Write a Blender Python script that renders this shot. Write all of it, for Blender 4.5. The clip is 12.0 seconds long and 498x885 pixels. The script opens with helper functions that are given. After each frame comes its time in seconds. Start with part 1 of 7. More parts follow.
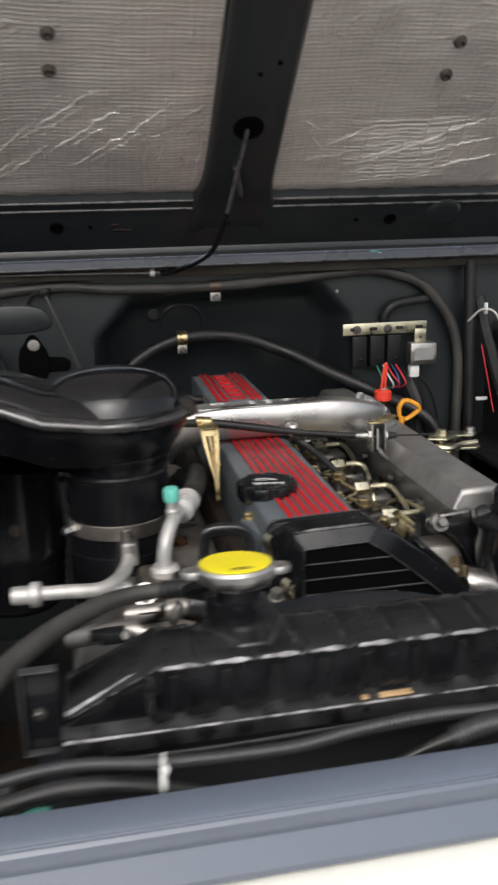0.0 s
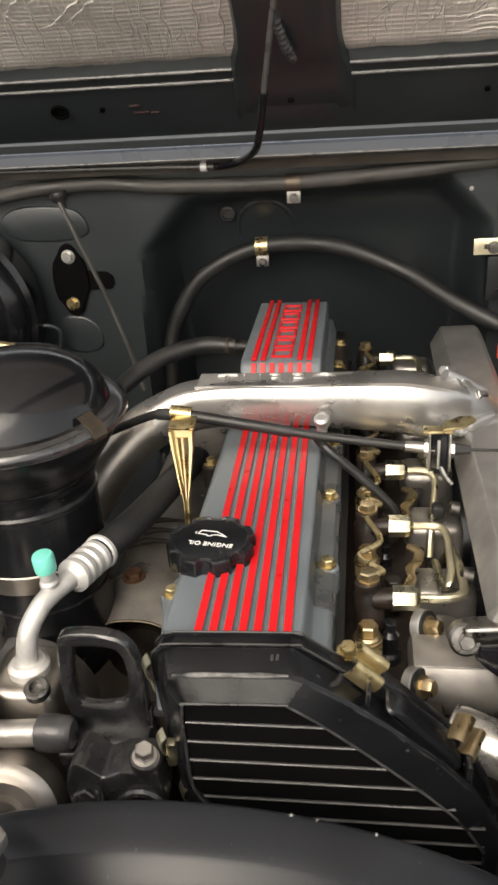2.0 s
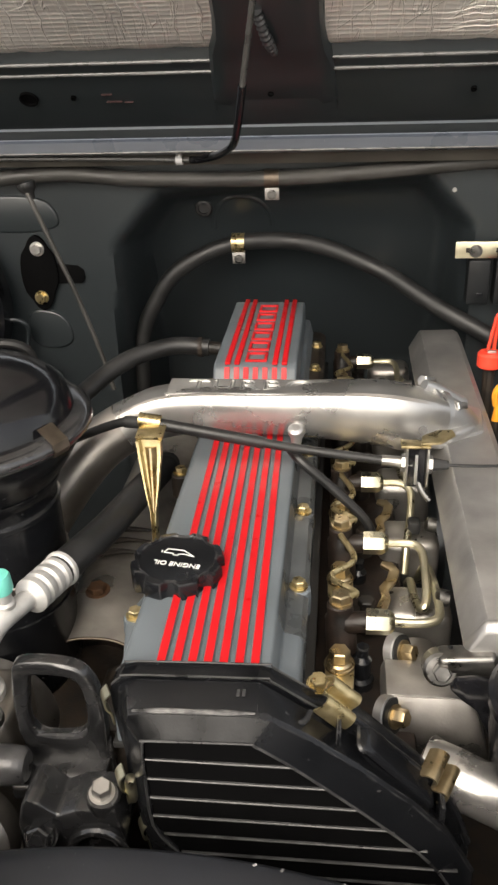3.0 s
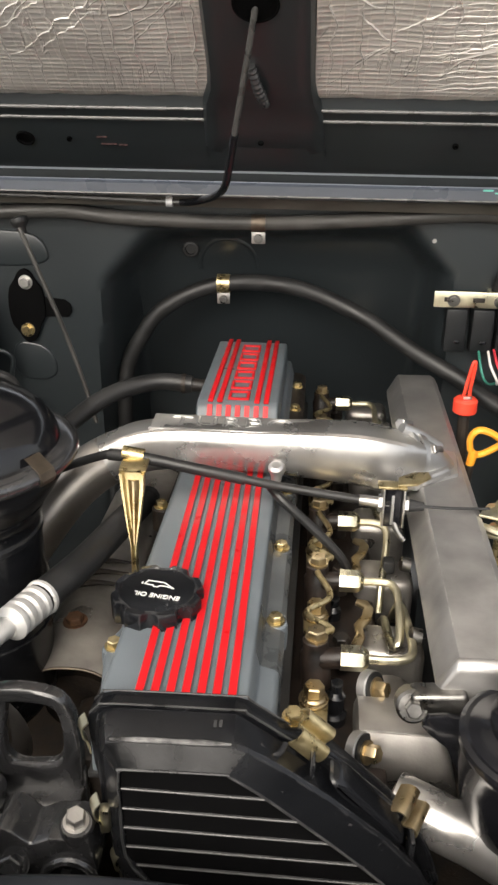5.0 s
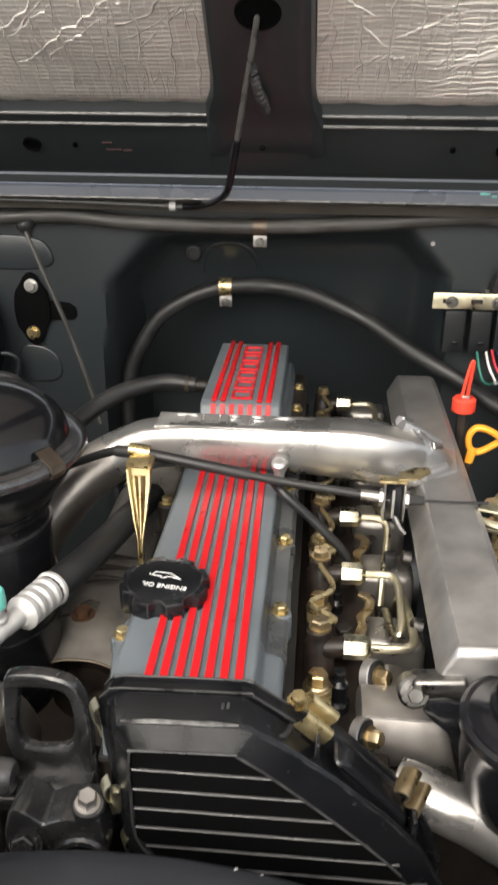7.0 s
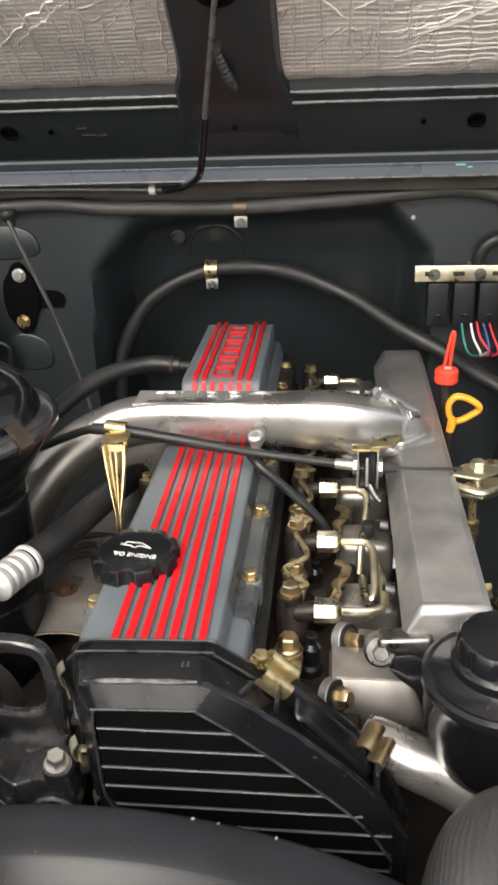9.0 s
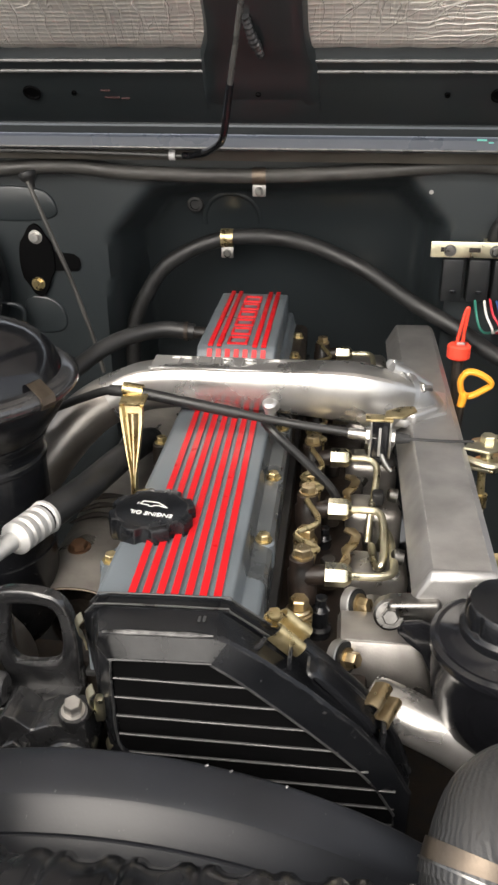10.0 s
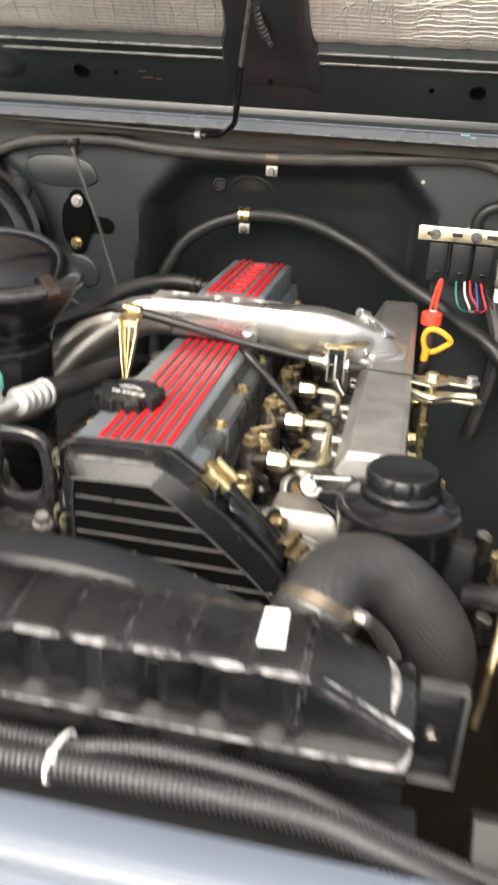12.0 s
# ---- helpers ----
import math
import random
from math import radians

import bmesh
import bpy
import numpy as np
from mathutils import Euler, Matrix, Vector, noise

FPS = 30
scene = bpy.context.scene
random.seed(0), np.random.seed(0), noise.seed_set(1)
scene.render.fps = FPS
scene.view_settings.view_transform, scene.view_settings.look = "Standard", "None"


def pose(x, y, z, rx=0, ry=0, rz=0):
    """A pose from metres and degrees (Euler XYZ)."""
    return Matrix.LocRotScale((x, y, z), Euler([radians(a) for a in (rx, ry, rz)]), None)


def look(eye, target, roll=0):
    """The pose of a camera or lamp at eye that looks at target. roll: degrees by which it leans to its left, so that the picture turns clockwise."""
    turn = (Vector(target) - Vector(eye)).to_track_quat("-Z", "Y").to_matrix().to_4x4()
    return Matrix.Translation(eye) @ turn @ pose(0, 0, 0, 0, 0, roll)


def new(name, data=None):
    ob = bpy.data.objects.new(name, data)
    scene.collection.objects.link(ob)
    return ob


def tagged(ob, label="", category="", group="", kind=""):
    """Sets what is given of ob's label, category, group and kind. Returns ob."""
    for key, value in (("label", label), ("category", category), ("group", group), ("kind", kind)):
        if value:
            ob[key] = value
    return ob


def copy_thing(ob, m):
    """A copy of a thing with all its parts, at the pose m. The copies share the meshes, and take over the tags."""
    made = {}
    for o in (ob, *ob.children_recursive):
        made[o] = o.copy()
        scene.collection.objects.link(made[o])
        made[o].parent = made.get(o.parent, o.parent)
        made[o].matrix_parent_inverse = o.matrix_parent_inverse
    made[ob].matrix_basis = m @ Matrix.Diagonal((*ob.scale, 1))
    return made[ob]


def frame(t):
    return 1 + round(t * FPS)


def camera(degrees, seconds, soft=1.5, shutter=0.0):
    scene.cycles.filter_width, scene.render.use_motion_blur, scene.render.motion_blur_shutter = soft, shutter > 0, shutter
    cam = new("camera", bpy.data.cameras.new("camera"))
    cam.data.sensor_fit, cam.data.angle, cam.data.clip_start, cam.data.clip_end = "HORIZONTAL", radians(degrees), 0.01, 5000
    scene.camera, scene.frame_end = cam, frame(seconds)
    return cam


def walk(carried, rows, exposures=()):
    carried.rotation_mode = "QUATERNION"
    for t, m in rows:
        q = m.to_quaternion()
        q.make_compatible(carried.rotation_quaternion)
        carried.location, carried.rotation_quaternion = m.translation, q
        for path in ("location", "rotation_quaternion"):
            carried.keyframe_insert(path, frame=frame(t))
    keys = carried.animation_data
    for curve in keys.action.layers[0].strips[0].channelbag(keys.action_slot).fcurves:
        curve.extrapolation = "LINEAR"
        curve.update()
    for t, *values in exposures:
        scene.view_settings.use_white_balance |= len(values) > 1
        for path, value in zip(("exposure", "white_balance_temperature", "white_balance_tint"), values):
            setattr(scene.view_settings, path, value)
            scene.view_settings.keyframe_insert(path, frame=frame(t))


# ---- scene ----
cam = camera(33.2, 12.0, soft=2.6, shutter=0.6)
PATH = [
    (0, (-0.186, -0.779, 1.363), (0.17, 1.116, 0.833), -1.5),
    (0.3, (-0.079, -0.733, 1.354), (0.159, 1.175, 0.803), -1.9),
    (0.5, (-0.037, -0.694, 1.36), (0.114, 1.207, 0.755), -1.0),
    (0.6, (-0.014, -0.674, 1.361), (0.102, 1.218, 0.721), -2.0),
    (1, (0.076, -0.592, 1.381), (0.04, 1.292, 0.709), -1.7),
    (1.5, (0.142, -0.494, 1.402), (-0.152, 1.338, 0.656), -2.5),
    (2, (0.123, -0.422, 1.421), (-0.145, 1.351, 0.535), -3.9),
    (2.5, (0.116, -0.395, 1.422), (-0.087, 1.373, 0.51), -1.8),
    (3, (0.122, -0.384, 1.427), (-0.086, 1.381, 0.509), -2.0),
    (4.8, (0.115, -0.394, 1.433), (-0.048, 1.411, 0.588), 0.7),
    (5, (0.117, -0.4, 1.433), (-0.033, 1.41, 0.597), 0.7),
    (5.5, (0.117, -0.403, 1.43), (-0.033, 1.401, 0.58), 0.9),
    (6, (0.116, -0.399, 1.427), (-0.02, 1.403, 0.569), 1.1),
    (6.5, (0.112, -0.425, 1.435), (0.003, 1.415, 0.658), 0.9),
    (7, (0.115, -0.421, 1.43), (-0.035, 1.398, 0.612), 0.5),
    (7.2, (0.126, -0.421, 1.426), (-0.028, 1.39, 0.59), -0.2),
    (8.8, (0.157, -0.434, 1.418), (-0.046, 1.382, 0.604), -2.1),
    (9, (0.163, -0.435, 1.415), (-0.042, 1.373, 0.586), -2.1),
    (9.5, (0.172, -0.44, 1.414), (-0.052, 1.348, 0.547), -2.6),
    (10, (0.149, -0.45, 1.412), (-0.051, 1.333, 0.529), -0.1),
    (10.5, (0.142, -0.45, 1.409), (-0.029, 1.33, 0.514), 0.8),
    (11, (0.168, -0.447, 1.397), (-0.115, 1.314, 0.492), 0.9),
    (11.5, (0.225, -0.493, 1.388), (-0.242, 1.253, 0.53), -2.2),
    (11.8, (0.247, -0.568, 1.37), (-0.111, 1.225, 0.559), 1.0),
    (12, (0.265, -0.617, 1.354), (-0.067, 1.184, 0.549), 3.3),
]
EXPOSURES = [(0.0, 0.36, 6500, 10), (0.25, 0.6, 6950, 10), (0.5, 0.76, 7200, 10), (1.0, 1.0, 7350, 10), (2.0, 1.2, 7250, 10), (5.0, 1.32, 6950, 10), (9.0, 1.34, 6800, 10), (11.5, 1.46, 6900, 10), (12.0, 1.8, 7050, 10)]
walk(cam, [(t, look(eye, target, roll)) for t, eye, target, roll in PATH], EXPOSURES)


# ---- world, sun, exposure ----
world = bpy.data.worlds.new("overcast_sky")
scene.world = world
world.use_nodes = True
wt = world.node_tree
wt.nodes.clear()
w_out = wt.nodes.new("ShaderNodeOutputWorld")
w_bg = wt.nodes.new("ShaderNodeBackground")
w_sky = wt.nodes.new("ShaderNodeTexSky")
w_sky.sky_type = "NISHITA"
w_sky.sun_disc = False
w_sky.sun_elevation = radians(44)
w_sky.sun_rotation = radians(193)
w_sky.dust_density = 4.0
w_bg.inputs["Strength"].default_value = 0.15
w_hsv = wt.nodes.new("ShaderNodeHueSaturation")
w_hsv.inputs["Saturation"].default_value = 0.36
wt.links.new(w_sky.outputs[0], w_hsv.inputs["Color"])
wt.links.new(w_hsv.outputs[0], w_bg.inputs["Color"])
wt.links.new(w_bg.outputs[0], w_out.inputs["Surface"])

sun_data = bpy.data.lights.new("sun", "SUN")
sun_data.energy = 0.85
sun_data.angle = radians(60)
sun_data.color = (1.0, 0.95, 0.88)
sun = new("sun", sun_data)
sun.matrix_world = look((-0.6, -2.3, 3.4), (0, 0, 0.6))

# ---- materials ----


def material(name, colour, rough=0.5, metal=0.0, vary=0.25, scale=40.0, bump=0.1, fine=400.0, second=None, coat=0.0, rough_vary=0.15, spec=0.5, specks=0.0, worn=0.0, worn_colour=(0.20, 0.195, 0.19)):
    """A surface with stains at one scale and grain at another."""
    m = bpy.data.materials.new(name)
    m.use_nodes = True
    t = m.node_tree
    b = t.nodes["Principled BSDF"]
    co = t.nodes.new("ShaderNodeTexCoord")
    big = t.nodes.new("ShaderNodeTexNoise")
    big.inputs["Scale"].default_value = scale
    big.inputs["Detail"].default_value = 5
    small = t.nodes.new("ShaderNodeTexNoise")
    small.inputs["Scale"].default_value = fine
    small.inputs["Detail"].default_value = 2
    t.links.new(co.outputs["Object"], big.inputs["Vector"])
    t.links.new(co.outputs["Object"], small.inputs["Vector"])
    ramp = t.nodes.new("ShaderNodeValToRGB")
    dark = tuple(c * (1 - vary) for c in colour)
    light = second or tuple(min(1.0, c * (1 + vary)) for c in colour)
    ramp.color_ramp.elements[0].position = 0.32
    ramp.color_ramp.elements[1].position = 0.72
    ramp.color_ramp.elements[0].color = (*dark, 1)
    ramp.color_ramp.elements[1].color = (*light, 1)
    t.links.new(big.outputs["Fac"], ramp.inputs["Fac"])
    paint = ramp.outputs["Color"]
    if specks:
        # dust and scratches: sparse pale flecks, drawn out a little one way
        mp = t.nodes.new("ShaderNodeMapping")
        mp.inputs["Scale"].default_value = (1.0, 0.45, 0.8)
        t.links.new(co.outputs["Object"], mp.inputs["Vector"])
        fleck = t.nodes.new("ShaderNodeTexNoise")
        fleck.inputs["Scale"].default_value = 330.0
        fleck.inputs["Detail"].default_value = 3
        t.links.new(mp.outputs["Vector"], fleck.inputs["Vector"])
        pick = t.nodes.new("ShaderNodeMapRange")
        pick.inputs["From Min"].default_value = 0.70
        pick.inputs["From Max"].default_value = 0.78
        pick.inputs["To Max"].default_value = specks
        t.links.new(fleck.outputs["Fac"], pick.inputs["Value"])
        mix = t.nodes.new("ShaderNodeMixRGB")
        mix.inputs["Color2"].default_value = (0.30, 0.29, 0.28, 1)
        t.links.new(pick.outputs["Result"], mix.inputs["Fac"])
        t.links.new(paint, mix.inputs["Color1"])
        paint = mix.outputs["Color"]
    if worn:
        # paint rubbed thin along the edges, in broken stretches
        bevel = t.nodes.new("ShaderNodeBevel")
        bevel.samples = 6
        bevel.inputs["Radius"].default_value = 0.0026
        geo = t.nodes.new("ShaderNodeNewGeometry")
        dot = t.nodes.new("ShaderNodeVectorMath")
        dot.operation = "DOT_PRODUCT"
        t.links.new(bevel.outputs["Normal"], dot.inputs[0])
        t.links.new(geo.outputs["Normal"], dot.inputs[1])
        edge = t.nodes.new("ShaderNodeMapRange")
        edge.inputs["From Min"].default_value = 0.985
        edge.inputs["From Max"].default_value = 0.93
        edge.inputs["To Max"].default_value = worn
        t.links.new(dot.outputs["Value"], edge.inputs["Value"])
        rub = t.nodes.new("ShaderNodeTexNoise")
        rub.inputs["Scale"].default_value = 120.0
        rub.inputs["Detail"].default_value = 4
        t.links.new(co.outputs["Object"], rub.inputs["Vector"])
        thin = t.nodes.new("ShaderNodeMapRange")
        thin.inputs["From Min"].default_value = 0.42
        thin.inputs["From Max"].default_value = 0.62
        t.links.new(rub.outputs["Fac"], thin.inputs["Value"])
        both = t.nodes.new("ShaderNodeMath")
        both.operation = "MULTIPLY"
        t.links.new(edge.outputs["Result"], both.inputs[0])
        t.links.new(thin.outputs["Result"], both.inputs[1])
        bare = t.nodes.new("ShaderNodeMixRGB")
        bare.inputs["Color2"].default_value = (*worn_colour, 1)
        t.links.new(both.outputs["Value"], bare.inputs["Fac"])
        t.links.new(paint, bare.inputs["Color1"])
        paint = bare.outputs["Color"]
    t.links.new(paint, b.inputs["Base Color"])
    rr = t.nodes.new("ShaderNodeMapRange")
    rr.inputs["From Min"].default_value = 0.3
    rr.inputs["From Max"].default_value = 0.7
    rr.inputs["To Min"].default_value = max(0.03, rough - rough_vary)
    rr.inputs["To Max"].default_value = min(1.0, rough + rough_vary)
    t.links.new(big.outputs["Fac"], rr.inputs["Value"])
    t.links.new(rr.outputs["Result"], b.inputs["Roughness"])
    b.inputs["Metallic"].default_value = metal
    b.inputs["Specular IOR Level"].default_value = spec
    b.inputs["Coat Weight"].default_value = coat
    b.inputs["Coat Roughness"].default_value = 0.12
    if bump:
        bp = t.nodes.new("ShaderNodeBump")
        bp.inputs["Strength"].default_value = bump
        bp.inputs["Distance"].default_value = 0.001
        t.links.new(small.outputs["Fac"], bp.inputs["Height"])
        t.links.new(bp.outputs["Normal"], b.inputs["Normal"])
    return m


def foil_material():
    """Reinforced aluminium foil: level scrim threads close together, sparser upright ones, faint wandering creases and dull stains."""
    m = material("foil_insulation", (0.60, 0.565, 0.53), 0.40, 0.42, 0.10, 7.0, 0.0, second=(0.72, 0.68, 0.64), rough_vary=0.05)
    t = m.node_tree
    b = t.nodes["Principled BSDF"]
    co = t.nodes["Texture Coordinate"].outputs["Object"]

    def node(kind, **values):
        n = t.nodes.new(kind)
        for key, value in values.items():
            n.inputs[key].default_value = value
        return n

    def maths(op, a, b2):
        n = node("ShaderNodeMath")
        n.operation = op
        for k, v in enumerate((a, b2)):
            if isinstance(v, (int, float)):
                n.inputs[k].default_value = v
            else:
                t.links.new(v, n.inputs[k])
        return n.outputs[0]

    def ramp(source, *stops):
        n = node("ShaderNodeValToRGB")
        e = n.color_ramp.elements
        while len(e) < len(stops):
            e.new(0.5)
        for k, (at, v) in enumerate(stops):
            e[k].position, e[k].color = at, (v, v, v, 1)
        t.links.new(source, n.inputs["Fac"])
        return n.outputs["Color"]

    def cloud(turn, stretch, size, detail=3.0, twist=0.5):
        """Noise drawn out along a line that is turned from the x axis."""
        mp = node("ShaderNodeMapping", Rotation=(0, 0, -turn), Scale=tuple(1 / k for k in stretch))
        mp.vector_type = "TEXTURE"
        t.links.new(co, mp.inputs["Vector"])
        n = node("ShaderNodeTexNoise", Scale=size, Detail=detail, Distortion=twist)
        t.links.new(mp.outputs["Vector"], n.inputs["Vector"])
        return n.outputs["Fac"]

    # level threads, about 6 mm apart along the slope, broken here and there, and sparser upright ones
    level = node("ShaderNodeTexWave", Scale=64.0, Distortion=0.7, Detail=2.0)
    level.bands_direction = "Y"
    level.inputs["Detail Scale"].default_value = 3.0
    upright = node("ShaderNodeTexWave", Scale=26.0, Distortion=2.2, Detail=2.0)
    upright.bands_direction = "X"
    for w in (level, upright):
        t.links.new(co, w.inputs["Vector"])
    broken = ramp(cloud(0.0, (3.0, 9.0, 1.0), 9.0, 3.0), (0.36, 0.25), (0.60, 1.0))
    relief = maths("MULTIPLY", ramp(level.outputs["Fac"], (0.45, 0.0), (0.85, 1.0)), broken)
    relief = maths("ADD", relief, maths("MULTIPLY", ramp(upright.outputs["Fac"], (0.90, 0.0), (0.99, 1.0)), 0.30))
    # the threads shine through paler than the foil between them
    pale = node("ShaderNodeMixRGB")
    pale.inputs["Color2"].default_value = (0.93, 0.885, 0.83, 1)
    t.links.new(maths("MULTIPLY", relief, 0.85), pale.inputs["Fac"])
    t.links.new(b.inputs["Base Color"].links[0].from_socket, pale.inputs["Color1"])
    t.links.new(pale.outputs["Color"], b.inputs["Base Color"])
    last = node("ShaderNodeBump", Strength=0.45, Distance=0.0013)
    t.links.new(relief, last.inputs["Height"])
    # faint creases, slanting and running up
    for turn, stretch, size, power, wide in ((0.62, (1.0, 6.0, 1.0), 4.2, 0.7, 0.010), (1.45, (1.0, 9.0, 1.0), 6.5, 0.6, 0.010)):
        line = ramp(cloud(turn, stretch, size), (0.50 - wide, 0.0), (0.50, 1.0), (0.50 + wide, 0.0))
        patch = ramp(cloud(turn, (1.0, 2.0, 1.0), 5.0 + size, 1.0), (0.50, 0.0), (0.60, 1.0))
        bp = node("ShaderNodeBump", Strength=power, Distance=0.0025)
        t.links.new(maths("MULTIPLY", line, patch), bp.inputs["Height"])
        t.links.new(last.outputs["Normal"], bp.inputs["Normal"])
        last = bp
    # soft gathers all over
    bp = node("ShaderNodeBump", Strength=0.5, Distance=0.006)
    t.links.new(cloud(0.1, (1.0, 5.0, 1.0), 5.0, 3.0, 0.6), bp.inputs["Height"])
    t.links.new(last.outputs["Normal"], bp.inputs["Normal"])
    t.links.new(bp.outputs["Normal"], b.inputs["Normal"])
    return m


BODY = material("dark_body_paint", (0.022, 0.027, 0.0295), 0.33, 0.0, 0.12, 3.0, 0.05, 500, coat=0.12, rough_vary=0.02)
PANEL = material("blue_grey_panel_paint", (0.11, 0.13, 0.17), 0.35, 0.0, 0.05, 5.0, 0.04, 300, coat=0.2, rough_vary=0.02)
COWL_PAINT = material("blue_grey_cowl_paint", (0.075, 0.085, 0.105), 0.28, 0.0, 0.05, 10.0, 0.04, 300, coat=0.3, rough_vary=0.02, specks=0.25)
LIP = material("pale_paint_edge", (0.055, 0.058, 0.058), 0.30, 0.0, 0.4, 35.0, 0.1, 300, second=(0.15, 0.15, 0.148), coat=0.2)
FOIL = foil_material()
COVER = material("grey_engine_paint", (0.112, 0.130, 0.144), 0.42, 0.0, 0.14, 18.0, 0.12, 500)
RED = material("red_stripe_paint", (0.50, 0.010, 0.014), 0.42, 0.0, 0.12, 60.0, 0.08, 500, spec=0.22)
PLASTIC = material("black_moulded_plastic", (0.0058, 0.0064, 0.0078), 0.24, 0.0, 0.3, 25.0, 0.04, 700, second=(0.0095, 0.0100, 0.0115), rough_vary=0.05, spec=0.36, specks=0.16, worn=0.35, worn_colour=(0.10, 0.10, 0.10))
TANK = material("scuffed_black_tank_plastic", (0.0042, 0.0046, 0.0056), 0.25, 0.0, 0.3, 18.0, 0.08, 300, second=(0.0165, 0.0170, 0.0188), rough_vary=0.10, spec=0.38, specks=0.22, worn=0.5, worn_colour=(0.30, 0.295, 0.30))
WORN = material("worn_black_plastic_edges", (0.035, 0.035, 0.036), 0.40, 0.0, 0.2, 60.0, 0.05, 500, second=(0.06, 0.06, 0.06))
SCUFF = material("white_scuffed_plastic_edge", (0.030, 0.030, 0.031), 0.32, 0.0, 0.5, 70.0, 0.25, 350, second=(0.50, 0.49, 0.50))
SHROUD = material("satin_black_shroud", (0.0155, 0.0170, 0.0208), 0.35, 0.0, 0.25, 14.0, 0.05, 500, rough_vary=0.04, spec=0.34, specks=0.22)
CAST_PAINT = material("black_painted_casting", (0.0095, 0.0096, 0.0104), 0.24, 0.0, 0.30, 30.0, 0.15, 260, second=(0.020, 0.020, 0.021), spec=0.80, specks=0.30, rough_vary=0.09, worn=0.5, worn_colour=(0.16, 0.156, 0.152))
ARM_PAINT = material("grey_painted_casting", (0.030, 0.030, 0.032), 0.30, 0.2, 0.3, 40.0, 0.35, 260, second=(0.075, 0.074, 0.075), rough_vary=0.08)
SEAM = material("glossy_rolled_seam", (0.012, 0.012, 0.013), 0.16, 0.0, 0.3, 30.0, 0.05, 300, second=(0.05, 0.05, 0.052), spec=0.9)
DULL_PIPE = material("dull_stained_aluminium", (0.40, 0.362, 0.318), 0.36, 0.95, 0.3, 16.0, 0.1, 300, second=(0.50, 0.470, 0.435), rough_vary=0.10)
STEEL = material("dark_oiled_steel", (0.20, 0.195, 0.185), 0.36, 1.0, 0.3, 90.0, 0.15, 400)
HOSE_CLOTH = material("cloth_marked_grey_rubber", (0.023, 0.0235, 0.0242), 0.44, 0.0, 0.25, 14.0, 0.10, 900, second=(0.038, 0.0375, 0.037), rough_vary=0.06)
CONDUIT = material("black_conduit_plastic", (0.040, 0.040, 0.0425), 0.30, 0.0, 0.15, 12.0, 0.0, 500, rough_vary=0.03, spec=1.0)
DIM = material("dusty_black_underbody", (0.014, 0.0145, 0.0152), 0.45, 0.0, 0.4, 12.0, 0.1, 200, spec=0.4)
RELAY = material("dull_black_relay_case", (0.010, 0.0112, 0.0122), 0.5, 0.0, 0.2, 40.0, 0.05, spec=0.25)
# sheenless near-black; stands for deep shade in holes and between the slats
DARK = material("flat_black", (0.0025, 0.0025, 0.0027), 0.9, 0.0, 0.2, spec=0.05)
GLOSS = material("gloss_black_paint", (0.0080, 0.0082, 0.0098), 0.15, 0.0, 0.3, 15.0, 0.04, 400, rough_vary=0.05, spec=0.46, specks=0.10)
RUBBER = material("black_rubber", (0.011, 0.0112, 0.0115), 0.46, 0.0, 0.3, 30.0, 0.15, 600, second=(0.022, 0.022, 0.022), spec=0.45)
OLD_RUBBER = material("dusty_grey_rubber", (0.040, 0.038, 0.035), 0.55, 0.0, 0.25, 25.0, 0.2, 350, second=(0.062, 0.059, 0.054))
POLISHED = material("polished_aluminium", (0.50, 0.488, 0.47), 0.29, 0.86, 0.18, 22.0, 0.05, 300, rough_vary=0.07)
# paler than the pads, so that the folds carry a painted glint
CREASE = material("fold_glint_foil", (0.74, 0.705, 0.67), 0.42, 0.40, 0.10, 40.0, 0.0)
CHIPPED = material("reddish_chipped_paint", (0.045, 0.026, 0.026), 0.8, 0.0, 0.3, 200.0, 0.1, spec=0.1)
DUSTY_HOSE = material("dusty_grey_vinyl", (0.055, 0.054, 0.052), 0.35, 0.0, 0.2, 60.0, 0.05)
SATIN_PIPE = material("satin_steel_pipe", (0.48, 0.468, 0.448), 0.42, 0.75, 0.2, 30.0, 0.15, 300, rough_vary=0.06)
SLAT = material("worn_grey_slat", (0.022, 0.022, 0.023), 0.38, 0.0, 0.3, 60.0, 0.05, 500, second=(0.060, 0.060, 0.060), spec=0.45)
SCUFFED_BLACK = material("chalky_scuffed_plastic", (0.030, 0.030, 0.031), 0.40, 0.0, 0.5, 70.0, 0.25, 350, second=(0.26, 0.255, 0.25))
BOX_CAST = material("brushed_manifold_casting", (0.33, 0.324, 0.316), 0.42, 0.76, 0.16, 26.0, 0.20, 600, second=(0.42, 0.41, 0.40), rough_vary=0.06, specks=0.12, worn=0.5, worn_colour=(0.78, 0.77, 0.75))
CAST = material("brushed_cast_aluminium", (0.52, 0.517, 0.508), 0.42, 0.88, 0.16, 24.0, 0.30, 700, second=(0.58, 0.575, 0.565), rough_vary=0.06, specks=0.10, worn=0.25, worn_colour=(0.86, 0.85, 0.83))
ROUGH_CAST = material("dull_cast_metal", (0.36, 0.345, 0.325), 0.38, 0.85, 0.25, 34.0, 0.22, 420)
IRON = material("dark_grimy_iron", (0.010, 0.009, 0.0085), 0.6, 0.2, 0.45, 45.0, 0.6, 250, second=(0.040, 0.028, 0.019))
SHIELD = material("dull_steel_heat_shield", (0.36, 0.34, 0.31), 0.38, 0.72, 0.35, 22.0, 0.25, 200, second=(0.50, 0.47, 0.43))
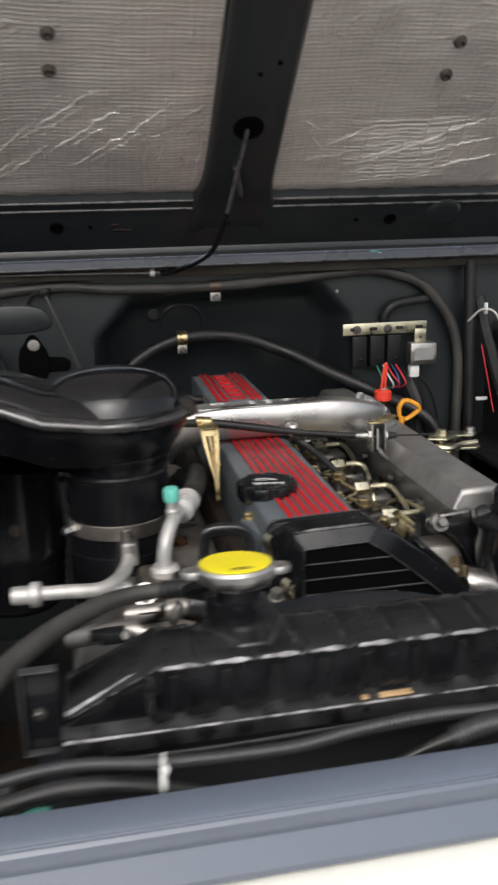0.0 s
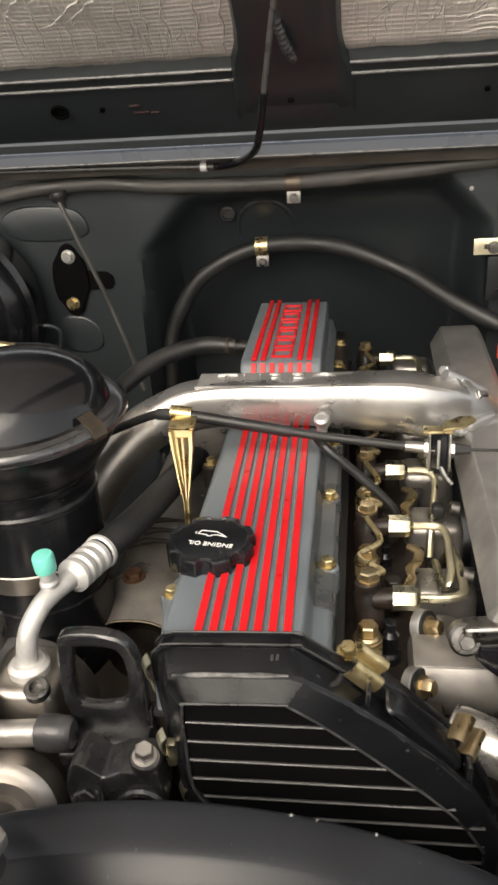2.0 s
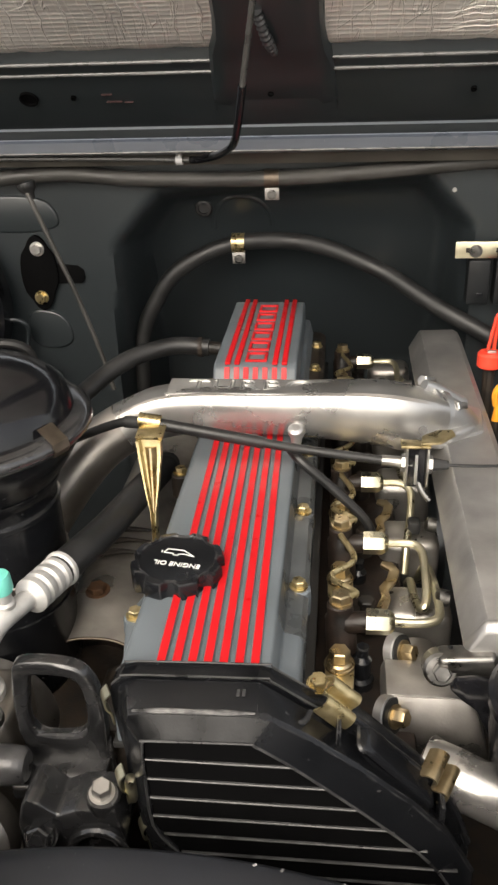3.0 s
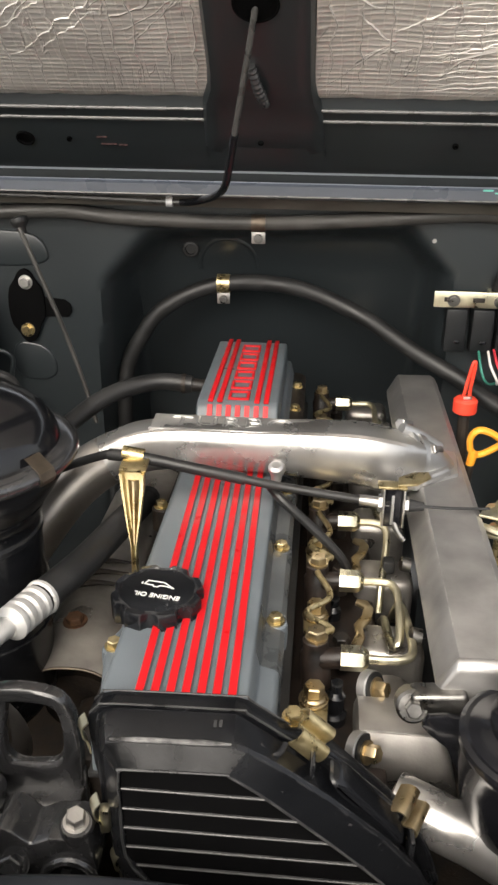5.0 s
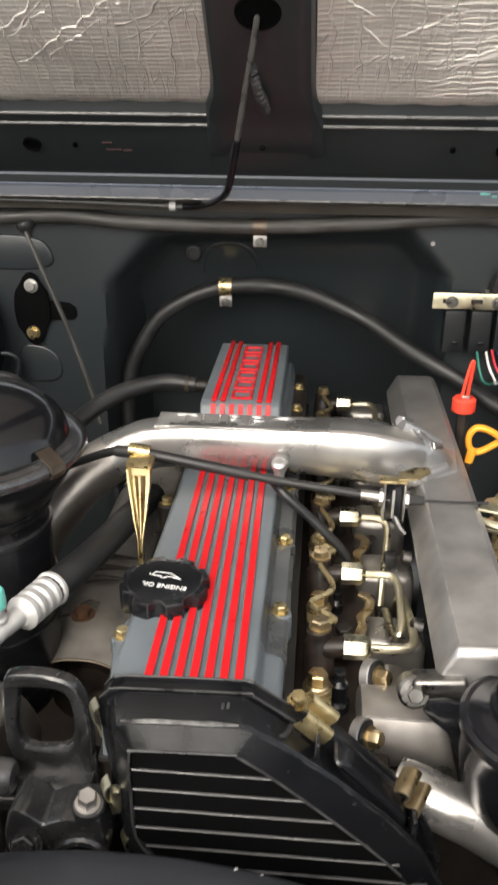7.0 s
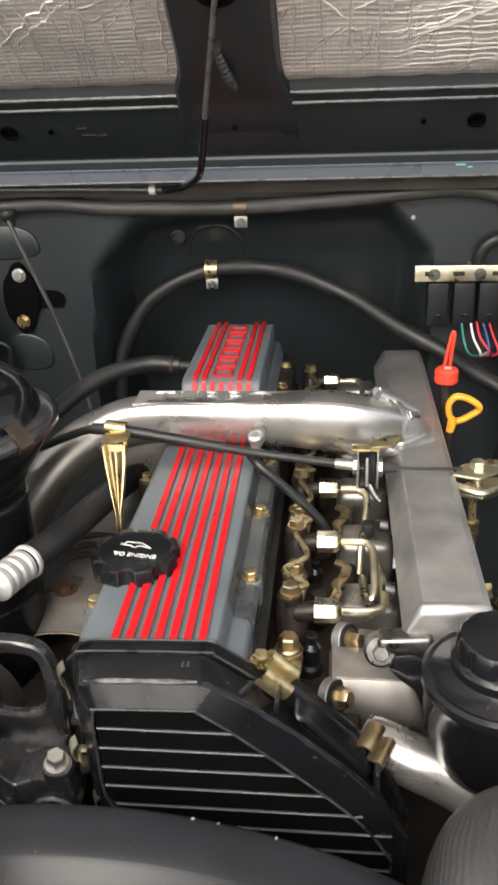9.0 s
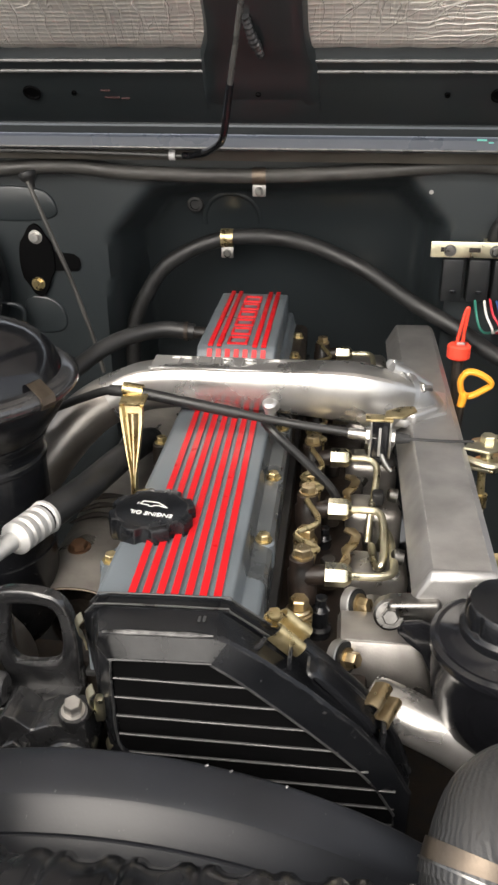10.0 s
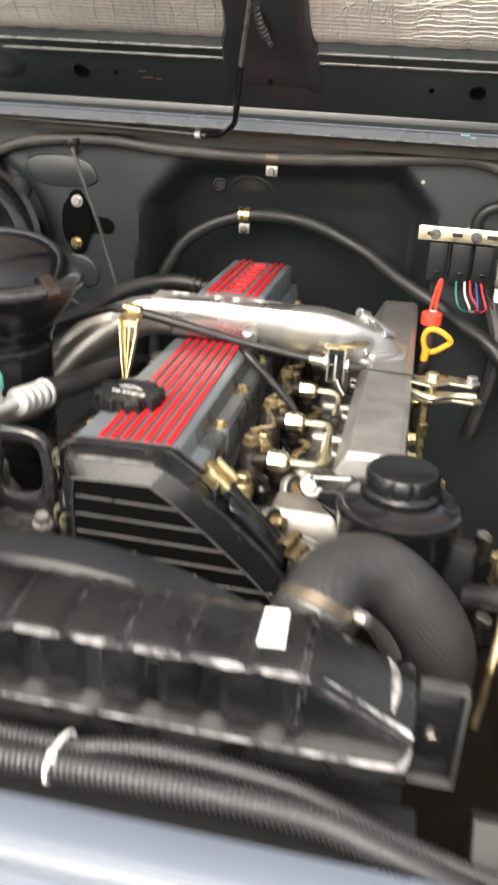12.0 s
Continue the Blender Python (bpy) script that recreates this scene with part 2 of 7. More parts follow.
TARNISHED = material("tarnished_brass_plating", (0.30, 0.215, 0.105), 0.34, 0.92, 0.2, 60.0, 0.15, 500, second=(0.52, 0.43, 0.28))
CLAMP_STEEL = material("stained_steel_band", (0.115, 0.093, 0.072), 0.40, 0.8, 0.3, 60.0, 0.1, 400)
RUSTY_IRON = material("rust_brown_cast_iron", (0.005, 0.0043, 0.004), 0.5, 0.1, 0.5, 60.0, 0.4, 250, second=(0.026, 0.0155, 0.0105), spec=0.4)
TIE_GREY = material("grey_plastic", (0.42, 0.42, 0.42), 0.45, 0.0, 0.15, 90.0, 0.0)
TAN = material("tan_sealant", (0.50, 0.33, 0.17), 0.6, 0.0, 0.2, 90.0, 0.2)
GOLD = material("yellow_zinc_plating", (0.46, 0.355, 0.17), 0.33, 0.92, 0.25, 90.0, 0.10, 500, second=(0.70, 0.59, 0.35))
PALE_GOLD = material("pale_zinc_plating", (0.62, 0.58, 0.43), 0.36, 1.0, 0.15, 60.0, 0.08, 500)
ZINC = material("silver_zinc_plating", (0.48, 0.47, 0.45), 0.42, 1.0, 0.3, 60.0, 0.1, 500)
ALU_TUBE = material("satin_aluminium_tube", (0.50, 0.492, 0.475), 0.50, 0.45, 0.25, 50.0, 0.15, 400)
YELLOW = material("yellow_label", (0.85, 0.72, 0.02), 0.45, 0.0, 0.06, 50.0, 0.0)
ORANGE = material("orange_plastic", (0.80, 0.34, 0.03), 0.45, 0.0, 0.1, 50.0, 0.05)
RED_PLASTIC = material("red_orange_plastic", (0.78, 0.06, 0.03), 0.45, 0.0, 0.1, 50.0, 0.05)
TEAL = material("teal_plastic", (0.13, 0.50, 0.42), 0.5, 0.0, 0.1, 60.0, 0.1)
WHITE = material("white_plastic", (0.80, 0.80, 0.78), 0.5, 0.0, 0.05, 60.0, 0.0)
PAPER = material("white_paper_label", (0.88, 0.88, 0.86), 0.6, 0.0, 0.03, 60.0, 0.0)
PRINT = material("white_print", (0.75, 0.75, 0.73), 0.5, 0.0, 0.05, 80.0, 0.0)
BLACK_PRINT = material("black_print", (0.02, 0.02, 0.02), 0.5, 0.0, 0.05, 80.0, 0.0)
RUST = material("rusty_bolt", (0.12, 0.062, 0.032), 0.7, 0.4, 0.4, 120.0, 0.5, 500)
TAPE = material("brown_stained_panel", (0.060, 0.054, 0.045), 0.55, 0.0, 0.3, 20.0, 0.1)
WIRE_RED = material("red_wire", (0.6, 0.04, 0.06), 0.5, 0.0, 0.1)
WIRE_WHITE = material("white_wire", (0.75, 0.72, 0.68), 0.5, 0.0, 0.1)
WIRE_GREEN = material("green_wire", (0.04, 0.22, 0.16), 0.5, 0.0, 0.1)
WIRE_BLUE = material("blue_wire", (0.04, 0.09, 0.25), 0.5, 0.0, 0.1)
CREAM = material("cream_white_body_paint", (0.80, 0.79, 0.72), 0.3, 0.0, 0.04, 4.0, 0.0, coat=0.4)
YARD = material("pale_weathered_plaster", (0.62, 0.61, 0.58), 0.85, 0.0, 0.2, 1.0, 0.3, 40.0)
GROUND = material("pale_concrete", (0.70, 0.68, 0.64), 0.85, 0.0, 0.15, 1.5, 0.3, 60.0)

# lighter black plastic, for rubbed places and for faces that catch the light
RUBBED_LIT_PLASTIC = material("rubbed_lit_plastic", (0.008, 0.0082, 0.009), 0.33, 0.0, 0.4, 38.0, 0.1, 500, second=(0.034, 0.034, 0.0345), spec=0.5, specks=0.3)
# the cover's grey darkened, for the side turned away from the light
SHADED_GREY = material("shaded_engine_paint", (0.045, 0.050, 0.053), 0.32, 0.0, 0.3, 30.0, 0.15, 400, second=(0.085, 0.092, 0.096), specks=0.35, worn=0.2)

# slanting cloth marks pressed into the radiator hose
ht = HOSE_CLOTH.node_tree
h_map = ht.nodes.new("ShaderNodeMapping")
h_map.inputs["Rotation"].default_value = (0.6, 0.5, 0.7)
h_wave = ht.nodes.new("ShaderNodeTexWave")
h_wave.inputs["Scale"].default_value = 95.0
h_wave.inputs["Distortion"].default_value = 5.0
h_bump = ht.nodes.new("ShaderNodeBump")
h_bump.inputs["Strength"].default_value = 0.22
h_bump.inputs["Distance"].default_value = 0.0012
ht.links.new(ht.nodes["Texture Coordinate"].outputs["Object"], h_map.inputs["Vector"])
ht.links.new(h_map.outputs["Vector"], h_wave.inputs["Vector"])
ht.links.new(h_wave.outputs["Fac"], h_bump.inputs["Height"])
ht.links.new(ht.nodes["Bump"].outputs["Normal"], h_bump.inputs["Normal"])
ht.links.new(h_bump.outputs["Normal"], ht.nodes["Principled BSDF"].inputs["Normal"])

# ---- mesh helpers ----
OFF = {}


def thing(name, at, label, category, group="", kind=""):
    """An Empty at a thing's base, which carries its parts."""
    ob = new(name)
    ob.location = at
    ob.empty_display_size = 0.02
    OFF[ob] = Vector(at)
    return tagged(ob, label, category, group, kind)


def finish(bm, mat, name, sharp=35):
    bmesh.ops.recalc_face_normals(bm, faces=bm.faces)
    me = bpy.data.meshes.new(name)
    bm.to_mesh(me)
    bm.free()
    me.materials.append(mat)
    me.shade_smooth()
    me.set_sharp_from_angle(angle=radians(sharp))
    return me


def part(name, bm, mat, parent, label="", sharp=35):
    """Links a bmesh, given in the world's metres, as one mesh under a thing or a part."""
    off = OFF[parent]
    bm.transform(Matrix.Translation(-off))
    ob = new(name, finish(bm, mat, name, sharp))
    ob.parent = parent
    OFF[ob] = off
    return tagged(ob, label) if label else ob


def single(name, bm, mat, label, category, group="", kind="", at=None, sharp=35):
    """A thing that is one mesh."""
    at = Vector(at) if at else sum((v.co for v in bm.verts), Vector()) / len(bm.verts)
    bm.transform(Matrix.Translation(-at))
    ob = new(name, finish(bm, mat, name, sharp))
    ob.location = at
    OFF[ob] = at
    return tagged(ob, label, category, group, kind)


def along(at, way=(0, 0, 1), spin=0.0):
    """A frame at a place with its z along a direction."""
    return Matrix.Translation(at) @ Vector(way).to_track_quat("Z", "Y").to_matrix().to_4x4() @ pose(0, 0, 0, 0, 0, spin)


def merged(*several):
    out = bmesh.new()
    for bm in several:
        me = bpy.data.meshes.new("joined")
        bm.to_mesh(me)
        bm.free()
        out.from_mesh(me)
        bpy.data.meshes.remove(me)
    return out


def box(c, s, bevel=0.0, m=None, seg=2):
    """A box of size s round c, with rounded edges."""
    bm = bmesh.new()
    bmesh.ops.create_cube(bm, size=1.0)
    bm.transform(Matrix.Diagonal((*s, 1)))
    if bevel:
        bmesh.ops.bevel(bm, geom=list(bm.edges), offset=bevel, segments=seg, affect="EDGES", profile=0.5)
    if m:
        bm.transform(m)
    bm.transform(Matrix.Translation(c))
    return bm


def prism(poly, axis, a, b, bevel=0.0, seg=2):
    """A polygon of (u, v) drawn out along an axis from a to b: x takes (y, z), y takes (x, z), z takes (x, y)."""
    bm = bmesh.new()

    def place(u, v, w):
        return {"x": (w, u, v), "y": (u, w, v), "z": (u, v, w)}[axis]

    low = [bm.verts.new(place(u, v, a)) for u, v in poly]
    top = [bm.verts.new(place(u, v, b)) for u, v in poly]
    n = len(poly)
    bm.faces.new(low)
    bm.faces.new(top)
    for i in range(n):
        bm.faces.new((low[i], low[(i + 1) % n], top[(i + 1) % n], top[i]))
    bmesh.ops.recalc_face_normals(bm, faces=bm.faces)
    if bevel:
        bmesh.ops.bevel(bm, geom=list(bm.edges), offset=bevel, segments=seg, affect="EDGES", profile=0.5)
    return bm


def rounded(poly, times=2):
    """A closed outline with its corners cut twice."""
    for _ in range(times):
        poly = [(p[0] * k + q[0] * (1 - k), p[1] * k + q[1] * (1 - k)) for p, q in zip(poly, poly[1:] + poly[:1]) for k in (0.75, 0.25)]
    return poly


def loft(rings, cap_start=True, cap_end=True):
    """Skins closed rings of equal length."""
    bm = bmesh.new()
    rows = [[bm.verts.new(p) for p in r] for r in rings]
    n = len(rows[0])
    for a, b in zip(rows, rows[1:]):
        for i in range(n):
            bm.faces.new((a[i], a[(i + 1) % n], b[(i + 1) % n], b[i]))
    if cap_start:
        bm.faces.new(rows[0])
    if cap_end:
        bm.faces.new(rows[-1])
    return bm


def lathe(profile, m=None, n=32, closed=True):
    """Turns (radius, height) pairs round the z axis."""
    rings = [[(r * math.cos(2 * math.pi * i / n), r * math.sin(2 * math.pi * i / n), z) for i in range(n)] for r, z in profile]
    bm = loft(rings, closed, closed)
    if m:
        bm.transform(m)
    return bm


def curve(points, steps=6):
    """A smooth line through points."""
    p = [Vector(q) for q in points]
    p = [2 * p[0] - p[1]] + p + [2 * p[-1] - p[-2]]
    out = []
    for i in range(1, len(p) - 2):
        for k in range(steps):
            t = k / steps
            out.append(0.5 * (2 * p[i] + (p[i + 1] - p[i - 1]) * t + (2 * p[i - 1] - 5 * p[i] + 4 * p[i + 1] - p[i + 2]) * t * t
                              + (3 * p[i] - p[i - 1] - 3 * p[i + 1] + p[i + 2]) * t**3))
    out.append(p[-2])
    return out


def tube(points, radius, n=12, steps=6, flat=1.0, ripple=None, caps=True):
    """A pipe or hose along a smooth line. radius: one, or one for each point. ripple: (pitch, depth) of corrugation."""
    line = curve(points, steps)
    if ripple:
        dense = []
        for a, b in zip(line, line[1:]):
            k = max(1, int((b - a).length / (ripple[0] / 6)))
            dense += [a.lerp(b, j / k) for j in range(k)]
        line = dense + [line[-1]]
    total = len(line) - 1
    rings, side, run = [], None, 0.0
    for i, q in enumerate(line):
        way = (line[min(i + 1, total)] - line[max(i - 1, 0)]).normalized()
        if side is None:
            side = way.cross(Vector((0, 0, 1)) if abs(way.z) < 0.9 else Vector((0, 1, 0))).normalized()
        side = (side - way * side.dot(way)).normalized()
        up = side.cross(way)
        if i:
            run += (q - line[i - 1]).length
        if isinstance(radius, (int, float)):
            r = radius
        else:
            f = i / total * (len(radius) - 1)
            k = min(int(f), len(radius) - 2)
            r = radius[k] + (radius[k + 1] - radius[k]) * (f - k)
        if ripple:
            r += ripple[1] * math.cos(2 * math.pi * run / ripple[0])
        rings.append([q + side * (r * math.cos(2 * math.pi * j / n)) + up * (r * flat * math.sin(2 * math.pi * j / n)) for j in range(n)])
    return loft(rings, caps, caps)


def hexagon(r, h, m, chamfer=True):
    """A hexagonal head or nut from z = 0 to h."""
    ring = lambda rr, z: [(rr * math.cos(math.pi * i / 3), rr * math.sin(math.pi * i / 3), z) for i in range(6)]  # noqa: E731
    bm = loft([ring(r, 0), ring(r, h * 0.86), ring(r * 0.86, h)] if chamfer else [ring(r, 0), ring(r, h)])
    bm.transform(m)
    return bm


def bolt(parent, at, way, r=0.006, h=0.005, mat=None, washer=True, label=""):
    m = along(at, way, random.uniform(0, 60))
    head = hexagon(r, h, m @ Matrix.Translation((0, 0, 0.0015)))
    if washer:
        head = merged(head, lathe([(r * 1.35, 0), (r * 1.35, 0.0016)], m, 20))
    return part("bolt", head, mat or GOLD, parent, label)


def grid(f, nu, nv):
    """A sheet of nu by nv cells through f(u, v), u and v from 0 to 1."""
    bm = bmesh.new()
    rows = [[bm.verts.new(f(i / nu, j / nv)) for i in range(nu + 1)] for j in range(nv + 1)]
    for a, b in zip(rows, rows[1:]):
        for i in range(nu):
            bm.faces.new((a[i], a[i + 1], b[i + 1], b[i]))
    return bm


def thick(bm, d):
    bmesh.ops.recalc_face_normals(bm, faces=bm.faces)
    bmesh.ops.solidify(bm, geom=list(bm.faces), thickness=d)
    return bm


def clamp_band(parent, at, way, r, width, mat, name="clamp_band"):
    return part(name, lathe([(r, -width / 2), (r + 0.0012, -width / 2), (r + 0.0012, width / 2), (r, width / 2)], along(at, way), 28, False), mat, parent)



def folded(points, half, t, m):
    """Thin sheet bent along a smooth line of (y, z) points, reaching half to both sides in x."""
    line = [Vector((0, y, z)) for y, z in points]
    line = curve(line, 5)
    rings = []
    last = len(line) - 1
    for i, q in enumerate(line):
        way = (line[min(i + 1, last)] - line[max(i - 1, 0)]).normalized()
        n = Vector((0, -way.z, way.y)) * t / 2
        side = Vector((half, 0, 0))
        rings.append([q - side - n, q + side - n, q + side + n, q - side + n])
    bm = loft(rings)
    bm.transform(m)
    return bm

# ---- the large structure ----
single("ground", grid(lambda u, v: (-60 + 120 * u, -60 + 120 * v, 0.0), 12, 12), GROUND, "pale sunlit concrete ground under the vehicle", "ground", kind="structure", at=(0, 0, 0))

# plain yard walls, out of view, that close the place round the vehicle
for side, (x, y, sx, sy) in (("front", (0, -5.5, 14.0, 0.25)), ("rear", (0, 7.5, 14.0, 0.25)), ("left", (-6.5, 1.0, 0.25, 13.0)), ("right", (6.5, 1.0, 0.25, 13.0))):
    single("wall_" + side, box((x, y, 0.75), (sx, sy, 1.5), 0.02), YARD, "plain low pale plastered yard wall", "wall", kind="structure")

# firewall: a panel with a deep eight-sided recess behind the engine
FW_Y = 0.70
OPEN = [(-0.185, 0.60), (-0.176, 1.06), (-0.168, 1.153), (-0.111, 1.217), (-0.04, 1.226), (0.229, 1.234), (0.282, 1.176), (0.284, 0.60)]


def firewall():
    """One pressed sheet: the recess has soft, rounded shoulders."""
    edges = list(zip(OPEN, OPEN[1:]))

    def depth(x, z):
        far, inside = 9.0, False
        for (ax, az), (bx, bz) in edges + [(OPEN[-1], OPEN[0])]:
            if (az > z) != (bz > z) and x < ax + (bx - ax) * (z - az) / (bz - az):
                inside = not inside
        for (ax, az), (bx, bz) in edges:
            k = max(0.0, min(1.0, ((x - ax) * (bx - ax) + (z - az) * (bz - az)) / ((bx - ax) ** 2 + (bz - az) ** 2)))
            far = min(far, math.hypot(x - ax - k * (bx - ax), z - az - k * (bz - az)))
        k = max(0.0, min(1.0, ((far if inside else -far) + 0.010) / 0.034))
        return (0.062 + min(0.13, 0.42 * max(0.0, 1.235 - z))) * k * k * (3 - 2 * k)

    return grid(lambda u, v: Vector((-0.78 + 1.56 * u, FW_Y + depth(-0.78 + 1.56 * u, 0.60 + 0.70 * v), 0.60 + 0.70 * v)), 208, 100)


fw = single("firewall", firewall(), BODY, "dark grey-green painted steel firewall with a deep recess", "firewall", kind="structure", sharp=50)
for x0, x1, z0, z1 in ((-0.372, -0.248, 1.173, 1.222), (-0.312, -0.249, 1.010, 1.067)):
    part("pressed_boss", prism(rounded([(x0, z0), (x0, z1), (x1 - 0.022, z1), (x1, z1 - 0.020), (x1, z0)], 2), "y", FW_Y - 0.0038, FW_Y + 0.006, 0.0034, 3), BODY, fw, "", 60)
arch = [(-0.014 + 0.041 * math.cos(radians(a)), 1.163 + 0.041 * math.sin(radians(a))) for a in range(190, -20, -15)]
part("pressed_arch", tube([(x, FW_Y + 0.0655 + 0.42 * (1.235 - z), z) for x, z in arch], 0.0048, 10, 3), BODY, fw, "", 60)
single("firewall_lower", box((0, 0.76, 0.44), (1.56, 0.13, 0.318), 0.004), DIM, "dark lower bulkhead below the firewall recess", "firewall", kind="structure")
# the closed scuttle behind the firewall and the cabin front
single("cabin_front", box((0, 1.15, 0.95), (1.6, 0.44, 0.72), 0.02), BODY, "dark painted body behind the firewall", "car body", kind="structure")


def cowl():
    t = thing("cowl_panel", (0, 0.65, 1.28), "dark painted cowl panel with a satin blue-grey front lip", "cowl", kind="structure")
    lip = [(0.643, 1.280), (0.6435, 1.2925), (0.646, 1.2955), (0.650, 1.2962), (0.654, 1.294), (0.665, 1.288), (0.70, 1.286), (0.70, 1.280), (0.655, 1.279), (0.649, 1.277)]
    part("lip", prism(lip, "x", -0.78, 0.78), COWL_PAINT, t, "satin blue-grey lip", 30)
    # pale bead in place of the specular line under the lip
    part("lip_edge", tube([(-0.78, 0.6430, 1.2805), (0.0, 0.6430, 1.2805), (0.78, 0.6430, 1.2805)], 0.0012, 8, 2), LIP, t, "bright lower edge, its highlight put into the colour")
    part("paint_smudge", box((0.311, 0.6432, 1.2935), (0.012, 0.001, 0.0022), 0.0004), TEAL, t, "small teal paint smudge")
    part("paint_smudge", box((0.322, 0.6432, 1.2905), (0.006, 0.001, 0.0018), 0.0004), TEAL, t, "small teal paint smudge")
    part("top", box((0, 0.79, 1.280), (1.56, 0.18, 0.012), 0.003), BODY, t)
    part("shadow_gusset", prism([(0.66, 1.276), (0.70, 1.29), (0.70, 1.262), (0.668, 1.262)], "x", -0.78, 0.78), TAPE, t, "stained underside")


cowl()


def fender(side, x):
    t = thing("fender_" + side, (x, 0.1, 0.6), "dark painted inner fender panel of the engine bay", "fender", kind="structure")
    s = 1 if x > 0 else -1
    part("inner_panel", prism([(x, 0.35), (x, 1.14), (x + 0.03 * s, 1.17), (x + 0.26 * s, 1.19), (x + 0.30 * s, 1.10), (x + 0.30 * s, 0.35)], "y", -0.36, 0.74, 0.008), DIM, t)
    part("ledge", box((x - 0.03 * s, 0.25, 0.93), (0.09, 0.9, 0.012), 0.004), DIM, t)


fender("left", -0.60)
fender("right", 0.56)
single("undertray", box((0, 0.2, 0.42), (1.16, 1.15, 0.02)), IRON, "dark grimy undertray below the engine", "undertray", kind="structure")


def front_crossmember():
    """The painted rail across the front of the bay, over the grille opening."""
    t = thing("front_crossmember", (0, -0.34, 0.95), "satin blue-grey painted front rail of the engine bay", "front rail", kind="structure")
    prof = [(-0.322, 0.955), (-0.322, 1.006), (-0.326, 1.0115), (-0.334, 1.0125), (-0.346, 1.0110), (-0.3515, 1.0085), (-0.3550, 1.0045), (-0.3552, 1.0000), (-0.3510, 0.9890), (-0.3530, 0.9855), (-0.3608, 0.9725), (-0.3600, 0.9670), (-0.340, 0.962)]
    part("rail", prism(prof, "x", -0.80, 0.80), PANEL, t, "", 28)
    part("front_edge", tube([(-0.80, -0.3520, 1.0078), (0.0, -0.3520, 1.0078), (0.80, -0.3520, 1.0078)], 0.0014, 10, 2), PANEL, t, "rounded front edge")
    part("lower_flange", box((0, -0.335, 0.93), (1.6, 0.004, 0.07)), BODY, t)
    for x in (-0.30, 0.36):
        bolt(t, (x, -0.338, 1.0125), (0, 0, 1), 0.007, 0.005, BODY)


front_crossmember()
for side, x0, x1 in (("left", -0.60, -0.262), ("right", 0.336, 0.56)):
    single("baffle_" + side, prism([(-0.250, 0.45), (-0.250, 0.985), (-0.262, 0.990), (-0.300, 0.955), (-0.322, 0.952), (-0.322, 0.945), (-0.258, 0.945), (-0.256, 0.45)], "x", x0, x1), DIM, "dark panel closing the gap beside the radiator", "panel", kind="structure")
single("grille_panel", prism([(-0.3555, 0.9635), (-0.366, 0.9640), (-0.382, 0.958), (-0.400, 0.944), (-0.412, 0.925), (-0.418, 0.88), (-0.418, 0.50), (-0.395, 0.50), (-0.395, 0.92), (-0.355, 0.955)], "x", -0.80, 0.80), CREAM, "cream-white painted front panel below the rail", "car body", kind="structure", sharp=30)

# ---- the open hood ----
HOOD_SLOPE = 0.80


def hood_z(y):
    return 1.391 + HOOD_SLOPE * (0.5336 - y)


def crease(points, wide, high, nrm):
    """A sharp fold standing up from a sheet along a line of points: a ridge of three edges."""
    rings = []
    last = len(points) - 1
    for i, q in enumerate(points):
        way = (points[min(i + 1, last)] - points[max(i - 1, 0)]).normalized()
        side = way.cross(nrm).normalized()
        k = min(1.0, 3.0 * min(i, last - i) / max(last, 1) + 0.15)
        rings.append([q - side * wide * k, q - nrm * high * k, q + side * wide * k, q + nrm * 0.002])
    return loft(rings)


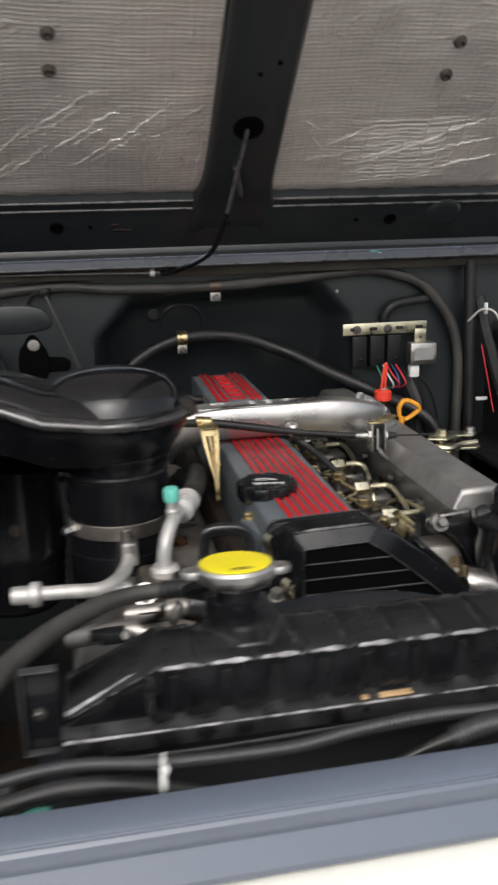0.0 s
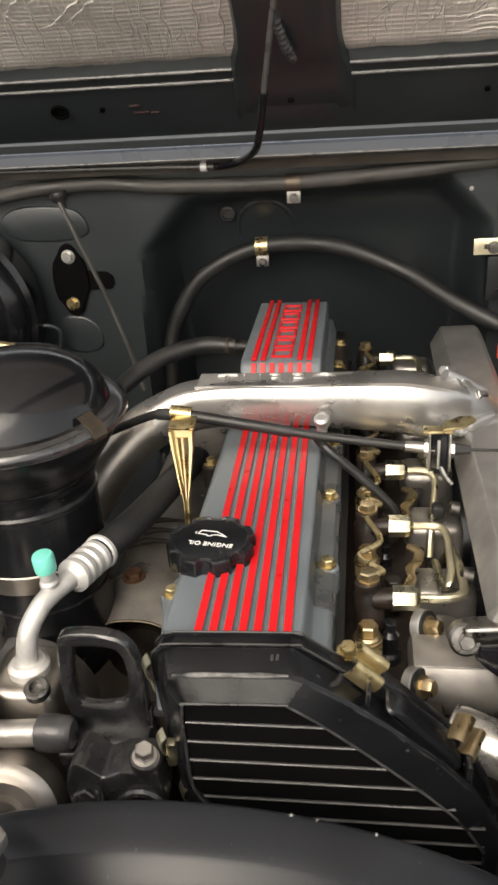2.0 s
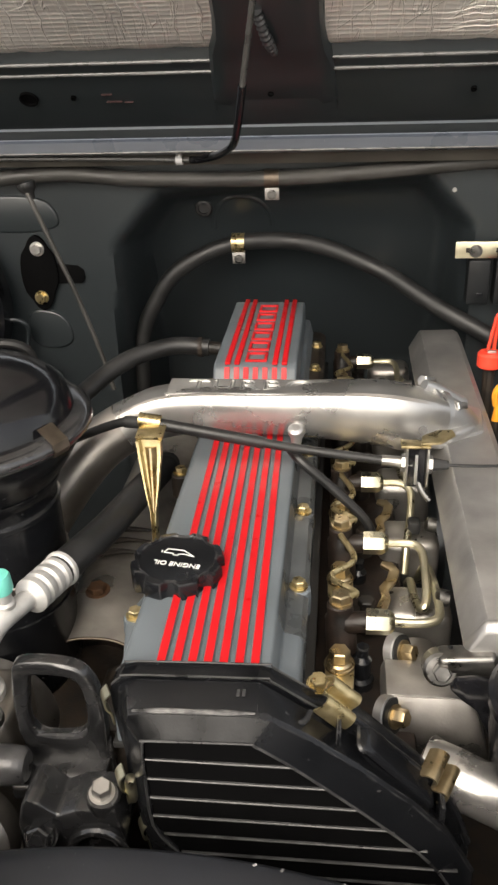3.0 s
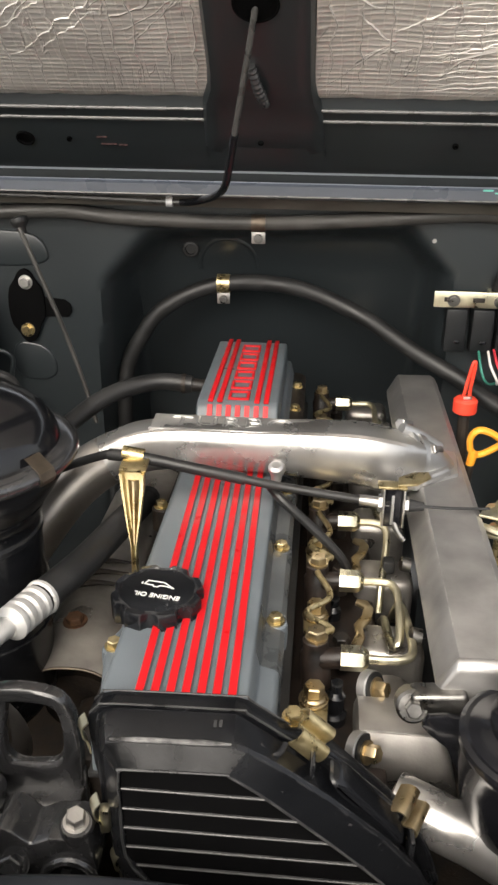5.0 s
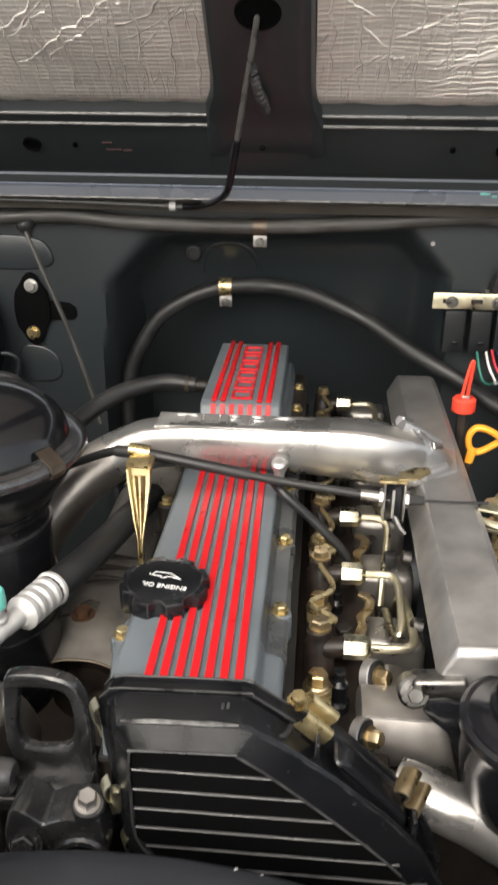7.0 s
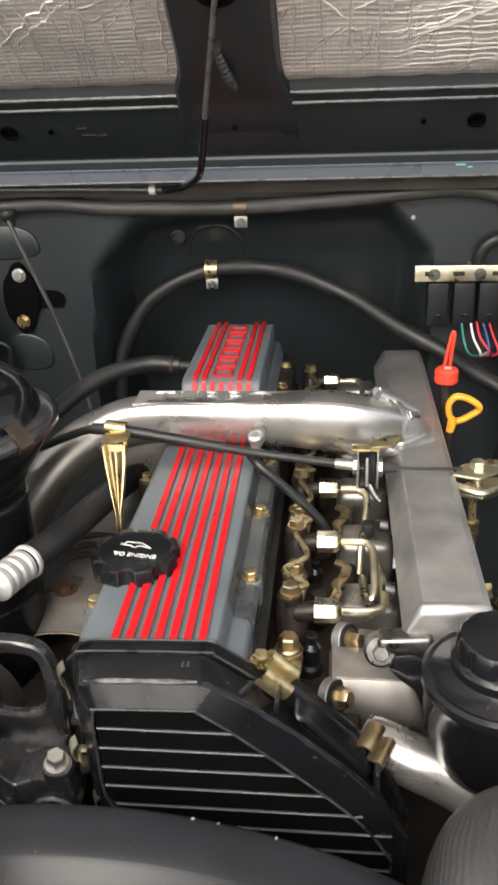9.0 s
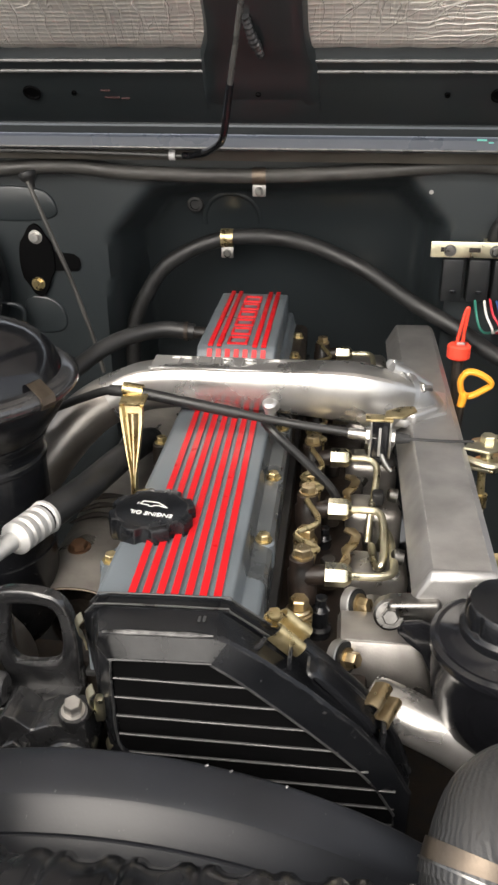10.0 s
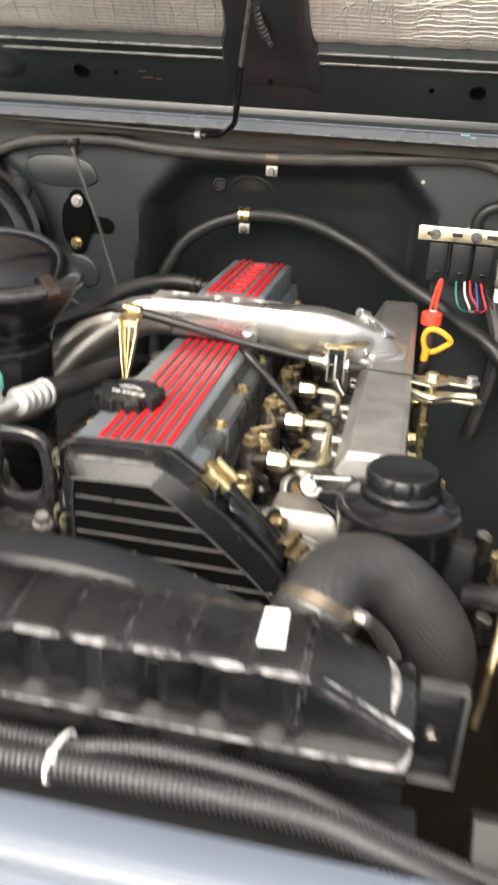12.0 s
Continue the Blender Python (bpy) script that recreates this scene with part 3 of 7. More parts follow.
def hood():
    t = thing("hood", (0.05, 0.58, 1.36), "raised dark painted hood with foil-faced insulation pads", "car hood")
    nrm = Vector((0, HOOD_SLOPE, 1)).normalized()
    dip = -nrm
    # outer skin
    part("skin", thick(grid(lambda u, v: Vector((-0.72 + 1.44 * u, 0.56 - 0.88 * v, hood_z(0.56 - 0.88 * v))) + nrm * 0.05, 8, 8), 0.004), BODY, t)
    # rear flange
    prof = [(0.546, 1.3815), (0.556, 1.373), (0.575, 1.354), (0.612, 1.318), (0.622, 1.312), (0.634, 1.318), (0.640, 1.345), (0.60, 1.41), (0.56, 1.44), (0.535, 1.44)]
    flange = prism(prof, "x", -0.72, 0.72)
    fl = part("rear_flange", flange, BODY, t, "", 25)
    way = Vector((0, -1, -1)).normalized()
    for x, r in ((-0.223, 0.0105), (-0.172, 0.003), (0.045, 0.0032), (0.258, 0.0032), (0.316, 0.0105), (-0.60, 0.0105)):
        y = 0.5805
        part("hole", lathe([(r, 0.0), (r, 0.003), (r * 0.82, 0.003), (r * 0.8, 0.0005)], along((x, y, 1.3487), way), 20), DARK, fl, "dark hole")
    for x in (-0.335, 0.405):
        part("dimple", lathe([(0.034, -0.004), (0.030, 0.001), (0.024, 0.0035), (0.012, 0.0045), (0.004, 0.004)], along((x, 0.574, 1.3552), way), 28), BODY, fl, "pressed dimple")
    part("paint_chip", merged(*[box((-0.128 + dx, 0.5855 + dy, 1.3430 - dy), (w, 0.0008, 0.0035), 0.0003, Matrix.Rotation(radians(-45), 4, "X")) for dx, dy, w in ((0.0, 0.0, 0.018), (0.016, 0.0008, 0.010), (-0.006, -0.008, 0.012))]), CHIPPED, fl, "faint reddish chipped paint")
    # seam lips along the pads
    for a, b in ((-0.72, -0.014), (0.110, 0.72)):
        for y, z in ((0.5445, 1.3832), (0.5563, 1.3722)):
            part("seam_lip", tube([(a, y, z), (b, y, z)], 0.0021, 10, 1), LIP, t, "pale folded seam edge")
    # central stiffening channel, flush with the pads and flared out at its foot
    rows = []
    for y, x0, x1 in ((0.598, -0.017, 0.117), (0.585, -0.017, 0.116), (0.562, -0.016, 0.114), (0.545, -0.0145, 0.112), (0.530, -0.0125, 0.107), (0.512, -0.0055, 0.104), (0.492, -0.003, 0.103), (0.43, -0.001, 0.1025), (0.30, 0.002, 0.1005), (-0.26, 0.010, 0.090)):
        z = hood_z(y) if y < 0.546 else 1.3815 - (y - 0.546)
        e = 0.0065 if y < 0.54 else (0.0045 if y < 0.57 else (0.0012 if y < 0.59 else -0.004))
        q = [Vector((x0, y, z)), Vector((x0 + 0.004, y, z)) + dip * e, Vector((x0 + 0.016, y, z)) + dip * (e + 0.001), Vector((x0 + 0.022, y, z)) + dip * (e - 0.0016), Vector((x1 - 0.022, y, z)) + dip * (e - 0.0016), Vector((x1 - 0.016, y, z)) + dip * (e + 0.001), Vector((x1 - 0.004, y, z)) + dip * e, Vector((x1, y, z))]
        rows.append(q + [p - dip * 0.05 for p in (q[-1], q[0])])
    ch = part("channel", loft(rows), BODY, t, "", 40)
    hub = Vector((0.0502, 0.423, hood_z(0.423))) + dip * 0.0052
    part("hole", lathe([(0.0215, 0.0), (0.0210, 0.0012), (0.0195, 0.0012), (0.0190, 0.0004)], along(hub, dip), 32), DARK, ch, "large dark hole")
    for x, y, r in ((0.053, 0.351, 0.0034), (0.076, 0.337, 0.0034)):
        part("hole", lathe([(r, 0), (r, 0.001), (r * 0.7, 0.001)], along(Vector((x, y, hood_z(y))) + dip * 0.0052, dip), 14), DARK, ch, "small dark hole")
    part("clip", tube([(0.0415, 0.478, 1.4260), (0.0435, 0.485, 1.4185), (0.0470, 0.496, 1.4060), (0.0550, 0.518, 1.3880)], [0.0042, 0.0050, 0.0056, 0.0030], 10, 8, 1.0, (0.006, 0.0006)), CONDUIT, t, "black hose clip")
    # insulation pads: thin foil, gathered at the hem, with sharp folds across it
    for a, b, seed in ((-0.70, -0.001, 3.1), (0.1035, 0.70, 7.7)):
        def sheet(u, v):
            x, y = a + (b - a) * u, 0.5335 - 0.79 * v
            h = 0.005 * noise.noise(Vector((x * 4 + seed, y * 4, 0.3))) + 0.0022 * noise.noise(Vector((x * 13 + y * 6 + seed, y * 13 - x * 5, 1.7)))
            rim = min(1.0, 10 * min(u, 1 - u, v, 1 - v) + 0.10)
            hem = 0.0016 * abs(math.sin(x * 62 + 2.0 * noise.noise(Vector((x * 9, seed, 0.0))))) if v == 0 else 0.0
            roll = max(0.0, 1 - v / 0.012) ** 2 * 0.004
            return Vector((x, y + hem, hood_z(y + hem))) + nrm * (0.004 + h * rim + roll)
        pad = part("insulation_pad", grid(sheet, 150, 160), FOIL, t, "crinkled silver foil insulation pad", 180)

        def on(x, y):
            return sheet((x - a) / (b - a), (0.5335 - y) / 0.79)

        def fold(x0, y0, x1, y1, zig, wide, high, n=14):
            pts = []
            for i in range(n + 1):
                k = i / n
                j = noise.noise(Vector((x0 * 31 + k * 9, y0 * 17, seed)))
                x, y = x0 + (x1 - x0) * k, y0 + (y1 - y0) * k
                pts.append(on(x - (y1 - y0) * j * zig, y + (x1 - x0) * j * zig))
            return crease(pts, wide, high, nrm)
        lines = []
        if b < 0.05:
            for x0, y0, x1, y1 in ((-0.200, 0.487, -0.074, 0.408), (-0.235, 0.470, -0.112, 0.392), (-0.262, 0.446, -0.150, 0.372), (-0.285, 0.500, -0.215, 0.444), (-0.300, 0.470, -0.245, 0.425), (-0.330, 0.512, -0.262, 0.470), (-0.105, 0.428, -0.060, 0.396)):
                lines.append(fold(x0, y0, x1, y1, 0.05, 0.0007, 0.0011, 22))
                lines.append(fold(x0 + 0.030, y0 - 0.008, x1 - 0.020, y1 + 0.024, 0.04, 0.0004, 0.0007, 16))
        else:
            for x0, y0, x1, y1 in ((0.228, 0.483, 0.300, 0.452), (0.290, 0.462, 0.420, 0.414), (0.176, 0.459, 0.226, 0.432), (0.140, 0.440, 0.172, 0.468), (0.130, 0.420, 0.158, 0.436), (0.330, 0.470, 0.430, 0.446), (0.350, 0.495, 0.450, 0.474)):
                lines.append(fold(x0, y0, x1, y1, 0.04, 0.0007, 0.0011, 22))
            lines.append(fold(0.235, 0.486, 0.318, 0.455, 0.015, 0.0030, 0.0018, 16))
            for k in range(16):
                y = 0.425 + 0.0062 * k
                lines.append(fold(0.185 + 0.055 * abs(noise.noise(Vector((k * 1.7, 4.0, 0)))) + 0.012 * (k % 3), y, 0.40 + 0.06 * noise.noise(Vector((k * 2.3, 8.0, 0))), y - 0.010, 0.022, 0.0006, 0.0007, 18))
        # finer folds running up the pad
        n = 17 if b < 0.05 else 13
        for k in range(n):
            x = (b - 0.016 - 0.0265 * k) if b < 0.05 else (a + 0.014 + 0.029 * k)
            x += 0.008 * noise.noise(Vector((k * 3.1, seed, 2.0)))
            y0 = 0.528 - 0.05 * max(0.0, noise.noise(Vector((k * 1.9, seed, 5.0))))
            lines.append(fold(x, y0, x + (0.010 if b < 0.05 else -0.004), y0 - 0.10 - 0.12 * abs(noise.noise(Vector((k * 2.7, seed, 7.0)))), 0.05, 0.0006, 0.0014, 16))
        # every fold gets the paler foil: its highlight is in the colour
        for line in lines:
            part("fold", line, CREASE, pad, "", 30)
        for x, y in (((-0.2105, 0.352), (-0.208, 0.310)) if b < 0.05 else ((0.309, 0.3555), (0.309, 0.314))):
            part("fastener", lathe([(0.0085, -0.004), (0.008, 0.001), (0.005, 0.003), (0.002, 0.0)], along(Vector((x, y, hood_z(y))) - nrm * 0.001, -nrm), 16), TAPE, pad, "sunken retaining stud")
    return t


hood()
WASHER = [(0.0502, 0.418, 1.505), (0.0500, 0.4225, 1.478), (0.0440, 0.436, 1.446), (0.0350, 0.456, 1.405), (0.0262, 0.476, 1.364), (0.0185, 0.502, 1.332), (0.0110, 0.530, 1.309), (-0.001, 0.575, 1.293), (-0.024, 0.626, 1.278), (-0.048, 0.653, 1.270), (-0.0735, 0.660, 1.269), (-0.2, 0.660, 1.272), (-0.55, 0.660, 1.276)]
wh = thing("washer_hose", (0.0, 0.55, 1.30), "thin black washer hose hanging from the hood", "hose")
part("tube", tube(WASHER, 0.0030, 10), DUSTY_HOSE, wh)
part("sleeve", tube(WASHER[4:10] + [(-0.060, 0.6575, 1.2690)], 0.0043, 10), GLOSS, wh, "thicker glossy black sleeve")
tie = thing("cable_tie", (-0.074, 0.66, 1.269), "grey plastic clip round the thin washer hose", "clip")
part("loop", lathe([(0.0045, -0.004), (0.0062, -0.004), (0.0062, 0.004), (0.0045, 0.004)], along((-0.074, 0.66, 1.269), (1, 0, 0)), 16, False), TIE_GREY, tie)
part("tab", box((-0.074, 0.657, 1.279), (0.006, 0.005, 0.010), 0.001), ZINC, tie)

# ---- firewall hoses and fittings ----
COWL_HOSE = [(-0.49, 0.55, 1.09), (-0.455, 0.672, 1.187), (-0.372, 0.682, 1.236), (-0.237, 0.686, 1.25), (-0.138, 0.686, 1.243), (0.035, 0.686, 1.241), (0.182, 0.686, 1.249), (0.303, 0.686, 1.258), (0.366, 0.686, 1.25), (0.433, 0.68, 1.217), (0.487, 0.675, 1.119), (0.489, 0.67, 0.943), (0.48, 0.64, 0.78)]
ARCH = [(-0.166, 0.74, 0.86), (-0.163, 0.752, 1.0), (-0.137, 0.757, 1.063), (-0.099, 0.76, 1.108), (-0.019, 0.762, 1.142), (0.083, 0.76, 1.1405), (0.177, 0.74, 1.1085), (0.25, 0.70, 1.072), (0.315, 0.67, 1.043), (0.345, 0.64, 1.029), (0.40, 0.60, 1.0), (0.44, 0.58, 0.93)]


def heater_hose(line, radius, mat, at, drop, label, clip_mat):
    t = thing("heater_hose", at, label, "hose", "heater hoses")
    part("hose", tube(line, radius, 14), mat, t)
    x, y, z = at
    r = radius + 0.0002
    c = part("clip", lathe([(r, -0.009), (r + 0.0016, -0.009), (r + 0.0016, 0.009), (r, 0.009)], along(at, (1, 0, 0)), 20, False), clip_mat, t, "plated steel clip")
    part("tab", box((x, y - 0.001, z - drop), (0.018, 0.003, 0.016), 0.001), ROUGH_CAST, c)
    bolt(c, (x, y - 0.003, z - drop - 0.001), (0, -1, 0), 0.0045, 0.003, STEEL)


heater_hose(COWL_HOSE, 0.0095, OLD_RUBBER, (0.036, 0.686, 1.241), 0.018, "dusty black heater hose running along the cowl", CLAMP_STEEL)
heater_hose(ARCH, 0.0115, RUBBER, (-0.018, 0.762, 1.1425), 0.021, "black heater hose arching across the firewall recess", GOLD)


def firewall_fittings():
    t = thing("firewall_plate", (-0.285, 0.695, 1.12), "black oval cover plate with two gold bolts on the firewall", "cover plate")
    oval = [(-0.283 + 0.026 * math.cos(a) * (1 if abs(math.sin(a)) < 0.5 else 0.8), 1.119 + 0.052 * math.sin(a)) for a in (2 * math.pi * i / 24 for i in range(24))]
    part("plate", prism(oval, "y", 0.692, 0.698, 0.0015), DARK, t)
    bolt(t, (-0.281, 0.692, 1.153), (0, -1, 0), 0.0072, 0.006, ZINC)
    bolt(t, (-0.284, 0.692, 1.086), (0, -1, 0), 0.0072, 0.006, GOLD)
    s = thing("firewall_slot", (-0.235, 0.698, 1.12), "dark slot bracket on the firewall beside the cover plate", "bracket")
    part("slot", prism([(-0.262, 1.132), (-0.230, 1.129), (-0.222, 1.123), (-0.221, 1.112), (-0.226, 1.105), (-0.262, 1.104)], "y", 0.6955, 0.6985, 0.001), DARK, s)
    g = thing("cable_grommet", (-0.30, 0.69, 1.225), "black rubber grommet with a thin cable", "grommet")
    part("grommet", lathe([(0.004, -0.006), (0.011, -0.004), (0.0115, 0), (0.010, 0.004), (0.006, 0.008), (0.0042, 0.016)], along((-0.2515, 0.610, 1.2490), (0.30, -0.10, -1)), 20), RUBBER, g)
    part("cable", tube([(-0.285, 0.705, 1.222), (-0.276, 0.670, 1.238), (-0.262, 0.632, 1.246), (-0.249, 0.604, 1.240), (-0.218, 0.600, 1.158), (-0.2045, 0.600, 1.120), (-0.182, 0.600, 1.043), (-0.170, 0.600, 0.99)], 0.0030, 8), OLD_RUBBER, g)
    for x, z in ((-0.067, 1.186),):
        p = thing("firewall_plug", (x, 0.783, z), "round pressed plug in the recess of the firewall", "plug")
        part("disc", lathe([(0.0125, -0.002), (0.0125, 0.002), (0.0105, 0.0045), (0.0075, 0.005), (0.007, 0.002), (0.002, 0.002)], along((x, 0.7825, z), (0, -1, 0)), 24), RUBBER, p)
    b = thing("firewall_bolt", (0.262, 0.70, 1.222), "small bolt on the firewall", "bolt")
    bolt(b, (0.262, 0.7015, 1.222), (0, -1, 0), 0.0022, 0.002, ZINC)


firewall_fittings()


def brake_booster():
    t = thing("brake_booster", (-0.46, 0.58, 1.08), "large round black brake booster with concentric ribs", "brake booster")
    m = along((-0.455, 0.69, 1.085), (0, -1, 0))
    part("shell", lathe([(0.120, 0.0), (0.133, 0.01), (0.135, 0.05), (0.128, 0.056), (0.128, 0.062), (0.120, 0.075), (0.110, 0.082), (0.104, 0.080), (0.096, 0.092), (0.088, 0.090), (0.080, 0.102), (0.05, 0.108), (0.03, 0.11)], m, 48), GLOSS, t)
    part("master_cylinder", lathe([(0.03, 0.1), (0.03, 0.12), (0.022, 0.125), (0.020, 0.22), (0.012, 0.225)], m, 24), ROUGH_CAST, t)
    part("vacuum_elbow", tube([(-0.43, 0.60, 1.15), (-0.43, 0.575, 1.15), (-0.45, 0.56, 1.15)], 0.009, 10), RUST, t, "brownish elbow")
    part("harness", tube([(-0.52, 0.52, 1.12), (-0.42, 0.53, 1.10), (-0.34, 0.55, 1.075), (-0.27, 0.56, 1.065), (-0.26, 0.58, 1.02)], 0.006, 8), RUBBER, t, "taped wiring over the booster")
    part("brake_line", tube([(-0.345, 0.660, 1.060), (-0.318, 0.668, 1.062), (-0.304, 0.674, 1.050), (-0.309, 0.678, 1.022), (-0.304, 0.680, 1.000), (-0.272, 0.682, 0.978), (-0.262, 0.684, 0.94)], 0.0032, 8), BODY, t, "dark steel brake line")
    part("sleeve", tube([(-0.355, 0.545, 1.079), (-0.315, 0.553, 1.070)], 0.0068, 8, 2), GOLD, t, "yellowed sleeve")


brake_booster()


def relay_bracket():
    t = thing("relay_bracket", (0.345, 0.672, 1.155), "pale zinc-plated slotted bracket on the firewall", "bracket")
    part("strip", box((0.345, 0.672, 1.154), (0.160, 0.003, 0.021), 0.001), PALE_GOLD, t)
    for x in (0.282, 0.322, 0.372, 0.41):
        part("slot", box((x, 0.6705, 1.154), (0.015 if x > 0.29 else 0.008, 0.002, 0.006), 0.0008), IRON, t, "dark slot")
    for x in (0.290, 0.349):
        bolt(t, (x, 0.670, 1.153), (0, -1, 0), 0.006, 0.005, STEEL)
    part("standoff", box((0.346, 0.687, 1.154), (0.02, 0.026, 0.018), 0.001), PALE_GOLD, t)
    for x in (0.297, 0.331, 0.364):
        r = thing("relay", (x, 0.68, 1.11), "small black relay below the slotted bracket", "relay", "relays on the bracket")
        part("case", box((x, 0.682, 1.112), (0.028, 0.022, 0.058), 0.003), RELAY, r)
        part("latch", box((x + 0.002, 0.670, 1.098), (0.008, 0.003, 0.004), 0.0006), GLOSS, r)
    s = thing("silver_relay", (0.408, 0.655, 1.105), "square silver relay hanging from the slotted bracket", "relay")
    part("can", box((0.408, 0.652, 1.108), (0.050, 0.026, 0.040), 0.003), ZINC, s)
    part("label_plate", box((0.408, 0.6385, 1.108), (0.036, 0.001, 0.022), 0.0), CAST, s)
    part("tab", box((0.41, 0.664, 1.138), (0.022, 0.004, 0.026), 0.001), PALE_GOLD, s)
    part("plug", box((0.395, 0.655, 1.075), (0.018, 0.016, 0.022), 0.003), WHITE, s, "pale plug")
    w = thing("relay_wires", (0.345, 0.65, 1.05), "loose coloured wires below the relays", "wires")
    for k, (mat, dx) in enumerate(((WIRE_GREEN, 0.0), (WIRE_WHITE, 0.012), (WIRE_RED, 0.020), (WIRE_BLUE, 0.028), (WIRE_RED, 0.036), (RUBBER, 0.042))):
        part("wire", tube([(0.330 + dx, 0.675, 1.088), (0.331 + dx * 1.1, 0.652, 1.072), (0.337 + dx + 0.004 * (k % 3), 0.646, 1.055), (0.350 + dx * 0.6, 0.662, 1.044), (0.37 + dx * 0.3, 0.69, 1.04)], 0.0017, 6), mat, w)
    part("loom", tube([(0.385, 0.66, 1.06), (0.40, 0.64, 1.01), (0.40, 0.63, 0.95), (0.38, 0.62, 0.86)], 0.013, 10), RUBBER, w, "taped black loom")
    part("cable", tube([(0.405, 0.655, 1.07), (0.43, 0.65, 1.03), (0.44, 0.64, 0.97), (0.42, 0.63, 0.9)], 0.003, 8), RUBBER, w)
    p = thing("bent_pipe", (0.38, 0.69, 1.19), "dark grey bent pipe on the firewall", "pipe")
    part("tube", tube([(0.348, 0.690, 1.150), (0.349, 0.684, 1.176), (0.360, 0.682, 1.192), (0.385, 0.684, 1.199), (0.44, 0.69, 1.204)], 0.0090, 12), RUBBER, p)
    d = thing("drain_pipe", (0.5, 0.66, 1.0), "black vertical hose beside the firewall corner", "hose")
    part("tube", tube([(0.505, 0.67, 1.27), (0.507, 0.665, 1.15), (0.512, 0.66, 0.95), (0.51, 0.65, 0.7)], 0.011, 12), RUBBER, d)


relay_bracket()


def side_harness():
    t = thing("wiring_harness", (0.53, 0.6, 1.05), "black taped wiring with white clips along the fender", "wiring")
    part("loom", tube([(0.53, 0.68, 1.20), (0.535, 0.64, 1.12), (0.54, 0.56, 1.02), (0.545, 0.4, 0.96), (0.54, 0.1, 0.95), (0.53, -0.2, 0.96)], 0.012, 10), RUBBER, t)
    part("wire", tube([(0.50, 0.66, 1.16), (0.515, 0.63, 1.185), (0.54, 0.62, 1.17), (0.545, 0.6, 1.1)], 0.002, 6), WIRE_WHITE, t)
    part("wire", tube([(0.52, 0.64, 1.12), (0.525, 0.62, 1.06), (0.53, 0.6, 1.0)], 0.0013, 6), WIRE_RED, t)
    part("clip", box((0.52, 0.63, 1.02), (0.022, 0.006, 0.006), 0.001), WHITE, t)
    part("clip", box((0.525, 0.64, 1.185), (0.006, 0.006, 0.02), 0.001), WHITE, t)


side_harness()

# ---- engine: block and valve cover ----
block = thing("engine_block", (0.03, 0.35, 0.75), "dark grimy engine block and cylinder head", "engine")
part("block", prism([(-0.10, 0.50), (-0.09, 0.88), (-0.045, 0.90), (-0.042, 0.982), (0.105, 0.982), (0.110, 0.93), (0.17, 0.90), (0.20, 0.50)], "y", 0.03, 0.73, 0.006), IRON, block)
part("head_ledge", box((0.145, 0.38, 0.925), (0.08, 0.66, 0.05), 0.006), RUSTY_IRON, block, "rust-brown ledge of the head")
for k in range(6):
    y = 0.134 + 0.108 * k
    part("port_boss", box((0.194, y + 0.070, 0.946), (0.058, 0.046, 0.052), 0.010, None, 3), ROUGH_CAST, block, "dull cast intake port")
    part("glow_plug", merged(lathe([(0.009, 0), (0.009, 0.012), (0.006, 0.014), (0.0045, 0.024)], along((0.150, y + 0.052, 0.955), (0, 0, 1)), 12), hexagon(0.0075, 0.006, along((0.150, y + 0.052, 0.978)))), IRON, block)


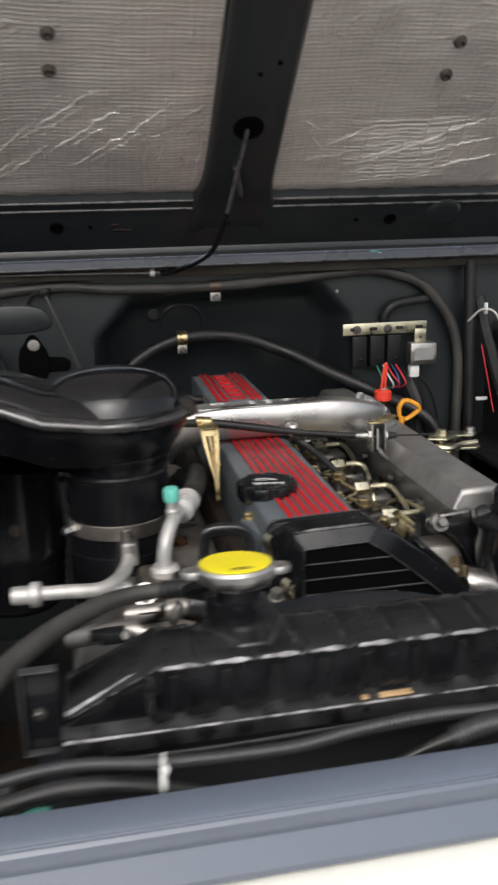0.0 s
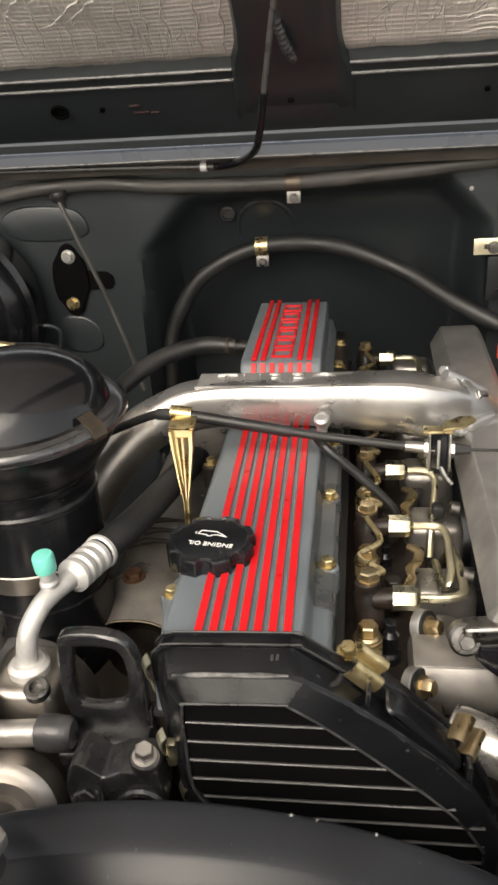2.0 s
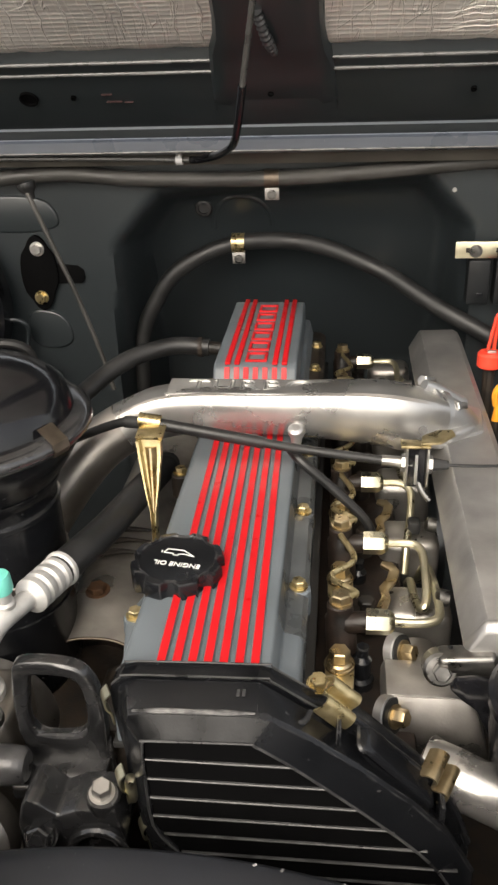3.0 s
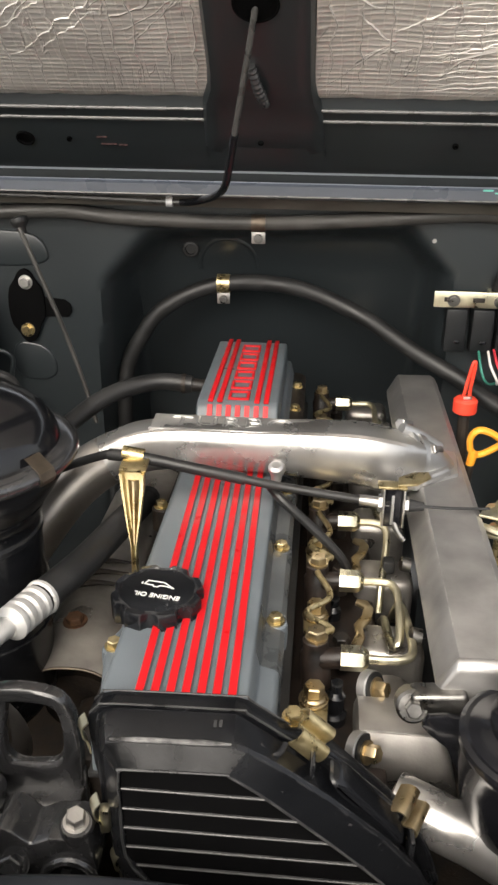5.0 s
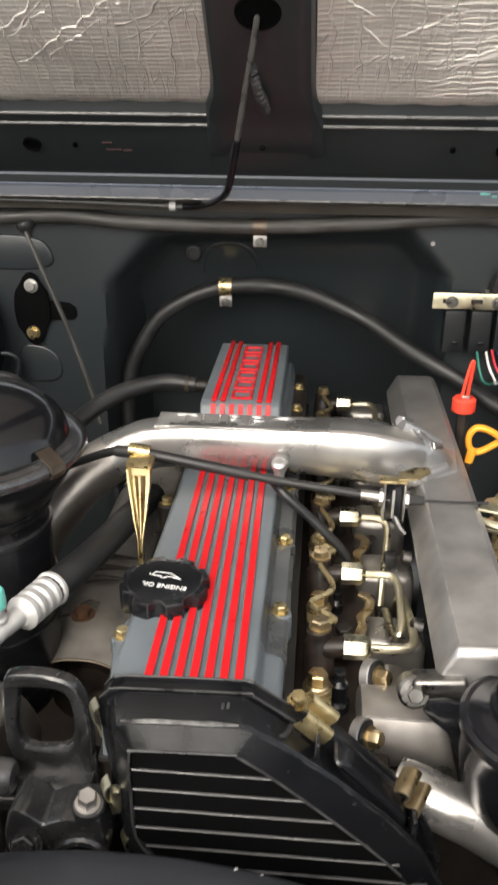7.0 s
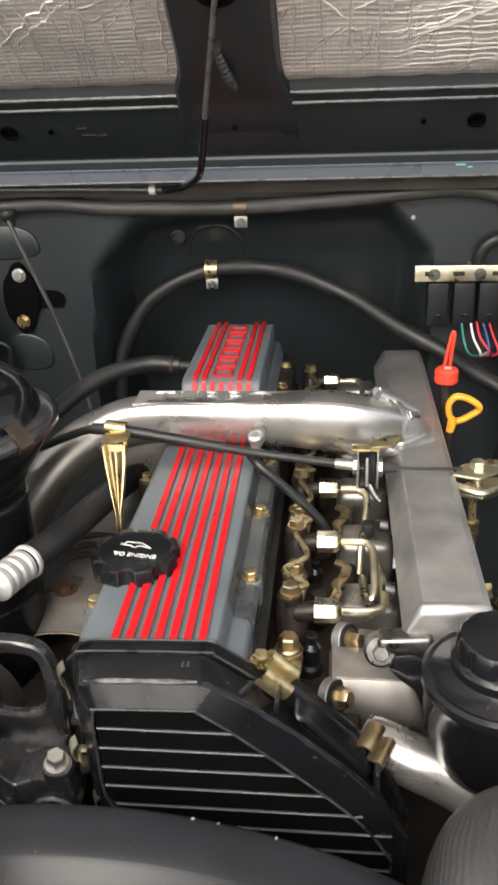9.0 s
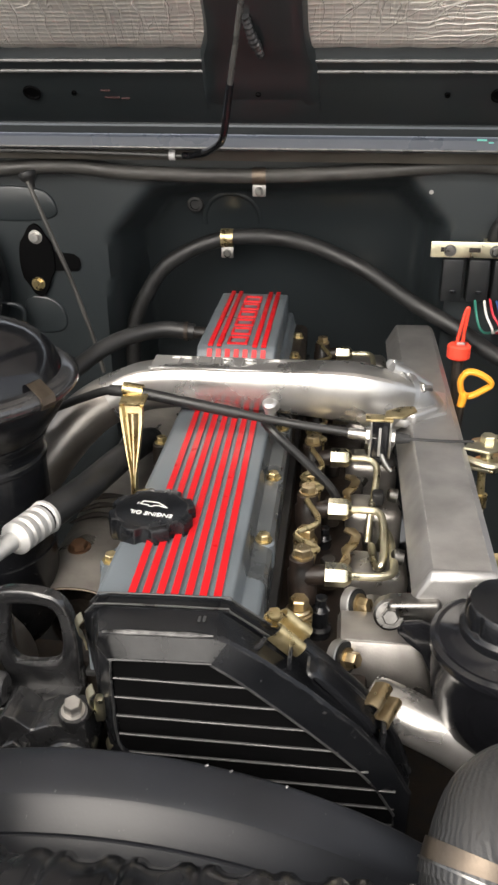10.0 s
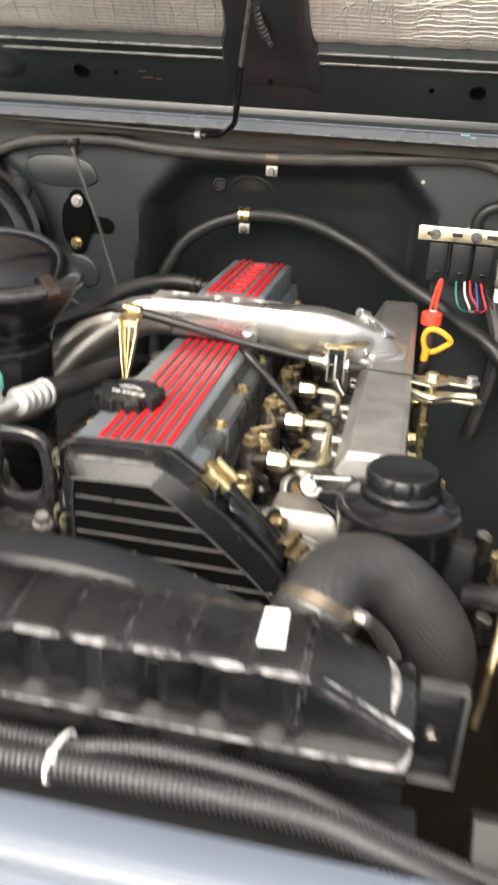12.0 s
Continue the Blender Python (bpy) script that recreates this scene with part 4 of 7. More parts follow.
def valve_cover():
    t = thing("valve_cover", (0.035, 0.35, 0.98), "grey painted valve cover with raised red stripes", "valve cover")
    # stepped section drawn out along the engine, with the raised rear block
    low = [(-0.024, 0.982), (-0.023, 1.020), (-0.0205, 1.030), (-0.0175, 1.044), (-0.0155, 1.047), (-0.012, 1.048), (0.080, 1.048), (0.083, 1.0465), (0.0868, 1.030), (0.0985, 1.0272), (0.1015, 1.0230), (0.1005, 0.982)]
    part("body", prism(low, "y", 0.020, 0.715, 0.0012, 1), COVER, t, "", 30)
    rear = [(0.428, 1.046), (0.433, 1.055), (0.452, 1.083), (0.460, 1.0865), (0.672, 1.0865), (0.681, 1.082), (0.690, 1.046)]
    bm = prism(rear, "x", -0.013, 0.078, 0.003, 3)
    part("rear_block", bm, COVER, t, "", 30)
    width, pitch = 0.0057, 0.01033
    for k in range(7):
        x = 0.0030 + pitch * k

        def rail(a, w, low, top):
            return loft([[(x + 0.0072 * (1 - s) + e, y, z) for e, z in ((-w / 2 - a, low), (-w / 2, top), (w / 2, top), (w / 2 + a, low))] for s, y in ((-0.03, 0.020), (1, 0.429))])
        rib = part("rib", rail(0.0011, width, 1.0475, 1.0502), COVER, t)
        part("stripe", rail(0.0001, width - 0.0002, 1.0499, 1.0508), RED, rib, "red stripe on a raised rib")
    # stripes up the slope, and on the top of the rear block
    for k in range(7):
        x = 0.0025 + pitch * k
        part("slope_stripe", loft([[(x - width / 2, y, z), (x + width / 2, y, z), (x + width / 2, y - 0.0016, z + 0.0011), (x - width / 2, y - 0.0016, z + 0.0011)] for y, z in ((0.4335, 1.0555), (0.4525, 1.0835))]), RED, t, "red raised stripe")
        if k in (0, 1, 5, 6):
            part("stripe", box((x, 0.566, 1.087), (width, 0.222, 0.003), 0.0006), RED, t, "red raised stripe")
    # plain raised outlines where the name stands
    for k in range(6):
        y, x = 0.474 + 0.0335 * k, 0.0330
        w, h, e = 0.0235, 0.0245, 0.0030
        frame_bits = [box((x, y - h / 2 + e / 2, 1.0872), (w, e, 0.003), 0.0005), box((x, y + h / 2 - e / 2, 1.0872), (w, e, 0.003), 0.0005)]
        frame_bits += [box((x - w / 2 + e / 2, y, 1.0872), (e, h - 2 * e, 0.003), 0.0005), box((x + w / 2 - e / 2, y, 1.0872), (e, h - 2 * e, 0.003), 0.0005)]
        part("raised_mark", merged(*frame_bits), RED, t, "red raised plain outline")
    for x, y in ((-0.024, 0.097), (-0.028, 0.314), (-0.028, 0.53), (0.095, 0.140), (0.094, 0.249), (0.094, 0.36), (0.094, 0.47), (0.094, 0.58), (0.094, 0.66)):
        bolt(t, (x, y, 1.0290), (0, 0, 1), 0.0055, 0.0055, GOLD)
        # bosses on the right take the flank's painted shade
        part("boss", lathe([(0.0095, 1.005), (0.0100, 1.020), (0.0095, 1.0275), (0.008, 1.029)], Matrix.Translation((x, y, 0)), 16), COVER if y < 0.15 else SHADED_GREY if x > 0 and y < 0.45 else IRON, t)
    part("bolt_ledge", prism([(-0.020, 0.034), (-0.0300, 0.088), (-0.0300, 0.106), (-0.025, 0.120), (-0.016, 0.165), (-0.012, 0.165), (-0.012, 0.034)], "z", 0.985, 1.0293, 0.003, 3), COVER, t, "", 40)
    part("filler_neck", lathe([(0.028, 1.030), (0.026, 1.046), (0.022, 1.050)], Matrix.Translation((0.004, 0.128, 0)), 28), COVER, t)
    part("vent_spigot", tube([(-0.010, 0.537, 1.072), (-0.035, 0.537, 1.074)], 0.008, 12, 2), IRON, t, "dark metal vent spigot")
    # darker skin over the right side: its shade is put into the colour
    part("shaded_flank", loft([[(x + (0.0004 if x < 0.1 else 0.001), y, z) for x, z in ((0.0834, 1.0462), (0.0872, 1.0304), (0.0988, 1.0277), (0.1018, 1.0234), (0.1010, 0.985), (0.0840, 0.985))] for y in (0.085, 0.20, 0.30, 0.40)]), SHADED_GREY, t, "dark flank with its shade in the colour", 30)
    # near-black strip at the rear, for grime and shade together
    part("grimy_shaded_flange", prism([(0.0865, 1.024), (0.0872, 1.0305), (0.0990, 1.0290), (0.1045, 1.0245), (0.1045, 0.985), (0.0865, 0.985)], "y", 0.400, 0.716, 0.0015), IRON, t, "black rear flange, grime and shade in its colour")
    part("gasket", box((0.041, 0.368, 0.981), (0.136, 0.70, 0.005), 0.001), RUBBER, t)


valve_cover()


def oil_cap():
    c = Vector((0.004, 0.128, 1.050))
    t = thing("oil_filler_cap", c, "black plastic oil filler cap with white lettering", "oil cap")
    n = 96
    def ring(r, z, lobe):
        return [(c.x + (r - lobe * min(1.0, max(0.0, 1.6 * math.cos(8 * a) - 0.1))) * math.cos(a), c.y + (r - lobe * min(1.0, max(0.0, 1.6 * math.cos(8 * a) - 0.1))) * math.sin(a), z) for a in (2 * math.pi * i / n for i in range(n))]
    rings = [ring(0.027, 1.040, 0), ring(0.0340, 1.041, 0.0042), ring(0.0355, 1.043, 0.0048), ring(0.0357, 1.0585, 0.0048), ring(0.0345, 1.0612, 0.0042), ring(0.030, 1.0620, 0.001), ring(0.029, 1.0607, 0), ring(0.0282, 1.0605, 0), ring(0.005, 1.0612, 0)]
    part("cap", loft(rings), PLASTIC, t, "", 40)
    txt = bpy.data.curves.new("lettering", "FONT")
    txt.body, txt.size, txt.extrude = "ENGINE OIL", 0.0068, 0.0003
    txt.align_x, txt.align_y = "CENTER", "CENTER"
    ob = new("lettering", txt)
    dg = bpy.context.evaluated_depsgraph_get()
    me = bpy.data.meshes.new_from_object(ob.evaluated_get(dg))
    bpy.data.objects.remove(ob)
    bm = bmesh.new()
    bm.from_mesh(me)
    bm.transform(Matrix.Translation((c.x + 0.001, c.y - 0.008, 1.0613)) @ pose(0, 0, 0, 0, 0, 172))
    part("lettering", bm, PRINT, t, "white printed lettering")
    # oil can symbol
    out = [(-0.018, 0.010), (-0.010, 0.004), (-0.006, 0.001), (0.010, 0.001), (0.012, 0.008), (0.003, 0.0085), (0.002, 0.011), (-0.002, 0.011), (-0.003, 0.0085), (-0.008, 0.0075)]
    bits = []
    for (ax, ay), (bx, by) in zip(out, out[1:] + out[:1]):
        d = Vector((bx - ax, by - ay, 0))
        bits.append(box(((ax + bx) / 2, (ay + by) / 2, 0), (d.length + 0.0008, 0.0012, 0.0004), 0, Matrix.Rotation(math.atan2(d.y, d.x), 4, "Z")))
    bits.append(box((0.0145, 0.0065, 0), (0.001, 0.004, 0.0004)))
    icon = merged(*bits)
    icon.transform(Matrix.Translation((c.x - 0.001, c.y + 0.011, 1.0613)) @ pose(0, 0, 0, 0, 0, 172) @ Matrix.Diagonal((0.8, 0.7, 1, 1)))
    part("symbol", icon, PRINT, t, "white printed oil can symbol")


oil_cap()

# ---- timing cover ----


def timing_cover():
    t = thing("timing_belt_cover", (0.08, 0.0, 0.85), "black plastic timing belt cover with horizontal slats", "timing cover")
    rim = [(-0.019, 1.000), (-0.0215, 1.036), (-0.0195, 1.0435), (-0.0130, 1.0500), (-0.004, 1.0525), (0.076, 1.0545), (0.084, 1.0525), (0.1125, 1.0330), (0.121, 1.0300), (0.1355, 1.0280), (0.180, 0.985), (0.203, 0.955), (0.218, 0.915), (0.218, 0.80), (0.03, 0.80), (-0.008, 0.93)]
    part("rim", prism(rim, "y", 0.0105, 0.0245, 0.0016), PLASTIC, t, "", 30)
    part("joint_flange", prism([(x * 0.985 + 0.001, z - 0.010) for x, z in rim], "y", 0.0245, 0.036, 0.001), PLASTIC, t)
    # grey lines on the rim's edges: wear, and the highlight painted with it
    for y, dz in ((0.0112, 0.0002), (0.0240, 0.0001)):
        part("worn_lit_edge", tube([(x, y, z + dz) for x, z in rim[2:9]], 0.0007, 6, 2), SLAT, t, "thin worn edge with its highlight in the colour")
    # the shell: rim joint, flat top, upright front with a slatted opening, all with the same number of corners
    joint = [(-0.014, 0.96), (-0.0150, 1.030), (-0.0135, 1.0440), (-0.0085, 1.0470), (0.000, 1.0490), (0.0765, 1.0510), (0.0870, 1.0440), (0.1040, 1.0320), (0.118, 1.0270), (0.140, 1.0075), (0.176, 0.9730), (0.198, 0.946), (0.212, 0.910), (0.212, 0.80), (0.040, 0.80), (-0.004, 0.92)]
    back = [(-0.0100, 0.96), (-0.0110, 1.030), (-0.0100, 1.0465), (-0.0060, 1.0545), (0.001, 1.0570), (0.0780, 1.0590), (0.0890, 1.0515), (0.1050, 1.0400), (0.116, 1.0315), (0.139, 1.0110), (0.172, 0.9800), (0.196, 0.950), (0.212, 0.910), (0.212, 0.80), (0.040, 0.80), (-0.001, 0.92)]
    edge = [(-0.0020, 0.96), (-0.0032, 1.020), (-0.0032, 1.0430), (-0.0012, 1.0520), (0.006, 1.0540), (0.0780, 1.0562), (0.0860, 1.0535), (0.1035, 1.0435), (0.112, 1.0380), (0.1400, 1.0172), (0.1765, 0.9860), (0.1985, 0.961), (0.216, 0.928), (0.216, 0.80), (0.045, 0.80), (0.004, 0.92)]
    face = [(0.0092, 0.962), (0.0078, 1.012), (0.0082, 1.0320), (0.0092, 1.0362), (0.0125, 1.0378), (0.0715, 1.0398), (0.0765, 1.0385), (0.0920, 1.0282), (0.099, 1.0228), (0.1290, 0.9980), (0.1640, 0.9670), (0.1870, 0.943), (0.204, 0.915), (0.204, 0.81), (0.055, 0.81), (0.024, 0.938)]
    mid = (0.09, 0.94)

    def inset(poly, d):
        out = []
        for x, z in poly:
            v = Vector((mid[0] - x, mid[1] - z)).normalized() * d
            out.append((x + v.x, z + v.y))
        return out
    rings = [[(x, y, z) for x, z in poly] for poly, y in ((joint, 0.0125), (joint, 0.0055), (back, 0.0030), (inset(back, -0.0004), 0.000), (edge, -0.0185), (inset(edge, 0.0016), -0.0212), (inset(face, -0.0012), -0.0278), (face, -0.0282), (inset(face, 0.0008), -0.0276), (inset(face, 0.0010), -0.0150))]
    bm = loft(rings)
    sh = part("shell", bm, PLASTIC, t, "", 24)

    def ends(z):
        """The sides of the slatted opening at a height."""
        left = 0.0085 if z > 0.964 else 0.0090 + (0.964 - z) * 0.60
        right = 0.0750 + (1.0398 - z) * 1.262
        return left, min(right, 0.204)
    # near-black sheet just behind the slat fronts, in place of the recess's shade
    part("slat_shade", prism(inset(face, 0.0012), "y", -0.0262, -0.0150), DARK, sh, "near-black sheet standing for shade between the slats")
    for k in range(12):
        z = 1.0205 - 0.0168 * k
        a, b = ends(z)
        part("slat", box(((a + b) / 2, -0.0267, z), (b - a, 0.0024, 0.0016), 0.0005, None, 1), SLAT, sh, "thin worn slat")
    loop = [(x, -0.0284, z) for x, z in (face[15:] + face[:13])]
    part("field_border", tube(loop, 0.0009, 6, 3), SLAT, sh, "thin worn border")
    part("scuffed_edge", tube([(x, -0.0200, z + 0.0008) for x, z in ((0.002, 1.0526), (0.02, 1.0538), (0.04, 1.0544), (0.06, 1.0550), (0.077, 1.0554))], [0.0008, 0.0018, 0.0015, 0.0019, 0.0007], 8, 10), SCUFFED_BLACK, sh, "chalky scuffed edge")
    for k in range(4):
        part("nick", tube([(0.0375 + 0.0042 * k, -0.0206, 1.0538), (0.0383 + 0.0042 * k, -0.0218, 1.0500)], 0.0007, 6, 2), WORN, sh, "small nick in the edge")
    for x, z in ((0.0655, 1.0584), (0.0690, 1.0588)):
        part("mark", box((x, -0.006, z), (0.002, 0.006, 0.0005), 0.0002), WORN, sh, "small moulded mark")
    # rubbed slope over the slatted opening, paler also for the sky's sheen on it
    bevel = [[(x, y - 0.0004, z) for x, z in poly[2:7]] for poly, y in ((inset(edge, 0.0016), -0.0212), (inset(face, -0.0012), -0.0278))]
    rub = bmesh.new()
    top, low = [[rub.verts.new(p) for p in row] for row in bevel]
    for i in range(4):
        rub.faces.new((top[i], top[i + 1], low[i + 1], low[i]))
    part("rubbed_lit_slope", thick(rub, 0.0003), RUBBED_LIT_PLASTIC, sh, "rubbed slope with its sheen in the colour")
    # W-shaped spring clips that grip the joint from back to front
    for at, fall, turn, mt in (((0.1275, 0.010, 1.0405), 42, 0, GOLD), ((0.1945, 0.010, 0.9800), 48, 78, TARNISHED)):
        m = Matrix.Translation(at) @ pose(0, 0, 0, 0, fall, 0) @ pose(0, 0, 0, 24, 0, 0) @ pose(0, 0, 0, 0, 0, turn)
        bm = folded([(0.0120, -0.006), (0.0112, 0.0005), (0.0080, 0.0042), (0.0040, 0.0040), (0.0014, -0.0020), (-0.0014, -0.0022), (-0.0042, 0.0036), (-0.0082, 0.0040), (-0.0114, -0.0006), (-0.0122, -0.008)], 0.0115, 0.0013, m)
        part("spring_clip", bm, mt, t, "gold zinc spring clip", 60)
        part("web", prism([(at[0] - 0.004, at[2] - 0.034), (at[0] - 0.002, at[2] - 0.004), (at[0] + 0.001, at[2] - 0.004), (at[0] + 0.0005, at[2] - 0.036)], "y", -0.012, 0.012, 0.0008), PLASTIC, t, "thin upright web")
    for z, y, x in ((1.031, 0.006, -0.0200), (0.992, -0.022, -0.0075), (0.942, -0.018, 0.0020)):
        bm = folded([(0.0, -0.013), (-0.0010, -0.004), (-0.0042, 0.002), (-0.0040, 0.009), (0.0, 0.013)], 0.0052, 0.0011, Matrix.Translation((x, y, z)) @ pose(0, 0, 0, 0, 0, -62))
        part("spring_clip", bm, PALE_GOLD, t, "pale zinc spring clip", 60)
    bolt(t, (0.113, 0.030, 1.0335), (0.1, -0.2, 1), 0.0058, 0.007, GOLD)
    part("outer_lip", tube([(0.1215, 0.0095, 1.0295), (0.1355, 0.0095, 1.0265), (0.157, 0.0095, 1.006), (0.180, 0.0095, 0.984), (0.202, 0.0095, 0.956), (0.216, 0.0095, 0.918)], 0.0026, 8, 4), PLASTIC, t, "rounded outer lip")
    part("bulge", prism([(0.136, 1.0215), (0.143, 1.0225), (0.150, 1.0170), (0.186, 0.9800), (0.190, 0.9720), (0.184, 0.9665), (0.150, 0.998)], "y", -0.0105, 0.014, 0.0045, 3), PLASTIC, t, "raised casing bulge")
    part("pocket_lip", tube([(0.0935, -0.010, 1.0475), (0.1010, -0.012, 1.0420), (0.1065, -0.010, 1.0425), (0.1095, -0.002, 1.0420)], 0.0020, 8, 5), PLASTIC, t, "rounded lip of a moulded pocket")


timing_cover()

# ---- crossover pipe ----


def crossover_pipe():
    t = thing("crossover_pipe", (0.06, 0.335, 1.06), "polished aluminium crossover pipe over the valve cover", "intake pipe")
    pts = [(-0.182, 0.215, 0.880), (-0.184, 0.276, 0.945), (-0.149, 0.316, 0.999), (-0.114, 0.338, 1.044), (-0.071, 0.352, 1.068), (-0.025, 0.360, 1.0758), (0.05, 0.363, 1.0758), (0.11, 0.364, 1.0750), (0.155, 0.366, 1.0722), (0.187, 0.371, 1.0655), (0.213, 0.384, 1.0560), (0.236, 0.398, 1.050), (0.258, 0.408, 1.032), (0.272, 0.413, 1.015)]
    pipe = [((-0.204, 0.222, 0.870), 0.0272), ((-0.191, 0.266, 0.935), 0.0272), ((-0.158, 0.307, 0.994), 0.0270), ((-0.116, 0.337, 1.0430), 0.0262)]
    pipe += list(zip(pts[4:11], (0.0254, 0.0250, 0.0252, 0.0280, 0.0308, 0.0325, 0.0318)))
    line = curve([p for p, r in pipe], 8)
    sizes = [pipe[min(i // 8, len(pipe) - 2)][1] * (1 - i % 8 / 8) + pipe[min(i // 8 + 1, len(pipe) - 1)][1] * (i % 8 / 8) if i < len(line) - 1 else pipe[-1][1] for i in range(len(line))]
    # flat top, crisp front edge and rounded belly, going over into round at both ends
    shape = rounded([(0.70, 0.96), (0.93, 0.80), (1.03, 0.30), (0.98, -0.25), (0.72, -0.72), (0.30, -0.97), (-0.30, -0.97), (-0.78, -0.68), (-1.0, 0.0), (-0.93, 0.72), (-0.72, 0.96)], 1)
    body, side = [], Vector((0, -1, 0))
    for i in range(29, len(line)):
        way = (line[min(i + 1, len(line) - 1)] - line[i - 1]).normalized()
        side = (side - way * side.dot(way)).normalized()
        up = side.cross(way)
        x = line[i].x
        k = max(0.0, min(1.0, (x + 0.105) / 0.05, (0.245 - x) / 0.07))
        ring = []
        for u, v in shape:
            d = math.hypot(u, v)
            ring.append(line[i] + (side * (u * k + u / d * (1 - k)) + up * (v * k + v / d * (1 - k))) * sizes[i])
        body.append(ring)
    part("tube", loft(body), POLISHED, t, "", 24)
    part("outlet_neck", tube([(0.210, 0.385, 1.0600), (0.219, 0.3895, 1.0570), (0.234, 0.396, 1.0480), (0.248, 0.402, 1.0330), (0.254, 0.405, 1.012)], [0.0290, 0.0280, 0.0262, 0.0245, 0.022], 32, 8), CAST, t, "matte cast neck", 60)
    part("inlet_bend", tube(line[:30], sizes[:30], 32, 1), DULL_PIPE, t, "dull heat-stained bend", 60)
    m = Matrix.Rotation(radians(3), 4, "X")
    pl = part("name_plate", box((0.035, 0.3630, 1.0985), (0.158, 0.034, 0.0040), 0.0012, m), SATIN_PIPE, t, "flat raised name plate")
    part("plate_edge", box((0.035, 0.3458, 1.0988), (0.160, 0.0030, 0.0046), 0.0010), CAST, pl, "bright machined edge")
    txt = bpy.data.curves.new("embossed_word", "FONT")
    txt.body, txt.size, txt.fill_mode, txt.bevel_depth, txt.space_character = "TURBO", 0.0310, "NONE", 0.0008, 1.16
    txt.align_x, txt.align_y = "CENTER", "CENTER"
    word = new("embossed_word", txt)
    me = bpy.data.meshes.new_from_object(word.evaluated_get(bpy.context.evaluated_depsgraph_get()))
    bpy.data.objects.remove(word)
    bm = bmesh.new()
    bm.from_mesh(me)
    bm.transform(Matrix.Translation((0.037, 0.3640, 1.1007)) @ m @ Matrix.Diagonal((1.10, 0.94, 1, 1)))
    part("embossed_word", bm, CAST, pl, "word in raised outline letters")
    part("boss", merged(lathe([(0.0072, 0), (0.0072, 0.005), (0.0045, 0.0075)], along((0.0835, 0.322, 1.0715), (0, -0.4, 0.9)), 16), lathe([(0.0052, 0), (0.0052, 0.014)], along((0.084, 0.324, 1.060), (0, -0.1, 1)), 12), tube([(0.084, 0.324, 1.066), (0.084, 0.350, 1.066)], [0.0060, 0.011], 12, 2)), CAST, t, "cast boss")
    # collar on the manifold with its bolts
    part("collar", tube([(0.212, 0.386, 1.0600), (0.219, 0.3895, 1.0565)], 0.0312, 28, 2), CAST, t)
    part("collar", tube([(0.206, 0.3825, 1.0625), (0.2095, 0.3845, 1.0610)], [0.0306, 0.0306], 28, 2), CAST, t)
    part("bolt_boss", tube([(0.207, 0.388, 1.0930), (0.222, 0.394, 1.0840), (0.236, 0.400, 1.0730), (0.246, 0.405, 1.0640)], [0.0062, 0.0078, 0.0085, 0.0100], 14, 3), CAST, t, "cast bolt boss")
    part("clamp_ear", prism([(0.221, 0.354), (0.232, 0.352), (0.260, 0.376), (0.256, 0.392), (0.228, 0.384)], "z", 1.044, 1.056, 0.004, 3), CAST, t, "cast clamp ear")
    part("saddle", prism([(0.196, 0.36), (0.222, 0.35), (0.268, 0.378), (0.272, 0.43), (0.225, 0.46), (0.205, 0.43)], "z", 1.040, 1.050, 0.003), CAST, t, "cast mounting flange")
    for at in ((0.209, 0.402, 1.092), (0.240, 0.384, 1.072), (0.221, 0.354, 1.056)):
        part("stud", merged(lathe([(0.0045, 0), (0.0045, 0.014)], along(at, (0.45, 0.5, -0.2)), 12), hexagon(0.0065, 0.005, along(at, (-0.45, -0.5, 0.2)))), ZINC, t)


crossover_pipe()


